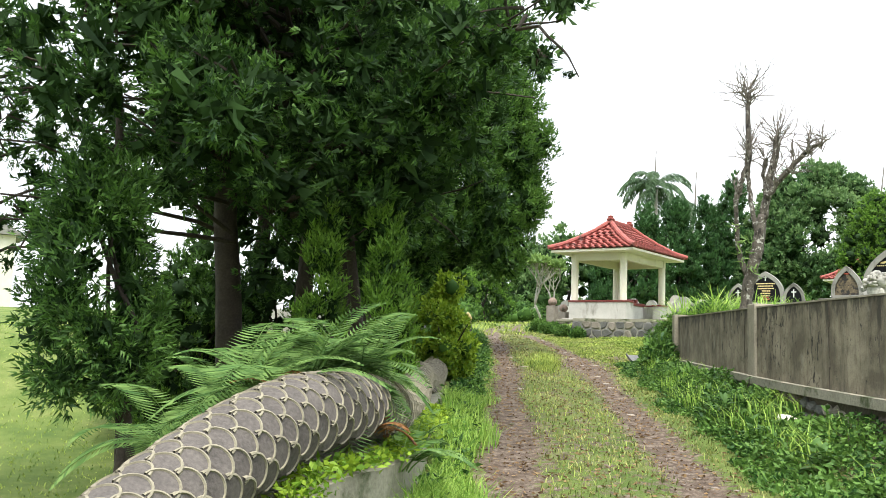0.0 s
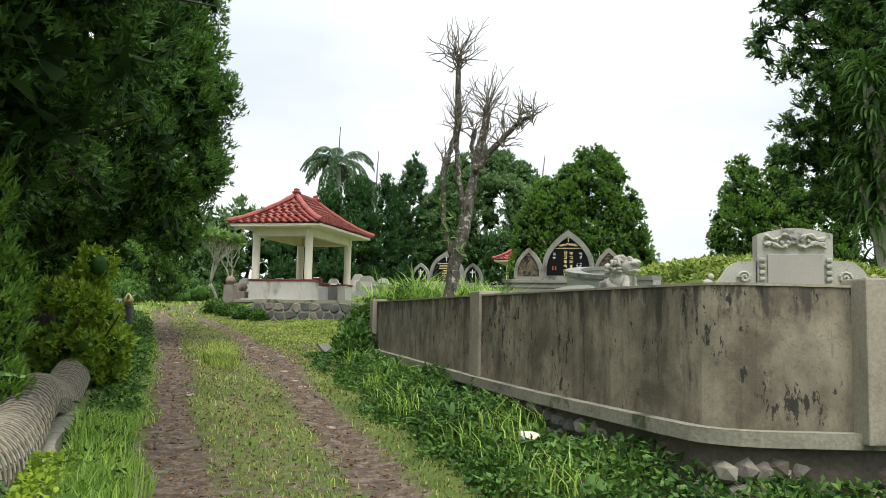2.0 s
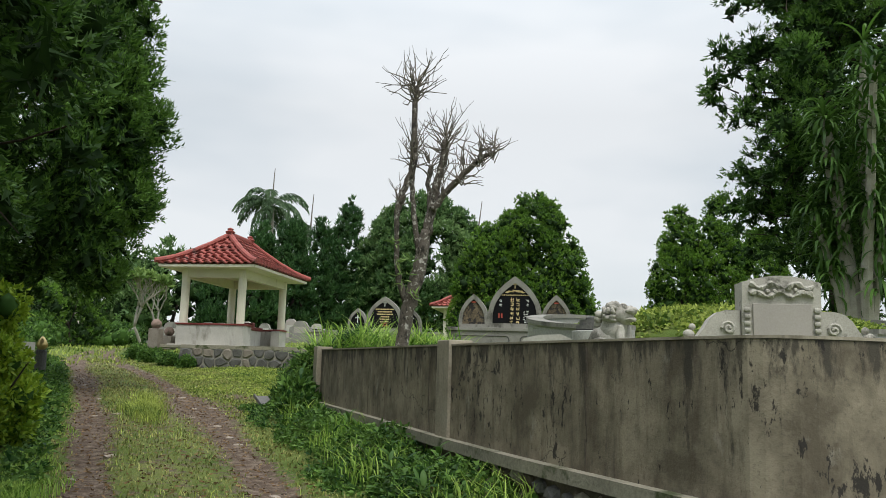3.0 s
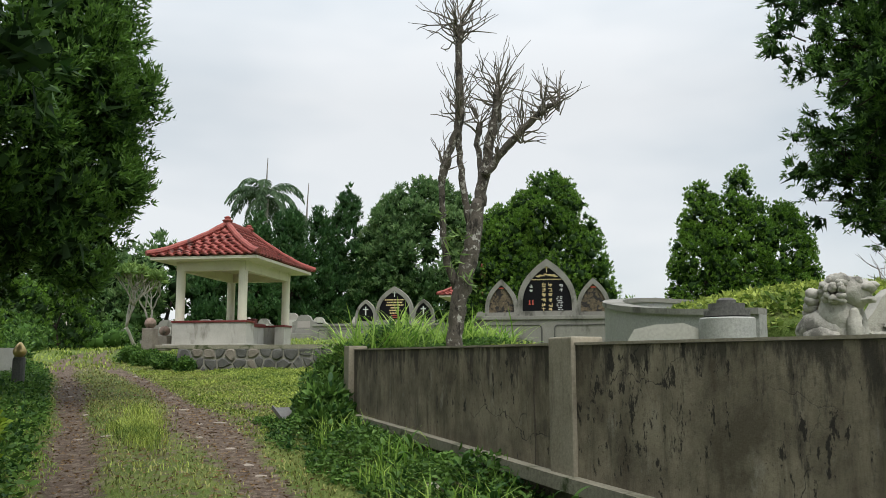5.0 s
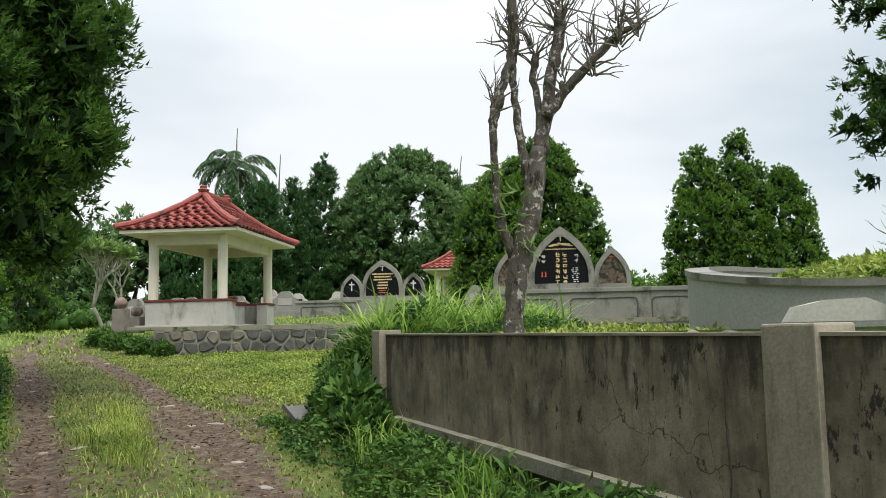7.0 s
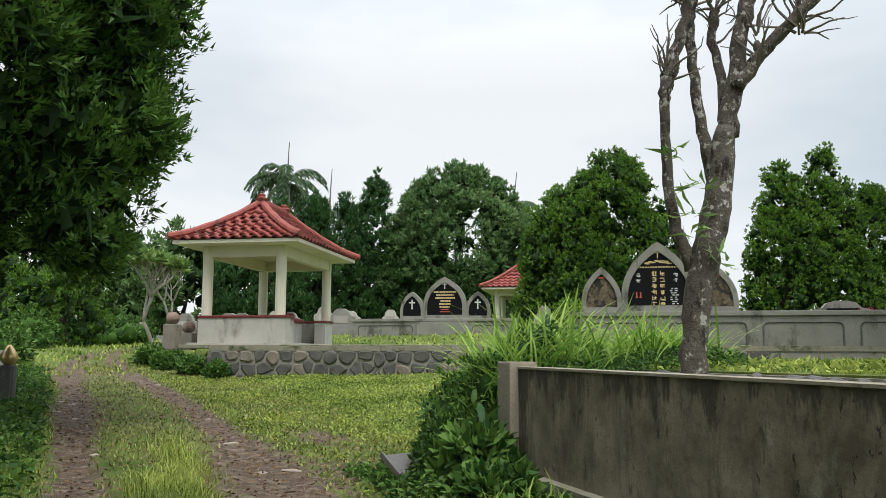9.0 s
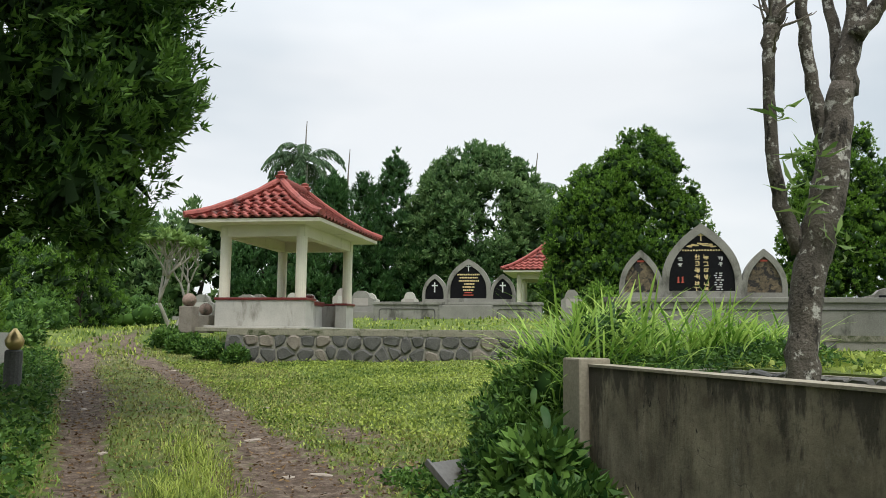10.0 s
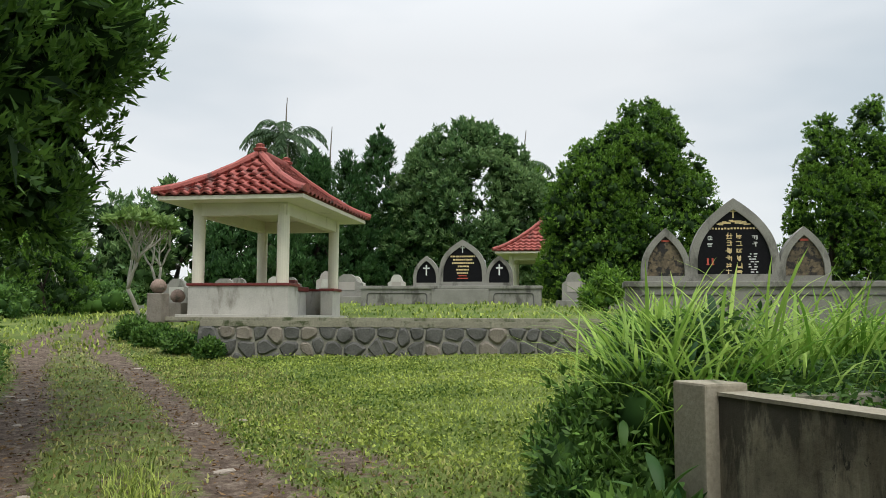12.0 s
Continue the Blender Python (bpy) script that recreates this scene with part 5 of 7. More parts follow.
# pointed cypresses
for (x, y, zt, r) in ((17.2, 62, 12.6, 2.6), (19.6, 62.5, 12.2, 2.8), (21.9, 63, 14.6, 2.9), (23.2, 61.5, 11, 2.3), (14.8, 61, 11.4, 2.4), (12.8, 63, 10.4, 2.2), (25, 60, 9.5, 2.2)):
    c, r_ = crown_clumps((x, y, 2.9), zt - 2.9, r, flame, 190, 0.42)
    tree("cypress_tree", (x, y, 2.6), "dark pointed cypress behind the graves", "tree", 5, 0.2, c, r_, 13000, 0.27, 0.13, M_LEAF_DARK, up=1.5, group="cypresses")
# broad round tree
c, r_ = crown_clumps((27.4, 61.0, 4.2), 10.4, 5.6, dome, 420, 0.6)
tree("mango_tree", (27.4, 61, 2.9), "big round broad-leaved tree with pale young leaves", "tree", 5, 0.4, c, r_, 70000, 0.24, 0.15, M_LEAF_BROAD, up=0.3)
# dark mass further round
for (x, y, h, r) in ((33.5, 62, 9, 3.8), (9.5, 66, 7, 3.2), (5.5, 68, 6, 3.4), (1, 66, 6.5, 3.4), (-4, 64, 7, 3.6), (38, 62, 7, 4)):
    c, r_ = crown_clumps((x, y, 2.8), h, r, dome, 90, 0.9)
    tree("background_tree", (x, y, 2.8), "dense green tree at the far edge of the cemetery", "tree", 3, 0.25, c, r_, 8500, 0.34, 0.2, M_LEAF_BROAD if x < 12 else M_LEAF_MID, up=0.5, group="far trees")


def palm(at, h, n, length, label):
    t = thing("palm_tree", at, label, "palm", "palms")
    bm = bmesh.new()
    limb(bm, (0, 0, -0.2), (0.02, 0, 1), h, 0.22, 0.15, 8, 0.02, 0, 8)
    part("trunk", bm, M_PALEBARK, t)
    P, D, L = [], [], []
    bm = bmesh.new()
    for k in range(n):
        w, e = 2 * math.pi * k / n + random.uniform(-0.3, 0.3), random.uniform(0.2, 1.35)
        p = Vector((0, 0, h - 0.1))
        d = Vector((math.cos(w) * math.cos(e), math.sin(w) * math.cos(e), math.sin(e)))
        pts = []
        for s in range(14):
            pts.append(p.copy())
            d = (d + Vector((0, 0, -0.2))).normalized()
            p = p + d * length / 14
            if s > 1:
                side = d.cross(Vector((0, 0, 1))).normalized()
                for _ in range(9):
                    for sg in (-1, 1):
                        P.append(tuple(p + d * random.uniform(-0.12, 0.12)))
                        D.append(tuple(side * sg + d * 0.5 + Vector((0, 0, -0.95 + random.uniform(-0.3, 0.3)))))
                        L.append(0.85 * (1 - abs(s / 14 - 0.45)))
        tube(bm, pts, [0.035 - 0.002 * i for i in range(len(pts))], 4)
    part("midrib", bm, M_LEAF_PALM, t)
    mesh_part("foliage", leaf_mesh("fronds", np.array(P), np.array(D), np.array(L), 0.075, M_LEAF_PALM), t)
    bm = bmesh.new()
    limb(bm, (0.05, 0, h - 0.2), (0.05, 0, 1), 3.6, 0.085, 0.03, 4, 0.02, 0, 5)
    part("spear_leaf", bm, M_TWIG, t, "unopened spear leaf")
    return t


palm((18.4, 73, 3.2), 12.2, 24, 4.0, "tall palm with feathery drooping fronds above the cypresses")
palm((34.5, 66, 3.2), 10.0, 13, 4.0, "far palm with drooping fronds behind the trees")
palm((22.2, 74, 3.2), 10.6, 11, 4.2, "tall palm with feathery drooping fronds above the cypresses")

# dead pollarded tree at the wall
dead = thing("dead_tree", (5.28, 14.7, 1.95), "leafless pollarded tree with lichen-covered bark and spiky twigs", "tree")
bm, bt = bmesh.new(), bmesh.new()
CR, CU = Vector((0.88, -0.47, 0)), Vector((0, 0, 1))


def dp(r, u, dpt=0.0):
    return CR * r + CU * u + Vector((0.47, 0.88, 0)) * dpt


def stem(pts, rads):
    fine = []
    fr = []
    for i in range(len(pts) - 1):
        for t in (0, 0.2, 0.4, 0.6, 0.8):
            fine.append(pts[i].lerp(pts[i + 1], t) + Vector((random.gauss(0, 0.007), random.gauss(0, 0.007), 0)))
            fr.append(0.76 * (rads[i] + (rads[i + 1] - rads[i]) * t))
    fine.append(pts[-1])
    fr.append(0.76 * rads[-1])
    tube(bm, fine, fr, 18, 0.11)


def knuckle(p, r, twigs, spread, length):
    bmesh.ops.create_icosphere(bm, subdivisions=2, radius=1, matrix=Matrix.Translation(p) @ Matrix.Diagonal((r * 0.75, r * 0.75, r * 1.4, 1)))
    for _ in range(int(twigs * 1.5)):
        w = random.uniform(0, 2 * math.pi)
        e = random.uniform(-0.1, 1.4)
        d = Vector((math.cos(w) * math.cos(e), math.sin(w) * math.cos(e), math.sin(e) + 0.2))
        q, d2 = limb(bt, p + d.normalized() * r * 0.6 + Vector((0, 0, random.uniform(-0.2, 0.15))), d, length * random.uniform(0.5, 1.2), 0.012, 0.0035, 5, 0.2, 0.06, 4, 0)
        if random.random() < 0.6:
            limb(bt, q[3], d2 + Vector((random.gauss(0, 0.7), random.gauss(0, 0.7), 0.2)), length * 0.45, 0.007, 0.003, 3, 0.2, 0.05, 3, 0)


stem([dp(0, -0.1), dp(0.03, 0.3), dp(0.1, 0.75), dp(0.2, 1.15), dp(0.27, 1.55), dp(0.33, 1.9)], [0.15, 0.125, 0.13, 0.135, 0.12, 0.1])
stem([dp(0.06, 0.85, 0.05), dp(-0.06, 1.15, 0.06), dp(-0.12, 1.5, 0.05), dp(-0.13, 2.1, 0), dp(-0.1, 2.3)], [0.08, 0.06, 0.052, 0.05, 0.07])
stem([dp(-0.1, 2.3), dp(0.0, 2.6), dp(0.1, 2.9), dp(0.1, 3.3), dp(0.09, 3.9), dp(0.1, 4.05)], [0.075, 0.055, 0.075, 0.06, 0.05, 0.06])
stem([dp(0.24, 1.5, 0.06), dp(0.16, 1.9, 0.05), dp(0.1, 2.4, 0.03), dp(0.08, 2.9)], [0.07, 0.055, 0.05, 0.05])
stem([dp(0.33, 1.85), dp(0.4, 2.25), dp(0.48, 2.7), dp(0.56, 3.1), dp(0.57, 3.3)], [0.1, 0.085, 0.08, 0.075, 0.05])
stem([dp(0.4, 2.2, -0.05), dp(0.62, 2.5, -0.1), dp(0.86, 2.75, -0.15), dp(1.12, 3.0, -0.2), dp(1.3, 3.06, -0.2)], [0.07, 0.062, 0.055, 0.045, 0.03])
stem([dp(0.33, 1.8, 0.05), dp(0.36, 2.3, 0.15), dp(0.32, 2.75, 0.25), dp(0.36, 2.95, 0.25)], [0.06, 0.05, 0.045, 0.05])
for q, r, k, ln in ((dp(0.1, 4.05), 0.075, 30, 0.6), (dp(0.1, 3.0), 0.085, 24, 0.5), (dp(-0.1, 2.28), 0.07, 9, 0.35), (dp(0.57, 3.2), 0.09, 26, 0.55), (dp(1.1, 2.98, -0.2), 0.06, 18, 0.45), (dp(0.85, 2.74, -0.15), 0.055, 14, 0.45), (dp(0.34, 2.85, 0.25), 0.06, 12, 0.4), (dp(1.3, 3.06, -0.2), 0.035, 10, 0.4), (dp(0.55, 2.5, -0.1), 0.04, 8, 0.4)):
    knuckle(q, r, k, 1, ln)
part("trunk", bm, M_BARK, dead, smooth=True)
part("twig_wood", bt, M_TWIG, dead, "thin dry upright twigs")
P, D = [], []
for (r, u) in ((0.02, 1.05), (0.05, 1.25), (0.22, 0.9), (0.1, 1.45), (-0.1, 1.7)):
    for _ in range(9):
        P.append(tuple(dp(r, u, -0.12) + Vector((random.gauss(0, 0.03), random.gauss(0, 0.03), random.gauss(0, 0.03)))))
        D.append((random.gauss(0, 1) * 0.8 - 0.3, random.gauss(0, 1) - 0.5, random.uniform(-0.3, 0.8)))
tagged(mesh_part("epiphyte", leaf_mesh("epiphyte", np.array(P), np.array(D), RNG.uniform(0.12, 0.26, len(P)), 0.03, M_LEAF_PLUM), dead, "small strap-leaved fern on the trunk"), kind="stuff")


# near cypresses on the slope beside the track
def spray_tree(at, label, trunks, boughs, leaves, length, width, mat, seed, reach=99.0, bare=None):
    """Old conifer: bare dark stems, bent boughs, hanging sprays of scale leaves round every bough end."""
    random.seed(seed)
    t = thing("cypress_tree", at, label, "tree", "old cypresses")
    bm = bmesh.new()
    for base, lean, h, r in trunks:
        limb(bm, base, lean, h, r, r * 0.45, 9, 0.05, 0.03, 10)
    part("trunk", bm, M_TRUNK, t, smooth=True)
    cs, rs = [], []
    bm = bmesh.new()
    for st, en, size, n in boughs:
        st, en = Vector(st), Vector(en)
        pts = [st.lerp(en, k / 7) + Vector((random.gauss(0, 0.07), random.gauss(0, 0.07), 0.12 * math.sin(k / 7 * math.pi) + random.gauss(0, 0.05))) for k in range(8)]
        tube(bm, pts[:7], [(0.05 - 0.0062 * k) * min(1.0, 0.3 + size) for k in range(7)], 6, 0.05)
        for k in range(n):
            u = random.uniform(0.25, 1.05)
            c = st.lerp(en, u) + Vector((random.gauss(0, 1), random.gauss(0, 1), random.gauss(0, 0.7))) * size * 0.75
            cs.append(tuple(c))
            rs.append(size * random.uniform(0.28, 0.6))
            if random.random() < 0.35:
                limb(bm, st.lerp(en, u), c - st.lerp(en, u), (c - st.lerp(en, u)).length, 0.018, 0.006, 4, 0.1, 0, 4)
    part("limb_wood", bm, M_TRUNK, t)
    cs, rs = np.array(cs), np.array(rs)
    near = cs[:, 0] < reach - at[0] - 0.15
    if bare:
        near &= ~((cs[:, 0] < bare[0]) & (cs[:, 2] < bare[1])) | (RNG.random(len(cs)) < bare[2])
    cs, rs = cs[near], rs[near]
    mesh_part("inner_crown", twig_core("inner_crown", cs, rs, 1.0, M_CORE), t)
    mesh_part("crown", tuft_mesh("crown", cs, rs, leaves, length, width, mat, 0.35, 15, 0.9, 1.4), t)
    return t


def ring_boughs(z0, z1, reach, n, size, clumps, seed, bias=(0, 0)):
    r = random.Random(seed)
    out = []
    for k in range(n):
        z = z0 + (z1 - z0) * (k + r.random()) / n
        w = k * 2.4 + r.uniform(-0.4, 0.4)
        q = reach(((z - z0) / (z1 - z0))) * r.uniform(0.75, 1.05)
        out.append(((0, 0, z - 0.2), (q * math.cos(w) + bias[0], q * math.sin(w) + bias[1], z + r.uniform(-0.2, 0.6)), size * r.uniform(0.8, 1.2), clumps))
    return out


spray_tree((-2.3, 11.4, -0.5), "old dark cypress leaning over the track with bare lower stems", [((-0.4, 0, 0), (0.0, -0.02, 1), 8, 0.2), ((0.3, 0.2, 0), (0.02, -0.03, 1), 7.5, 0.15), ((1.2, -0.4, 0), (0.02, 0.02, 1), 6, 0.09), ((-1.2, -1.4, 0), (-0.12, -0.05, 1), 5, 0.09)],
           ring_boughs(3.9, 10.2, lambda t: 3.2 - 0.6 * t, 50, 0.7, 14, 3, (-0.35, -0.9)) + [((0.5, -0.5, 4.0), (3.5, -5.1, 5.15), 0.3, 26), ((2.9, -4.4, 4.7), (3.3, -5.0, 3.95), 0.1, 12), ((0.5, -0.5, 4.3), (3.0, -4.0, 5.0), 0.5, 28), ((0.5, 0.4, 4.4), (2.2, -2.0, 5.2), 0.42, 22), ((0.5, 0.8, 3.6), (1.8, 0.2, 4.3), 0.45, 18), ((0.4, -0.4, 3.8), (2.3, -2.6, 4.2), 0.6, 24), ((0.4, 0, 3.6), (1.9, -1.0, 3.7), 0.6, 20), ((0, -1, 4.2), (0.2, -4.6, 4.7), 0.6, 24), ((-0.3, -1, 4.0), (-1.6, -4.6, 4.4), 0.55, 22), ((-0.5, -0.8, 3.6), (-0.9, -4.4, 3.6), 0.32, 9), ((-0.5, -0.5, 3.2), (-2.6, -3.4, 3.0), 0.35, 9), ((-0.6, 0, 3.4), (-3.4, -2.4, 3.4), 0.4, 9), ((-0.4, -0.8, 3.3), (-2.0, -4.6, 3.7), 0.3, 8)]
           # five unseen high boughs, added to shade the front of the crown
           + [((0, -0.5, 6.2 + 0.2 * k), (-3.2 + 0.55 * k, -4.8 + 0.25 * (k % 3), 6.6 + 0.22 * k), 0.6, 14) for k in range(5)],
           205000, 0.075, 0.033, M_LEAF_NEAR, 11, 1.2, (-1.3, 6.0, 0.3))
spray_tree((-1.5, 14.5, -0.3), "old dark cypress leaning over the track with bare lower stems", [((0, 0, 0), (0.03, 0, 1), 7.5, 0.14), ((0.75, -1.4, 0), (0.05, 0, 1), 6, 0.1), ((0.5, -2.2, 0), (-0.03, 0, 1), 5, 0.08)],
           ring_boughs(3.5, 8.4, lambda t: 1.4 - 0.2 * t, 30, 0.45, 12, 5), 66000, 0.09, 0.038, M_LEAF_TALL, 12, 0.1)
c, r_ = crown_clumps((-0.15, 21.2, 3.45), 8.4, 2.6, lambda h: max(0.0, math.sin(math.pi * min(1.0, 0.22 + 0.8 * h)) ** 0.55), 420, 0.42, 0.3)
c2, r2 = crown_clumps((-1.7, 20.2, 2.3), 6.5, 1.7, egg, 150, 0.36)
tree("juniper_tree", (-0.9, 21.0, 1.0), "tall dense juniper at the bend of the track", "tree", 7, 0.22, c + c2, r_ + r2, 190000, 0.1, 0.046, M_LEAF_TALL, up=0.7, group="junipers", limbs=16, loose=True)
spray_tree((-1.2, 20.5, 1.0), "hanging lower boughs of an old juniper", [((0, 0, 0), (0.03, 0, 1), 7, 0.14)],
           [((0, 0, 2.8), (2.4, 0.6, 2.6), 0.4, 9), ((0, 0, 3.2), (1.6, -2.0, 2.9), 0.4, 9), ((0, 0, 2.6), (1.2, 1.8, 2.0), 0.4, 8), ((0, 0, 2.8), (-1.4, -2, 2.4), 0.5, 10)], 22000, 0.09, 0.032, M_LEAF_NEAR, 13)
for (x, y, zb, h, r) in ((-1.5, 24.6, 1.3, 2.6, 1.0), (-0.6, 28.6, 1.5, 2.3, 0.85), (-2.8, 29, 1.5, 3.2, 1.1), (2.3, 43, 2.3, 3.2, 1.2), (0.4, 41, 2.2, 3.0, 1.3)):
    c, r_ = crown_clumps((x, y, zb), h, r, egg, 70, 0.34)
    tree("juniper_shrub", (x, y, zb - 0.2), "bushy yellow-green juniper shrub under the tall tree", "shrub", 1.6, 0.08, c, r_, 9000, 0.11, 0.055, M_LEAF_MID, up=0.7, group="juniper shrubs", limbs=3)
spray_tree((-6.4, 10.8, -0.8), "old cypress with thin arching boughs at the slope's edge", [((0, 0, 0), (-0.05, 0, 1), 7, 0.1)],
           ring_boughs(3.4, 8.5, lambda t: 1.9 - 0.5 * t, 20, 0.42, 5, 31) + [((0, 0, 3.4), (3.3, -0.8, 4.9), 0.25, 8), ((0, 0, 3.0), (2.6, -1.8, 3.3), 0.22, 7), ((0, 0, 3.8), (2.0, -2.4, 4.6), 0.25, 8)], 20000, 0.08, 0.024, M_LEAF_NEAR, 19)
spray_tree((-3.8, 17.5, -0.5), "old dark cypress standing behind the row", [((0, 0, 0), (0, 0, 1), 8, 0.2)],
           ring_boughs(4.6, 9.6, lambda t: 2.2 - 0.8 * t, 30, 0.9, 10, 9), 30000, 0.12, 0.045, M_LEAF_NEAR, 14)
for (x, y, zb, h, r) in ((-0.62, 9.3, 0.9, 2.0, 0.32), (-1.35, 9.6, 0.7, 2.2, 0.3)):
    c, r_ = crown_clumps((x, y, zb), h, r, flame, 40, 0.14)
    tree("juniper_shrub", (x, y, zb - 0.6), "slim upright young juniper among the old stems", "shrub", 1.6, 0.04, c, r_, 7000, 0.07, 0.026, M_LEAF_MID, up=1.2, group="juniper shrubs", limbs=2, loose=True)
c, r_ = crown_clumps((-3.25, 7.9, 1.0), 2.2, 0.5, egg, 46, 0.22)
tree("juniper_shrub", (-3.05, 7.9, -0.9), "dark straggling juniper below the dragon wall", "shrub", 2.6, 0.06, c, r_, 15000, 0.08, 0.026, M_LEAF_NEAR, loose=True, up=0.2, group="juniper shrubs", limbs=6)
c, r_ = crown_clumps((-5.6, 17.0, -0.2), 2.6, 1.2, egg, 60, 0.4)
tree("juniper_shrub", (-5.6, 17.0, -0.9), "sunlit rounded juniper down the slope", "shrub", 2.2, 0.1, c, r_, 16000, 0.1, 0.04, M_LEAF_MID, up=0.5, group="juniper shrubs", limbs=4)
for (x, y, h, r) in ((-4.7, 16.6, 3.9, 1.0), (-3.3, 17.2, 4.0, 0.95)):
    c, r_ = crown_clumps((x, y, -0.5), h, r, egg, 60, 0.32)
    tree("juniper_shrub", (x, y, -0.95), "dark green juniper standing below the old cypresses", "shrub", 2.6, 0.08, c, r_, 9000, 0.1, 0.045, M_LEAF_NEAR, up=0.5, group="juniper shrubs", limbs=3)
spray_tree((15.9, 15.6, 1.9), "tall ragged juniper above the terrace", [((0, 0, 0), (0.02, 0, 1), 9, 0.25)],
           ring_boughs(2.2, 10.0, lambda t: 2.2 * max(0.3, 1 - (t - 0.5) ** 2 * 1.4), 60, 0.55, 12, 21), 100000, 0.095, 0.038, M_LEAF_TALL, 16)
random.seed(5)

# strap-leaved dracaena
drc = thing("dracaena_tree", (13.7, 13.5, 1.95), "tall dracaena with many rosettes of drooping strap leaves", "tree")
bm = bmesh.new()
heads = []
for k in range(9):
    w = random.uniform(0, 6.28)
    pts, d = limb(bm, (0.1 * math.cos(w), 0.1 * math.sin(w), 0), (0.13 * math.cos(w), 0.13 * math.sin(w), 1), random.uniform(2.2, 6.6), 0.12, 0.06, 7, 0.05, 0.05, 7)
    heads += [pts[-1], pts[-2], pts[-3]] + ([pts[-4]] if len(pts) > 4 else [])
part("trunk", bm, M_PALEBARK, drc)
P, A, E = [], [], []
for h in heads:
    for _ in range(44):
        P.append(tuple(h + Vector((0, 0, random.uniform(-0.4, 0.2)))))
        A.append(random.uniform(0, 6.28))
        E.append(random.uniform(-0.5, 1.2))
mesh_part("foliage", lance_mesh("leaves", P, A, E, RNG.uniform(0.5, 0.8, len(P)), 0.055, M_LEAF_NEAR, 1.9), drc)


def frangipani(at, label):
    t = thing("frangipani_tree", at, label, "tree", "frangipani trees")
    bm = bmesh.new()
    ends = []

    def fork(p, d, ln, r, depth):
        pts, d2 = limb(bm, p, d, ln, r, r * 0.75, 4, 0.12, 0.08, 7)
        if depth == 0:
            ends.append(pts[-1])
            return
        for k in range(random.choice((2, 3))):
            w = random.uniform(0, 6.28)
            fork(pts[-1], d2 + Vector((math.cos(w), math.sin(w), 0.15)) * 0.75, ln * 0.74, r * 0.68, depth - 1)

    for lean in ((-0.45, 0, 1), (0.35, 0.2, 1)):
        fork(Vector((0, 0, -0.1)), lean, 1.1, 0.07, 4)
    part("branch_wood", bm, M_PALEBARK, t, smooth=True)
    P, D = [], []
    for e in ends:
        for _ in range(24):
            w, el = random.uniform(0, 6.28), random.uniform(-0.2, 1.1)
            P.append(tuple(e))
            D.append((math.cos(w) * math.cos(el), math.sin(w) * math.cos(el), math.sin(el)))
    mesh_part("foliage", leaf_mesh("leaves", np.array(P), np.array(D), RNG.uniform(0.2, 0.38, len(P)), 0.085, M_LEAF_PLUM), t)


frangipani((4.6, 37.5, 2.3), "spreading frangipani with pale smooth branches and sparse leaves")
frangipani((2.6, 46.0, 2.5), "spreading frangipani with pale smooth branches and sparse leaves")


def bush(at, r, h, label, mat, count=5000, length=0.09, width=0.045, name="bush", clumps=26, up=0.6):
    c, rr = crown_clumps((0, 0, 0.05), h, r, dome, clumps, r * 0.34)
    p, d, oo = clump_leaves(c, rr, count, up=up, spread=0.7, inner=0.75, tuft=6, tuft_r=length * 0.5)
    p[:, 2] = np.maximum(p[:, 2], 0.0)
    k = len(p)
    t = thing(name, at, label, "bush")
    bm = bmesh.new()
    for _ in range(4):
        limb(bm, (random.gauss(0, r * 0.1), random.gauss(0, r * 0.1), -0.1), (random.gauss(0, 0.4), random.gauss(0, 0.4), 1), h * 0.8, 0.02 + 0.01 * r, 0.006, 4, 0.1, 0, 5)
    part("stem", bm, M_TRUNK, t)
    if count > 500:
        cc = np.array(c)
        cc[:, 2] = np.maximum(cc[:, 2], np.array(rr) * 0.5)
        # dark lumps paint the shade within the bush
        mesh_part("shaded_inner_foliage", core_mesh("shaded_inner_foliage", cc, rr, 0.78, M_CORE_BRIGHT), t)
    mesh_part("foliage", leaf_mesh("foliage", p, d, length * RNG.uniform(0.6, 1.3, k), width * RNG.uniform(0.7, 1.2, k), mat, face=oo + np.array([0, 0, 0.5])), t)
    return t


bush((0.0, 13.2, 0.95), 0.46, 1.45, "yellow-green clipped hedge bush beside the track", M_LEAF_YELLOW, 12000, 0.07, 0.04, "hedge_bush", 40)
bush(on_land(0.0, 17.6), 0.35, 0.4, "dark leafy bush at the edge of the track", M_LEAF_WEED, 6000, 0.1, 0.05)
for (x, y, r, h) in ((-0.9, 29, 1.0, 0.9), (0.1, 33, 0.9, 0.7), (-2.2, 26, 1.3, 1.4), (0.6, 40, 1.1, 0.8), (-1.5, 37, 1.4, 0.9), (2.0, 44, 1.2, 0.8), (4.2, 47, 1.3, 0.9)):
    bush(on_land(x, y), r, h, "low leafy shrub beside the track", M_LEAF_WEED, 2800, 0.14, 0.07)
for (x, y, r, h) in ((3.9, 30.0, 0.34, 0.26), (3.75, 31.8, 0.4, 0.3), (4.15, 28.5, 0.24, 0.26), (4.5, 27.5, 0.2, 0.18)):
    bush(on_land(x, y), r, h, "creeper and weeds growing on the platform wall", M_LEAF_WEED, 2600, 0.09, 0.045)
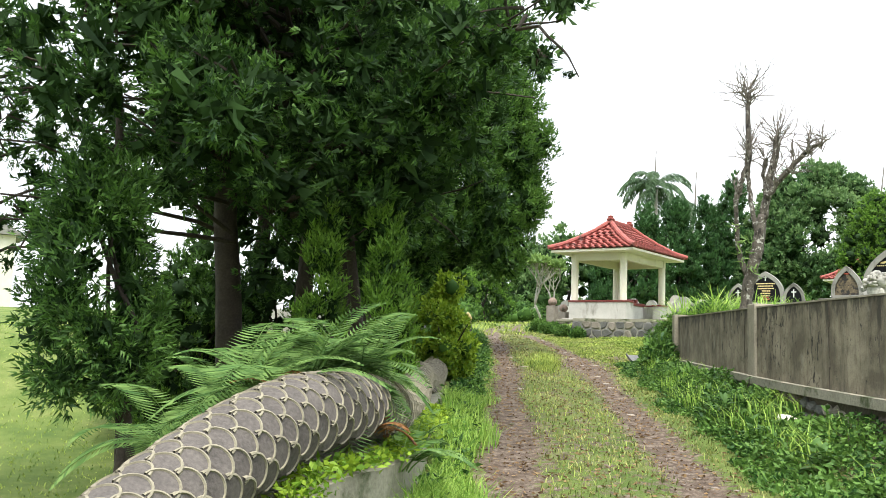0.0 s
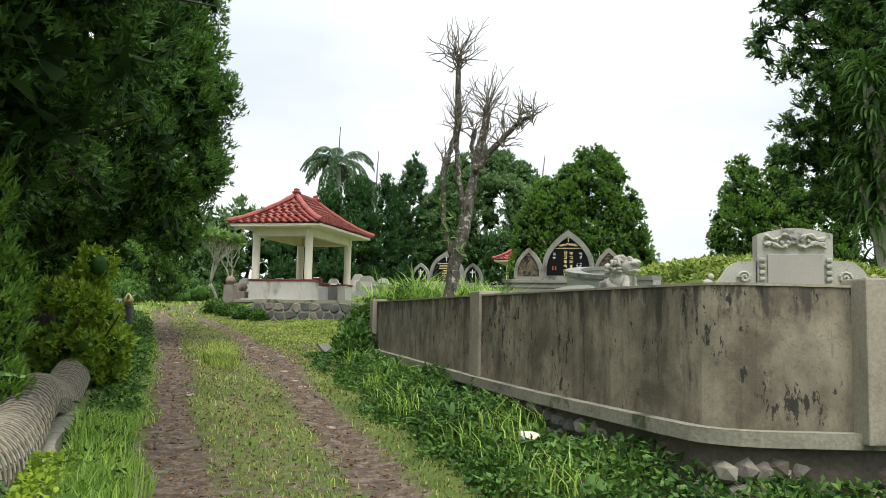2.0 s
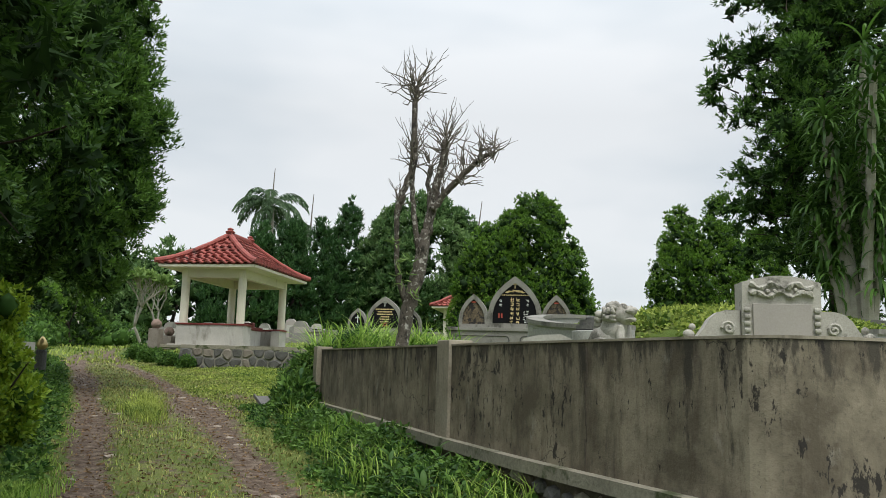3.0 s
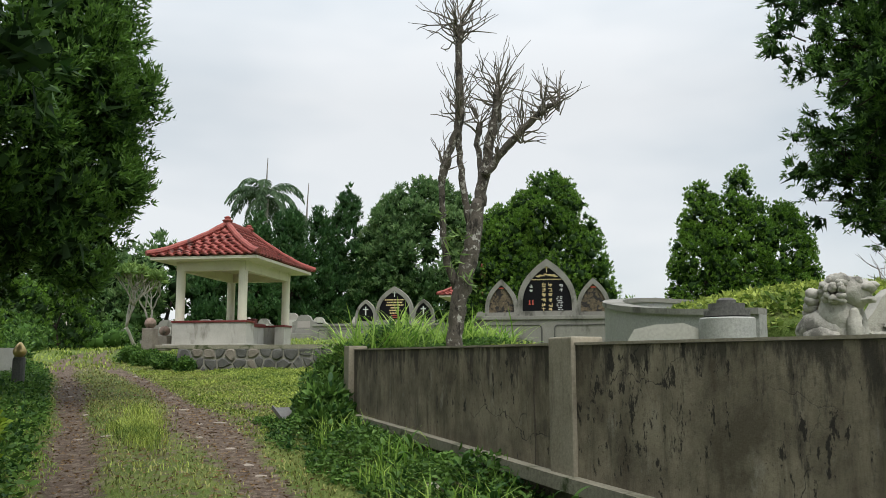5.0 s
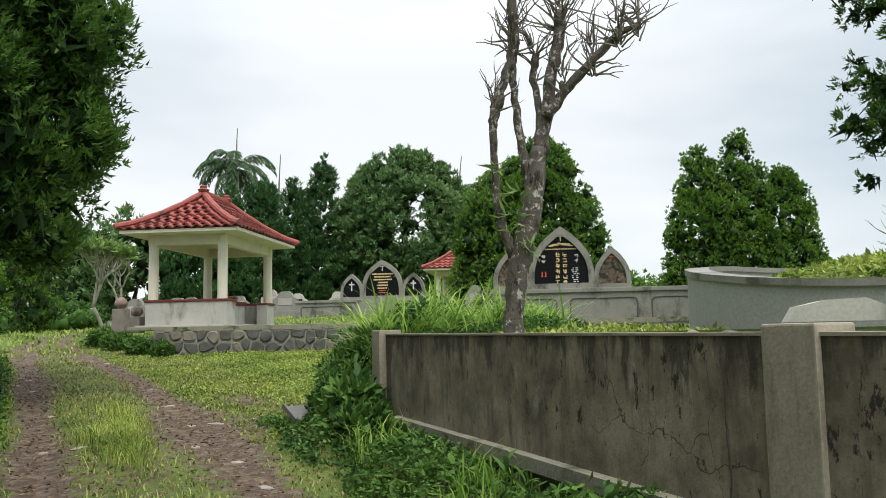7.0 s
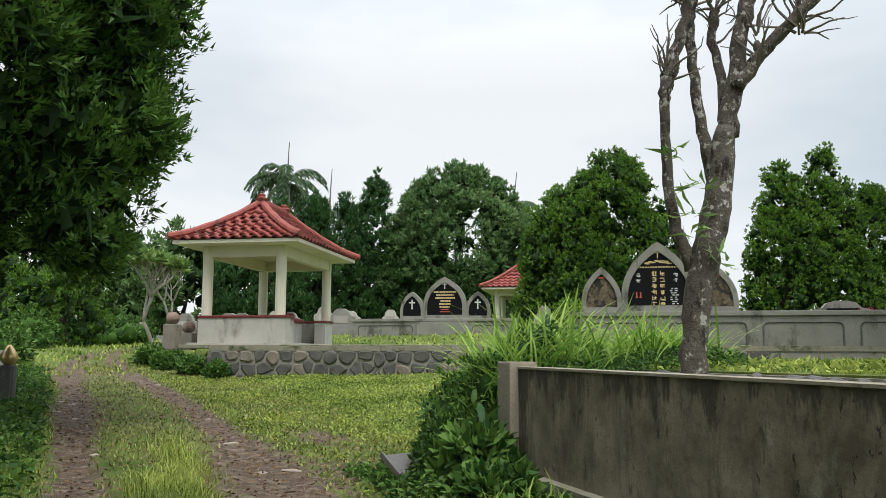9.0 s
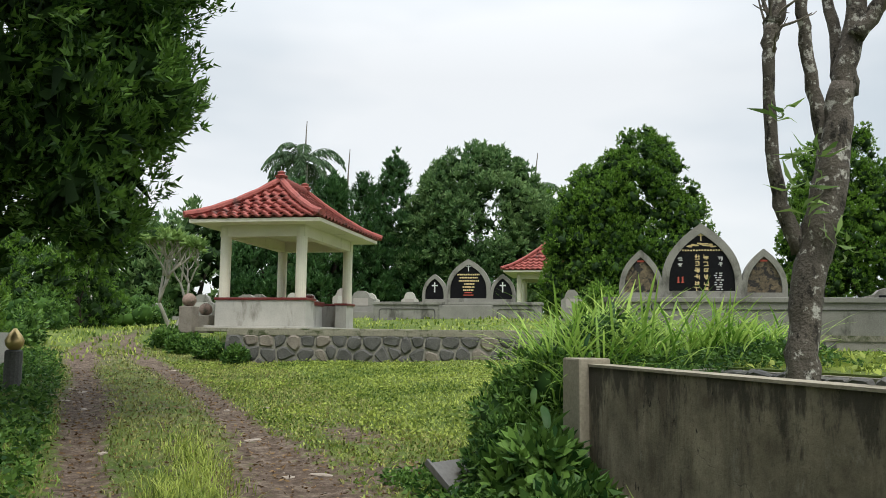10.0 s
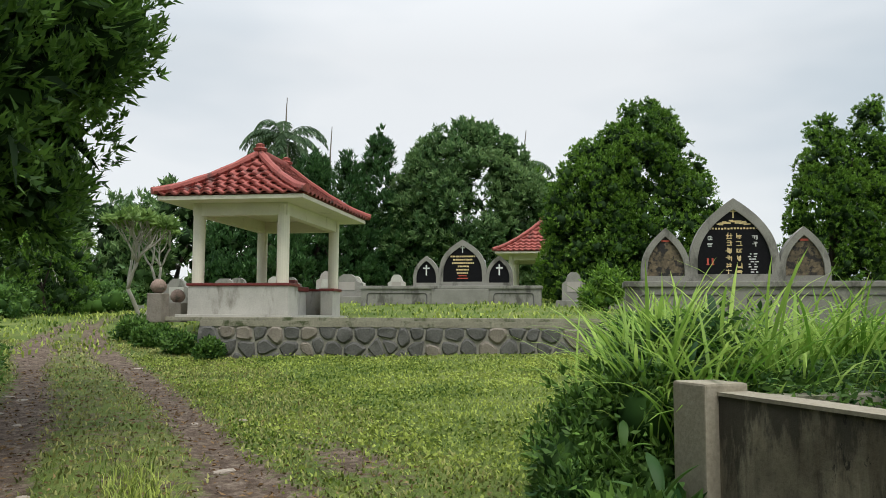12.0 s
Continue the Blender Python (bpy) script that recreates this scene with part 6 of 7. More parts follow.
for (x, y, r, h, m) in ((15.5, 41, 0.9, 1.0, M_LEAF_WEED), (19.6, 46, 0.9, 1.1, M_LEAF_WEED), (17, 44, 0.6, 0.8, M_LEAF_YELLOW), (15.9, 31.5, 0.6, 1.0, M_LEAF_MID), (24, 28, 0.9, 0.8, M_LEAF_YELLOW)):
    bush(on_land(x, y), r, h, "rounded garden shrub among the graves", m, 2600, 0.13, 0.06)
bush((17.8, 22.2, 1.95), 0.9, 1.15, "dark red-leaved garden bush among the graves", M_LEAF_RED, 4000, 0.11, 0.05, "red_bush")
for (x, y, h) in ((27, 44, 2.2), (30, 46, 2.6), (26, 40, 1.8), (33, 45, 2.0), (38, 55, 2.4), (43, 53, 2.2)):
    bush(on_land(x, y), h * 0.8, h, "far leafy shrub beyond the terrace", M_LEAF_MID, 3000, 0.24, 0.12)

# bare small tree near the ragged juniper
bare = thing("bare_tree", (29.5, 26.0, 2.0), "small leafless tree of fine grey twigs", "tree")
bm = bmesh.new()
for k in range(5):
    pts, d = limb(bm, (0, 0, 0), (random.gauss(0, 0.2), random.gauss(0, 0.2), 1), random.uniform(3.5, 5), 0.07, 0.02, 7, 0.08, 0.02, 5)
    for q in pts[2:]:
        for _ in range(4):
            limb(bm, q, (random.gauss(0, 1), random.gauss(0, 1), 0.5), random.uniform(0.5, 1.2), 0.018, 0.005, 4, 0.15, 0.05, 3)
part("branch_wood", bm, M_TWIG, bare)


def fern(at, n, length, label, mat=M_LEAF_FERN, dry=0, aim=None):
    t = thing("fern", at, label, "fern", "ferns")
    P, D, L = [], [], []
    bm = bmesh.new()
    for k in range(max(4, int(n * 0.9))):
        w = random.uniform(0, 6.28) if aim is None else aim + random.gauss(0, 0.9)
        e = random.uniform(0.6, 1.35)
        ln = length * random.uniform(0.9, 1.55)
        p, d = Vector((random.gauss(0, 0.04), random.gauss(0, 0.04), 0)), Vector((math.cos(w) * math.cos(e), math.sin(w) * math.cos(e), math.sin(e)))
        pts = []
        for s in range(30):
            pts.append(p.copy())
            d = (d + Vector((0, 0, -0.066))).normalized()
            p = p + d * ln / 30
            if s > 4:
                side = d.cross(Vector((0, 0, 1))).normalized()
                for h in (0.0,):
                    for sg in (-1, 1):
                        P.append(tuple(p + d * ln / 30 * h))
                        D.append(tuple(side * sg + d * 0.45 + Vector((0, 0, -0.12))))
                        L.append(0.24 * ln * math.sin(math.pi * min(1, (s + h) / 30 * 0.86 + 0.13)) ** 0.8)
        tube(bm, pts, [0.006 - 0.00015 * i for i in range(30)], 3)
    part("stalk", bm, mat, t)
    mesh_part("foliage", leaf_mesh("leaflets", np.array(P), np.array(D), np.array(L), 0.02, mat, curl=0.04, face=np.array([0.0, 0.0, 2.0])), t)


for (x, y, z, n, ln) in ((-1.15, 4.9, 1.0, 13, 0.58), (-0.9, 4.7, 1.12, 9, 0.5), (-0.72, 5.1, 1.2, 13, 0.55), (-0.5, 5.4, 1.2, 15, 0.58), (-0.6, 5.9, 1.1, 14, 0.5), (-0.65, 6.6, 1.0, 11, 0.4), (-1.4, 5.6, 0.9, 12, 0.65), (-0.75, 5.8, 1.2, 12, 0.6), (-0.22, 5.1, 0.72, 8, 0.36), (-0.15, 5.6, 0.75, 7, 0.28), (-0.9, 7.2, 1.0, 9, 0.5), (-1.9, 6.2, 0.6, 11, 0.75), (-0.6, 5.5, 1.12, 14, 0.55), (-0.75, 6.1, 1.1, 14, 0.55), (-1.0, 5.3, 1.0, 14, 0.7)):
    fern((x, y, z), n, ln, "arching green fern growing over the dragon wall")
fern((-0.85, 4.75, 1.1), 6, 0.26, "dried brown fern fronds on the dragon wall", M_FERN_DRY)
fern((-0.35, 5.0, 0.95), 6, 0.24, "dried brown fern fronds on the dragon wall", M_FERN_DRY)


# ---------------- ground cover ----------------
def blades(name, x, y, z, h, w, mat, label, lean=0.35, bend=0.5):
    """Grass: each blade a narrow bent strip of two faces."""
    k = len(x)
    base = np.stack([x, y, z], 1)
    ang = RNG.uniform(0, 2 * math.pi, k)
    d = np.stack([np.cos(ang), np.sin(ang), np.zeros(k)], 1)
    s = np.stack([-np.sin(ang), np.cos(ang), np.zeros(k)], 1)
    h, w = np.broadcast_to(h, (k,))[:, None], np.broadcast_to(w, (k,))[:, None] * 0.5
    ln = lean * RNG.random((k, 1))
    mid = base + d * h * ln * 0.4 + np.array([0, 0, 1]) * h * 0.6
    tip = base + d * h * (ln + bend * RNG.random((k, 1)) * 0.6) + np.array([0, 0, 1]) * h * RNG.uniform(0.75, 1.0, (k, 1))
    v = np.stack([base - s * w, base + s * w, mid + s * w * 0.8, mid - s * w * 0.8, tip], 1).reshape(-1, 3)
    o = np.arange(k)[:, None] * 5
    me = np_mesh(name, v, o + np.array([0, 1, 2, 3]), o + np.array([3, 2, 4]), mats=[mat])
    return tagged(mesh_part(name, me), label, "grass", kind="stuff")


def scatter(n, x0, x1, y0, y1, power=1.0):
    return RNG.uniform(x0, x1, n), y0 + (y1 - y0) * RNG.random(n) ** power


def noise2(x, y, s):
    return 0.5 + 0.25 * (np.sin(x * s + 1.3 * np.sin(y * s * 0.7)) + np.sin(y * s * 1.2 + 1.7 * np.sin(x * s * 0.6 + 2)))


# track and lawn, short
x, y = scatter(95000, -0.8, 5.0, 1.5, 32, 1.35)
keep = (RNG.random(len(x)) > soil(x, y) * 1.25) & (x > dragon_x(y) + 0.34) & ((x < wall_x(y) - 0.05) | (y > 16.5) & (x < 5 + (y - 17) * 0.3))
x, y = x[keep], y[keep]
blades("grass_short", x, y, land(x, y) - 0.01, RNG.uniform(0.025, 0.065, len(x)), 0.008 + 0.0006 * y, M_GRASS_DRY, "short yellow-green grass on and beside the track", 0.8, 0.8)
x, y = scatter(90000, 3.0, 14, 16.2, 31)
keep = (RNG.random(len(x)) > soil(x, y) * 1.2) & ((x - 4.35) * -UY + (y - 27.75) * UX < -0.1) & ~((x > 4.7) & (y < 17.2 + (x - 5.2) * 1.3))
x, y = x[keep], y[keep]
blades("lawn_grass", x, y, land(x, y) - 0.01, RNG.uniform(0.02, 0.06, len(x)), 0.022, M_GRASS, "mown lawn grass before the platform", 0.9, 0.8)
# tall verge by the dragon wall
x, y = scatter(100000, -1.1, 1.3, 2.5, 22, 1.4)
keep = (x > dragon_x(y) + 0.34) & (x < rut_left(y) - 0.2 - 0.12 * np.sin(y * 2)) & (RNG.random(len(x)) < 0.25 + 0.75 * ss(rut_left(y) - x, 0.2, 0.6))
x, y = x[keep], y[keep]
blades("verge_grass", x, y, land(x, y) - 0.02, RNG.uniform(0.12, 0.34, len(x)) * (0.45 + 0.75 * noise2(x, y, 2.1)) * (1 - 0.72 * ss(y, 9, 13)), 0.011, M_GRASS_TALL, "lush tall verge grass along the dragon wall", 0.6, 0.7)
# strip between the ruts
x, y = scatter(18000, 0.4, 3.4, 3, 28, 1.3)
keep = (RNG.random(len(x)) > soil(x, y) * 1.6) & (noise2(x, y, 1.7) > 0.5) & (x > rut_left(y)) & (x < rut_right(y) + 0.5)
x, y = x[keep], y[keep]
blades("track_tufts", x, y, land(x, y) - 0.01, RNG.uniform(0.03, 0.10, len(x)), 0.009, M_GRASS, "grass tufts between the wheel ruts", 0.9, 0.9)
x = np.concatenate([2.05 + RNG.normal(0, 0.14, 1300), 2.35 + RNG.normal(0, 0.11, 600)])
y = np.concatenate([16.8 + RNG.normal(0, 0.6, 1300), 18.6 + RNG.normal(0, 0.7, 600)])
blades("track_clump", x, y, land(x, y) - 0.01, RNG.uniform(0.08, 0.2, len(x)), 0.009, M_GRASS, "long grass clump on the edge of the rut", 1.2, 1.0)
# terrace grass
x, y = scatter(36000, 4.2, 17, 7, 25)
inside = (x > np.interp(y, [8, 9.4, 11.4, 14.6, 16.7], [6, 5.0, 5.1, 5.6, 5.8])) & ((x - 6.5) * 4.1 - (y - 18.0) * 3.0 > -0.6) & (np.hypot(x - RC[0], y - RC[1]) > RR + 0.1) & ~((x < 6.8) & (y < 13.2))
x, y = x[inside], y[inside]
terrace_x, terrace_y = x, y
blades("terrace_grass", x, y, np.full(len(x), 2.04), RNG.uniform(0.02, 0.065, len(x)), 0.014, M_GRASS, "grass on the raised terrace", 0.8, 0.8)
w, r = RNG.uniform(0, 6.283, 15000), 2.42 * np.sqrt(RNG.random(15000))
x, y = RC[0] + 0.1 + r * np.cos(w), RC[1] + r * np.sin(w)
mound_z = 2.12 + 0.66 * np.sqrt(np.clip(1 - (r / 2.45) ** 2, 0, 1))
x, y = scatter(16000, -4, 26, 29, 60)
v = (x - 4.35) * -UY + (y - 27.75) * UX
u = (x - 4.35) * UX + (y - 27.75) * UY
keep = (RNG.random(len(x)) > soil(x, y) * 1.2) & (v > 0.5) | (u < -0.1)
keep &= ~((u > 0) & (v < 4) & (RNG.random(len(x)) < 0.7))
keep &= ~((np.abs((x - PC[0]) * UX + (y - PC[1]) * UY) < 1.4) & (np.abs(-(x - PC[0]) * UY + (y - PC[1]) * UX) < 2.3))
x, y, u, v = x[keep], y[keep], u[keep], v[keep]
z = np.where((u > 0) & (u < 13.3) & (v > 0) & (v < 11.9), np.maximum(2.34, land(x, y)), land(x, y))
blades("far_grass", x, y, z - 0.01, RNG.uniform(0.05, 0.16, len(x)) * np.where((u > 0) & (v < 5), 0.3, 1), 0.05, M_GRASS, "rough grass among the far graves", 0.9, 0.8)
# lower lawn seen past the dragon
x, y = scatter(14000, -14, -2, 3, 26)
keep = x < dragon_x(y) - 0.8
x, y = x[keep], y[keep]
blades("lower_lawn", x, y, land(x, y) - 0.01, RNG.uniform(0.03, 0.08, len(x)), 0.022, M_GRASS, "lower lawn below the dragon wall", 0.9, 0.8)


def weeds(name, x, y, z, height, leaves, length, width, mat, label):
    """Low leafy weeds: short stems with broad leaves, joined."""
    k = len(x)
    rep = np.repeat(np.arange(k), leaves)
    q = len(rep)
    hh = height[rep] * RNG.uniform(0.25, 1.0, q)
    p = np.stack([x[rep] + RNG.normal(0, 0.04, q), y[rep] + RNG.normal(0, 0.04, q), z[rep] + hh], 1)
    d = np.stack([RNG.normal(size=q), RNG.normal(size=q), RNG.normal(0.25, 0.45, q)], 1)
    me = leaf_mesh(name, p, d, length * RNG.uniform(0.5, 1.3, q), width * RNG.uniform(0.6, 1.2, q), mat)
    return tagged(mesh_part(name, me), label, "weeds", kind="stuff")


k = slice(0, 4200)
weeds("terrace_weeds", terrace_x[k], terrace_y[k], np.full(len(terrace_x[k]), 2.035), 0.02 + 0.07 * noise2(terrace_x[k], terrace_y[k], 1.8), 6, 0.08, 0.04, M_GRASS, "low leafy weeds on the raised terrace")
k = slice(0, 3800)
weeds("mound_weeds", RC[0] + 0.1 + r[k] * np.cos(w[k]), RC[1] + r[k] * np.sin(w[k]), mound_z[k] - 0.02, np.full(3800, 0.05), 7, 0.085, 0.045, M_GRASS, "short leafy weeds covering the burial mound")
x, y = scatter(7400, 2.2, 4.6, 2.0, 17.5)
keep = (x > rut_right(y) + 0.4 + 0.25 * noise2(x, y, 2.2)) & (x < np.where(y < 6.3, 9, wall_x(y) + 0.05))
x, y = x[keep], y[keep]
weeds("verge_weeds", x, y, land(x, y), 0.02 + (0.02 + 0.27 * noise2(x, y, 2.3) ** 1.6) * ss(x, rut_right(y) + 0.35, rut_right(y) + 1.1), 12, 0.068, 0.03, M_LEAF_WEED, "leafy ground weeds at the foot of the boundary wall")
x, y = scatter(2200, 2.6, 8, 2.0, 6.0)
keep = (x > rut_right(y) + 0.7) & (np.hypot((x - 4.5) / 3.2, (y - 5.0) / 2.8) < 0.65 + 0.4 * noise2(x, y, 1.9))
x, y = x[keep], y[keep]
weeds("corner_weeds", x, y, land(x, y), 0.06 + 0.2 * noise2(x, y, 1.6), 11, 0.07, 0.032, M_LEAF_WEED, "leafy ground weeds round the wall's corner")
x, y = scatter(5200, -1.6, 1.6, 3, 30)
keep = (x > dragon_x(y) + 0.34) & (x < rut_left(y) - 0.35)
x, y = x[keep], y[keep]
weeds("wall_weeds", x, y, land(x, y), 0.05 + 0.14 * RNG.random(len(x)), 8, 0.085, 0.04, M_LEAF_WEED, "small weeds among the verge grass")
y = RNG.uniform(3.4, 8, 240)
x = dragon_x(y) + 0.27 + RNG.normal(0, 0.05, 240)
weeds("wall_top_weeds", x, y, np.interp(y, [3.4, 4.2, 8], [0.55, 0.78, 0.8]), np.full(240, 0.1), 9, 0.05, 0.026, M_LEAF_YELLOW, "small yellow-green weeds rooted in the dragon wall")
# long grass along the wall foot
x, y = scatter(3800, 3.0, 4.3, 6, 16)
keep = (np.abs(x - wall_x(y) + 0.4) < 0.38) & (noise2(x, y, 2.9) > 0.45)
x, y = x[keep], y[keep]
blades("wall_grass", x, y, land(x, y) - 0.02, RNG.uniform(0.15, 0.4, len(x)), 0.014, M_GRASS_TALL, "long grass at the wall's foot", 0.7, 1.0)
# overgrown mound of weeds round the end post
bush((4.78, 16.6, 1.15), 0.62, 0.8, "rank green weeds swallowing the end of the wall", M_LEAF_WEED, 17000, 0.062, 0.026, "weed_thicket", 60)
bush((4.3, 16.35, 1.1), 0.36, 0.4, "rank green weeds spreading from the end of the wall", M_LEAF_WEED, 9000, 0.062, 0.026, "weed_thicket", 30)
bush((5.6, 17.1, 1.55), 0.6, 0.55, "rank green weeds along the terrace edge", M_LEAF_WEED, 10000, 0.065, 0.028, "weed_thicket", 40)
x, y = 5.0 + 4.2 * RNG.random(1500), RNG.normal(0, 0.3, 1500)
y = 16.7 + (x - 5.0) * 1.2 + y
weeds("edge_weeds", x, y, np.full(len(x), 2.0), 0.12 + 0.38 * noise2(x, y, 2.3), 10, 0.08, 0.034, M_LEAF_WEED, "leafy weeds along the terrace edge")
t = RNG.random(1500)
wx, wy = 4.7 + 2.7 * t + RNG.normal(0, 0.2, 1500), 16.35 + 0.5 * t + RNG.normal(0, 0.28, 1500)
t2 = RNG.random(900) ** 1.3
wx, wy, t = np.concatenate([wx, 4.9 + 3.4 * t2 + RNG.normal(0, 0.2, 900)]), np.concatenate([wy, 16.6 + 3.8 * t2 + RNG.normal(0, 0.25, 900)]), np.concatenate([t, t2])
keep = ((wy > 16.0) | (wx > 5.2)) & (noise2(wx, wy, 3.1) > 0.42)
wx, wy, t = wx[keep], wy[keep], t[keep]
me = lance_mesh("corner_reeds", np.stack([wx, wy, np.where(wx > 5.2, 1.95, 1.7)], 1), RNG.uniform(0, 6.28, len(wx)), RNG.uniform(1.0, 1.5, len(wx)), RNG.uniform(0.4, 1.15, len(wx)) * (1 - 0.3 * t), RNG.uniform(0.014, 0.026, len(wx)), M_GRASS_TALL, 1.3, 6)
tagged(mesh_part("corner_reeds", me), "tall arching reed grass at the end of the wall", "grass", kind="stuff")


def broadleaf(at, n, length, width, label, tall=0.3):
    """A leafy weed: one upright stalk with long pointed leaves standing out all the way up."""
    w = thing("broadleaf_weed", at, label, "weed", "broad-leaved weeds")
    bm = bmesh.new()
    limb(bm, (0, 0, -0.05), (0, 0, 1), tall + 0.05, 0.008, 0.004, 4, 0.08, 0, 5)
    part("stalk", bm, M_LEAF_WEED, w)
    u = (np.arange(n) + 0.5) / n
    p = np.stack([np.zeros(n), np.zeros(n), tall * u], 1)
    mesh_part("foliage", lance_mesh("leaves", p, np.arange(n) * 2.4 + RNG.normal(0, 0.3, n), 0.25 + 0.9 * u + RNG.normal(0, 0.15, n), length * (1.1 - 0.55 * u), width * (1.05 - 0.45 * u), M_LEAF_WEED, 1.1), w)


x, y = RNG.uniform(4.6, 7.6, 1500), 16.3 + RNG.normal(0, 0.36, 1500)
weeds("mat_weeds", x, y, np.where(x > 5.0, 1.94, 1.8), 0.06 + 0.26 * noise2(x, y, 3.3), 11, 0.06, 0.026, M_LEAF_WEED, "creeping leafy weeds hanging over the kerb")
for (x, y, z, n, ln, wd, tall) in ((4.12, 15.72, 1.18, 12, 0.42, 0.1, 0.5), (4.0, 15.95, 1.12, 10, 0.36, 0.09, 0.35), (4.25, 15.5, 1.2, 9, 0.24, 0.09, 0.25), (3.88, 15.5, 1.1, 9, 0.22, 0.08, 0.2), (4.3, 16.2, 1.2, 12, 0.32, 0.08, 0.6), (5.3, 16.6, 1.95, 12, 0.3, 0.08, 0.5), (4.75, 16.2, 1.75, 12, 0.26, 0.06, 0.45)):
    broadleaf((x, y, z), n, ln, wd, "tall weed with long pointed green leaves by the wall's end", tall)
random.seed(77)
for k in range(46):
    y = random.uniform(6.6, 15.2)
    x = float(wall_x(y)) - random.uniform(0.16, 0.7)
    broadleaf(on_land(x, y), random.randint(6, 10), random.uniform(0.12, 0.24), random.uniform(0.05, 0.085), "broad-leaved green weed at the foot of the wall", random.uniform(0.12, 0.36))
bush((4.1, 15.8, 1.08), 0.3, 0.38, "broad-leaved green weeds at the foot of the post", M_LEAF_WEED, 2600, 0.11, 0.06, "weed_thicket", 20)
bush((3.9, 15.1, 1.05), 0.22, 0.22, "broad-leaved green weeds at the foot of the wall", M_LEAF_WEED, 1400, 0.10, 0.055, "weed_thicket", 14)

x, y = scatter(5200, 3.2, 11, 16.5, 29)
keep = (RNG.random(len(x)) > soil(x, y) * 1.4) & ((x - 4.35) * -UY + (y - 27.75) * UX < -0.1) & ~((x > 4.7) & (y < 17.6 + (x - 5.2) * 1.3)) & (noise2(x, y, 1.4) > 0.4)
x, y = x[keep], y[keep]
weeds("lawn_clover", x, y, land(x, y), np.full(len(x), 0.05), 7, 0.05, 0.03, M_GRASS, "small clover and creeping weeds in the lawn")
# stones on the track
peb = []
for k in range(4):
    b2 = bmesh.new()
    bmesh.ops.create_icosphere(b2, subdivisions=1, radius=0.5)
    for q in b2.verts:
        q.co *= random.uniform(0.75, 1.15)
    me = bpy.data.meshes.new("pebble")
    b2.to_mesh(me)
    b2.free()
    peb.append(me)
v0 = []
f0 = []
for k in range(2000):
    y = 3 + 27 * random.random() ** 1.3
    x = float(rut_left(y) if random.random() < 0.5 else rut_right(y)) + random.gauss(0, 0.17)
    me = random.choice(peb)
    s = random.uniform(0.01, 0.032) * (1.9 if random.random() < 0.1 else 1)
    m = pose(x, y, float(land(x, y)), 0, 0, random.uniform(0, 360)) @ Matrix.Diagonal((s * 1.5, s, s * 0.55, 1))
    o = len(v0)
    v0 += [tuple(m @ q.co) for q in me.vertices]
    f0 += [[o + i for i in p.vertices] for p in me.polygons]
tagged(mesh_part("track_stones", np_mesh("track_stones", v0, np.array(f0), mats=[M_PEBBLE])), "small stones bedded in the wheel ruts", "stones", kind="stuff")
x, y = scatter(17000, -0.2, 5.0, 3, 27, 1.4)
keep = RNG.random(len(x)) < soil(x, y) + 0.12
x, y = x[keep], y[keep]
me = leaf_mesh("leaf_litter", np.stack([x, y, land(x, y) + 0.012], 1), np.stack([RNG.normal(size=len(x)), RNG.normal(size=len(x)), RNG.normal(0, 0.2, len(x))], 1), RNG.uniform(0.03, 0.075, len(x)), 0.018, M_LITTER)
tagged(mesh_part("leaf_litter", me), "dry brown leaf litter scattered over the track", "leaf litter", kind="stuff")
for k in range(24):
    y = random.uniform(5, 27)
    x = float(rut_left(y) if random.random() < 0.6 else rut_right(y)) + random.gauss(0, 0.2)
    bm = bmesh.new()
    bmesh.ops.create_icosphere(bm, subdivisions=2, radius=0.5)
    for q in bm.verts:
        q.co *= 1 + 0.3 * noise.noise(q.co * 3 + Vector((k, 0, 0)))
    ob = part("flat_stone", bm, M_PALE_STONE)
    ob.matrix_world = pose(x, y, float(land(x, y)), 0, 0, random.uniform(0, 360)) @ Matrix.Diagonal((random.uniform(0.08, 0.26), random.uniform(0.06, 0.14), 0.035, 1))
    tagged(ob, "flat pale stone bedded in the track", "stone", "track stones")

# dumped grey plastic tray
tray = thing("plastic_tray", (3.9, 16.6, 1.24), "discarded grey plastic tray lying tilted in the weeds", "tray", turn=20)
bm = bmesh.new()
box(bm, (0, 0, 0), (0.42, 0.30, 0.02), 0.006, 0, 35)
part("panel", bm, M_PLATE, tray, "dull grey tray base")
for s in (-1, 1):
    bm = bmesh.new()
    box(bm, (s * 0.205, 0, 0.02), (0.025, 0.3, 0.05), 0.006, 0, 35)
    part("rim", bm, M_PLATE, tray)

# scraps of white plastic in the weeds
for (x, y, s) in ((3.42, 8.35, 0.09), (3.5, 11.6, 0.06), (3.35, 6.2, 0.06)):
    bm = bmesh.new()
    bmesh.ops.create_icosphere(bm, subdivisions=2, radius=1.0)
    for q in bm.verts:
        q.co = Vector((q.co.x, q.co.y, q.co.z * 0.5)) * (1 + 0.55 * noise.noise(q.co * 2.3 + Vector((x, y, 0))))
    ob = part("plastic_scrap", bm, M_CREAM)
    ob.matrix_world = pose(x, y, float(land(x, y)) + 0.1, 10, 5, 30) @ Matrix.Scale(s, 4)
    tagged(ob, "crumpled scrap of white plastic among the weeds", "litter", "plastic scraps")

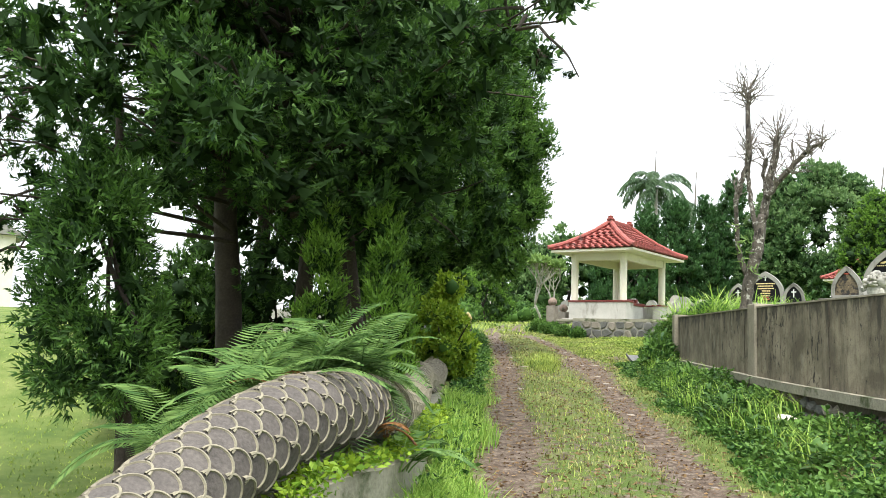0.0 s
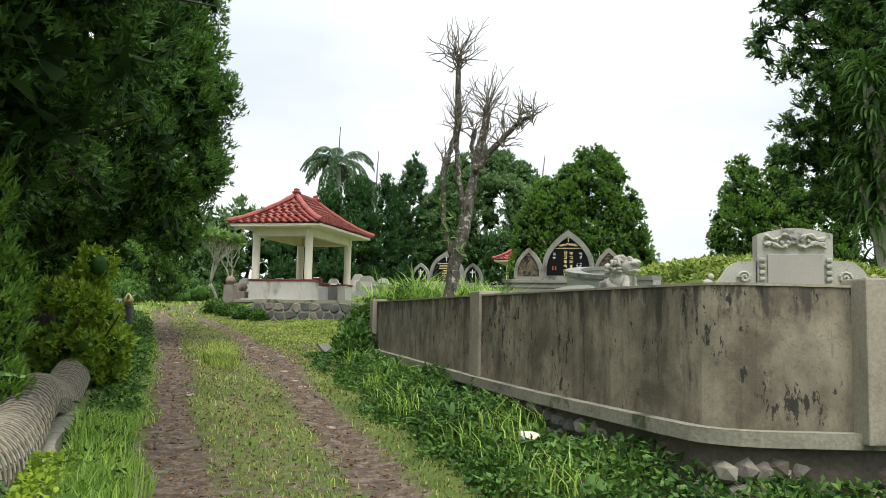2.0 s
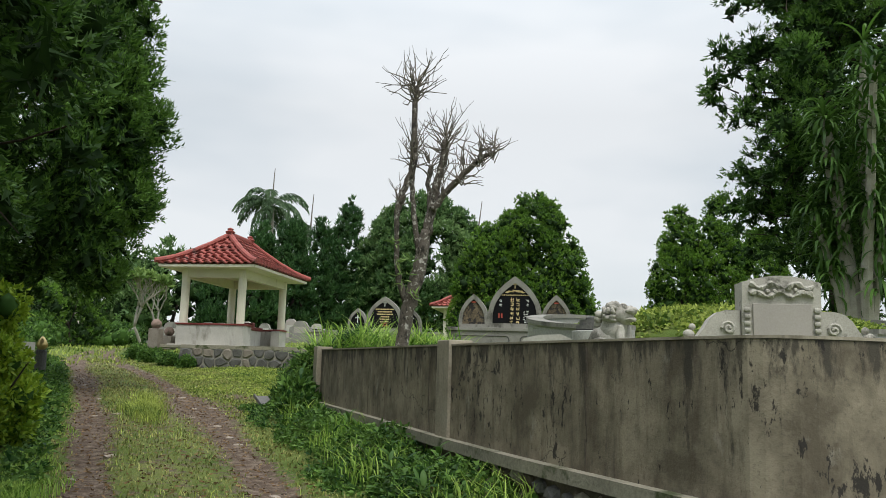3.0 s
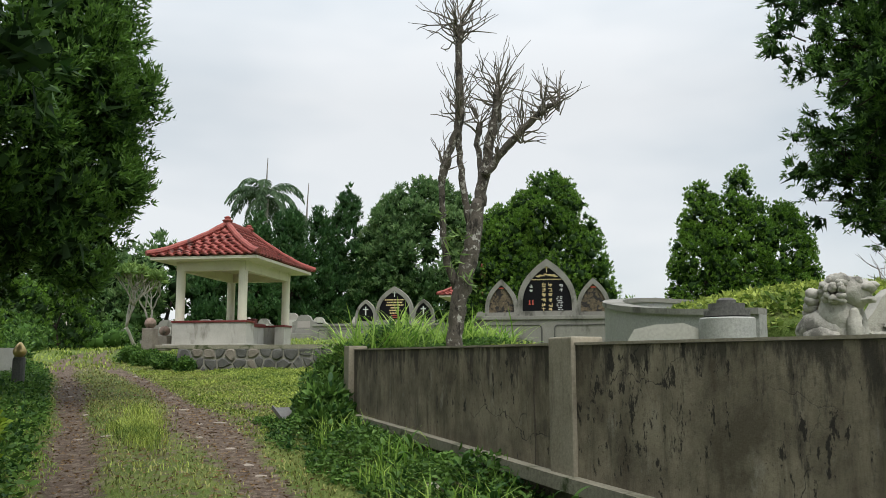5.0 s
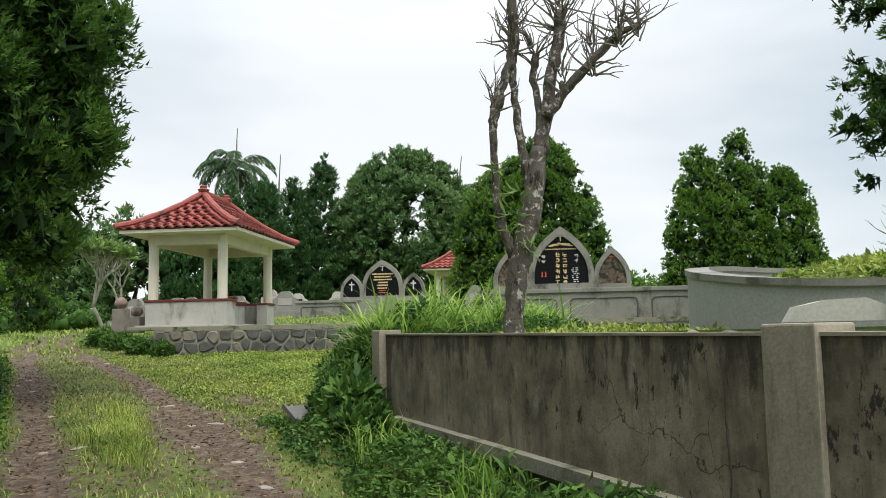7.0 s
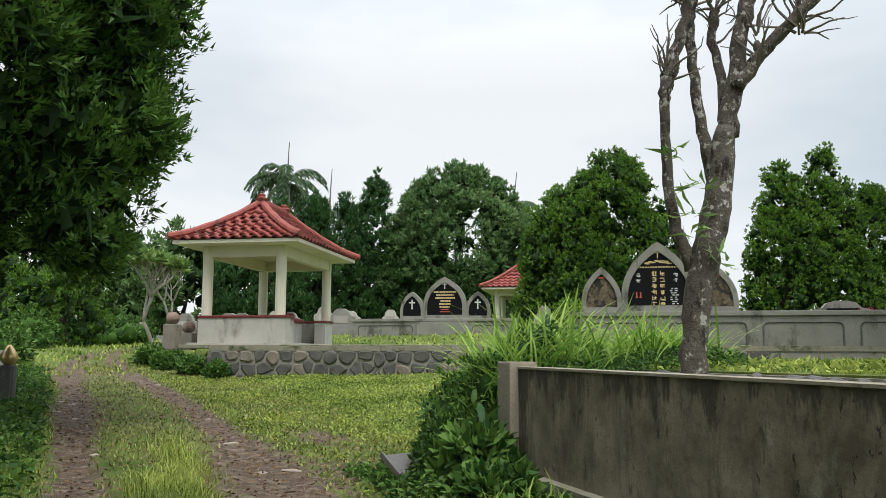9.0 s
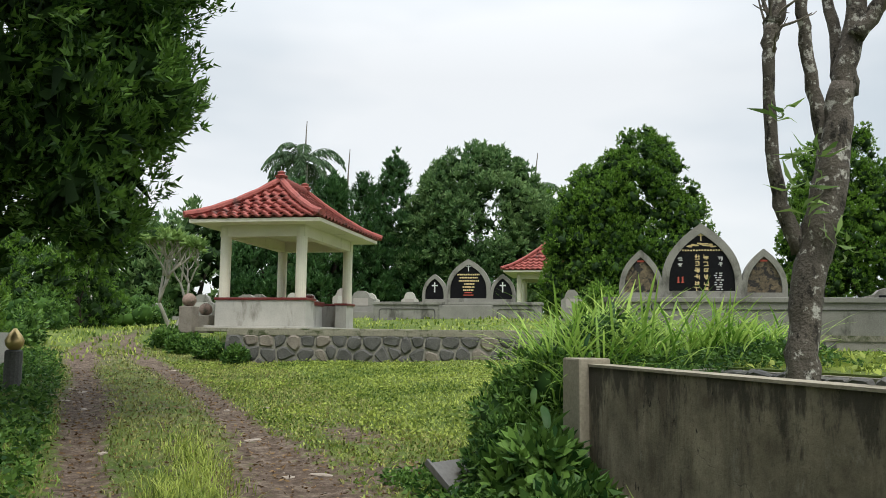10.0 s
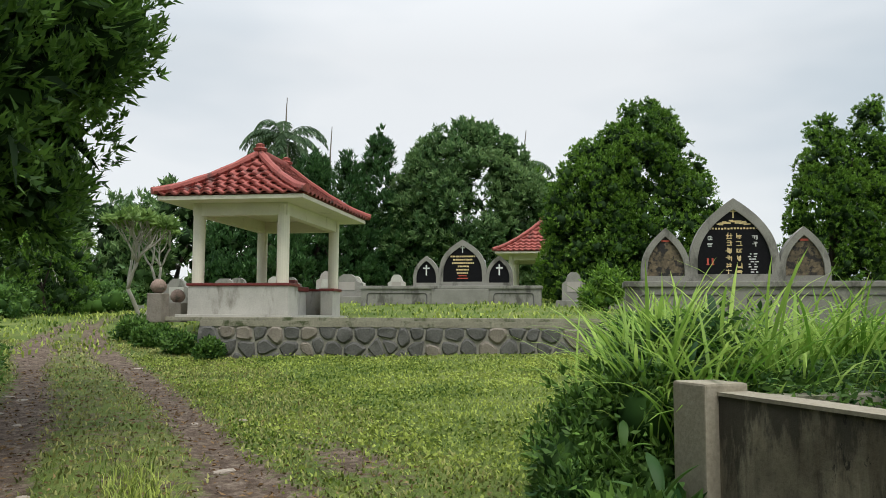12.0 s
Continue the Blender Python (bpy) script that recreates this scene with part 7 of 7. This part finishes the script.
# graves further off
for (x, y, w, h, m, sh) in ((16.6, 34.0, 0.7, 0.9, M_GREY, True), (17.5, 33.0, 0.8, 0.7, M_GREY, True), (11.5, 40, 1.0, 0.8, M_GREY, True), (9.8, 43, 0.8, 0.9, M_WHITEWASH, False), (8.4, 45, 1.2, 0.9, M_GREY, True), (12.8, 46, 0.9, 1.0, M_PANEL, True), (7.0, 47, 1.1, 1.0, M_GREY, False), (15.5, 50, 1.0, 0.9, M_WHITEWASH, True), (10.5, 52, 1.2, 1.0, M_GREY, True), (18.5, 52, 0.9, 1.1, M_WHITEWASH, True), (5.6, 52, 1.0, 0.8, M_GREY, True), (3.4, 50, 1.4, 0.6, M_WHITEWASH, False), (2.0, 55, 1.2, 0.7, M_GREY, True), (0.2, 52, 1.0, 0.8, M_WHITEWASH, True), (17.2, 22.9, 1.2, 0.5, M_GREY, True), (6.4, 38, 1.6, 0.55, M_GREY, False), (13.0, 52, 1.0, 0.9, M_GREY, True), (20.5, 50, 0.8, 1.0, M_WHITEWASH, False), (8.0, 56, 1.2, 0.9, M_GREY, True)):
    headstone(on_land(x, y, 0.15) if x != 17.2 else (17.2, 22.9, 2.9), w, h, 0.22, m, "small grey headstone on a low plinth")

# white gate pier with a gilt knob by the track
pier = thing("knob_post", on_land(0.75, 23.4), "low dark post with a gilt knob beside the track", "post")
bm = bmesh.new()
lathe(bm, [(0.11, 0), (0.11, 0.5), (0.09, 0.52)], 14)
part("shaft", bm, M_STONE, pier)
bm = bmesh.new()
lathe(bm, [(0.06, 0.52), (0.11, 0.58), (0.12, 0.64), (0.08, 0.72), (0.02, 0.8)], 14)
part("knob", bm, M_BRASS, pier, smooth=True)
lw = tagged(new("wall_low"), "low whitewashed boundary wall behind the verge", "wall", kind="structure")
bm = bmesh.new()
ribbon(bm, [(0.6, 27.0), (-0.2, 26.2), (-6, 24.5)], -0.1, 0.1, 0.9, 2.25)
part("wall_face", bm, M_WHITEWASH, lw)

# pale house far down the slope
house = thing("house", (-43, 74, 1.0), "pale rendered house glimpsed beyond the trees", "house", turn=30)
bm = bmesh.new()
box(bm, (0, 0, 4.2), (9, 7, 8.4), 0.05)
part("wall", bm, M_CREAM, house)
bm = bmesh.new()
prism(bm, [(-5.2, 8.4), (5.2, 8.4), (0, 11.2)], -4, 4)
part("roof", bm, M_GREY, house)
for k in (-2.6, 0, 2.6):
    bm = bmesh.new()
    box(bm, (k, -3.52, 4.6), (1.2, 0.1, 1.5), 0.02)
    part("window", bm, M_BLACK, house)

# hills on the horizon, the haze painted into their colour
bm = bmesh.new()
prev = None
for i in range(121):
    w = radians(-30 + 240 * i / 120)
    h = 14 + 10 * noise.noise(Vector((i * 0.13, 0, 0))) + 4 * noise.noise(Vector((i * 0.5, 3, 0)))
    cur = [bm.verts.new((620 * math.cos(w), 620 * math.sin(w), -6)), bm.verts.new((640 * math.cos(w), 640 * math.sin(w), h)), bm.verts.new((700 * math.cos(w), 700 * math.sin(w), -6))]
    if prev:
        bm.faces.new((prev[0], cur[0], cur[1], prev[1]))
        bm.faces.new((prev[1], cur[1], cur[2], prev[2]))
    prev = cur
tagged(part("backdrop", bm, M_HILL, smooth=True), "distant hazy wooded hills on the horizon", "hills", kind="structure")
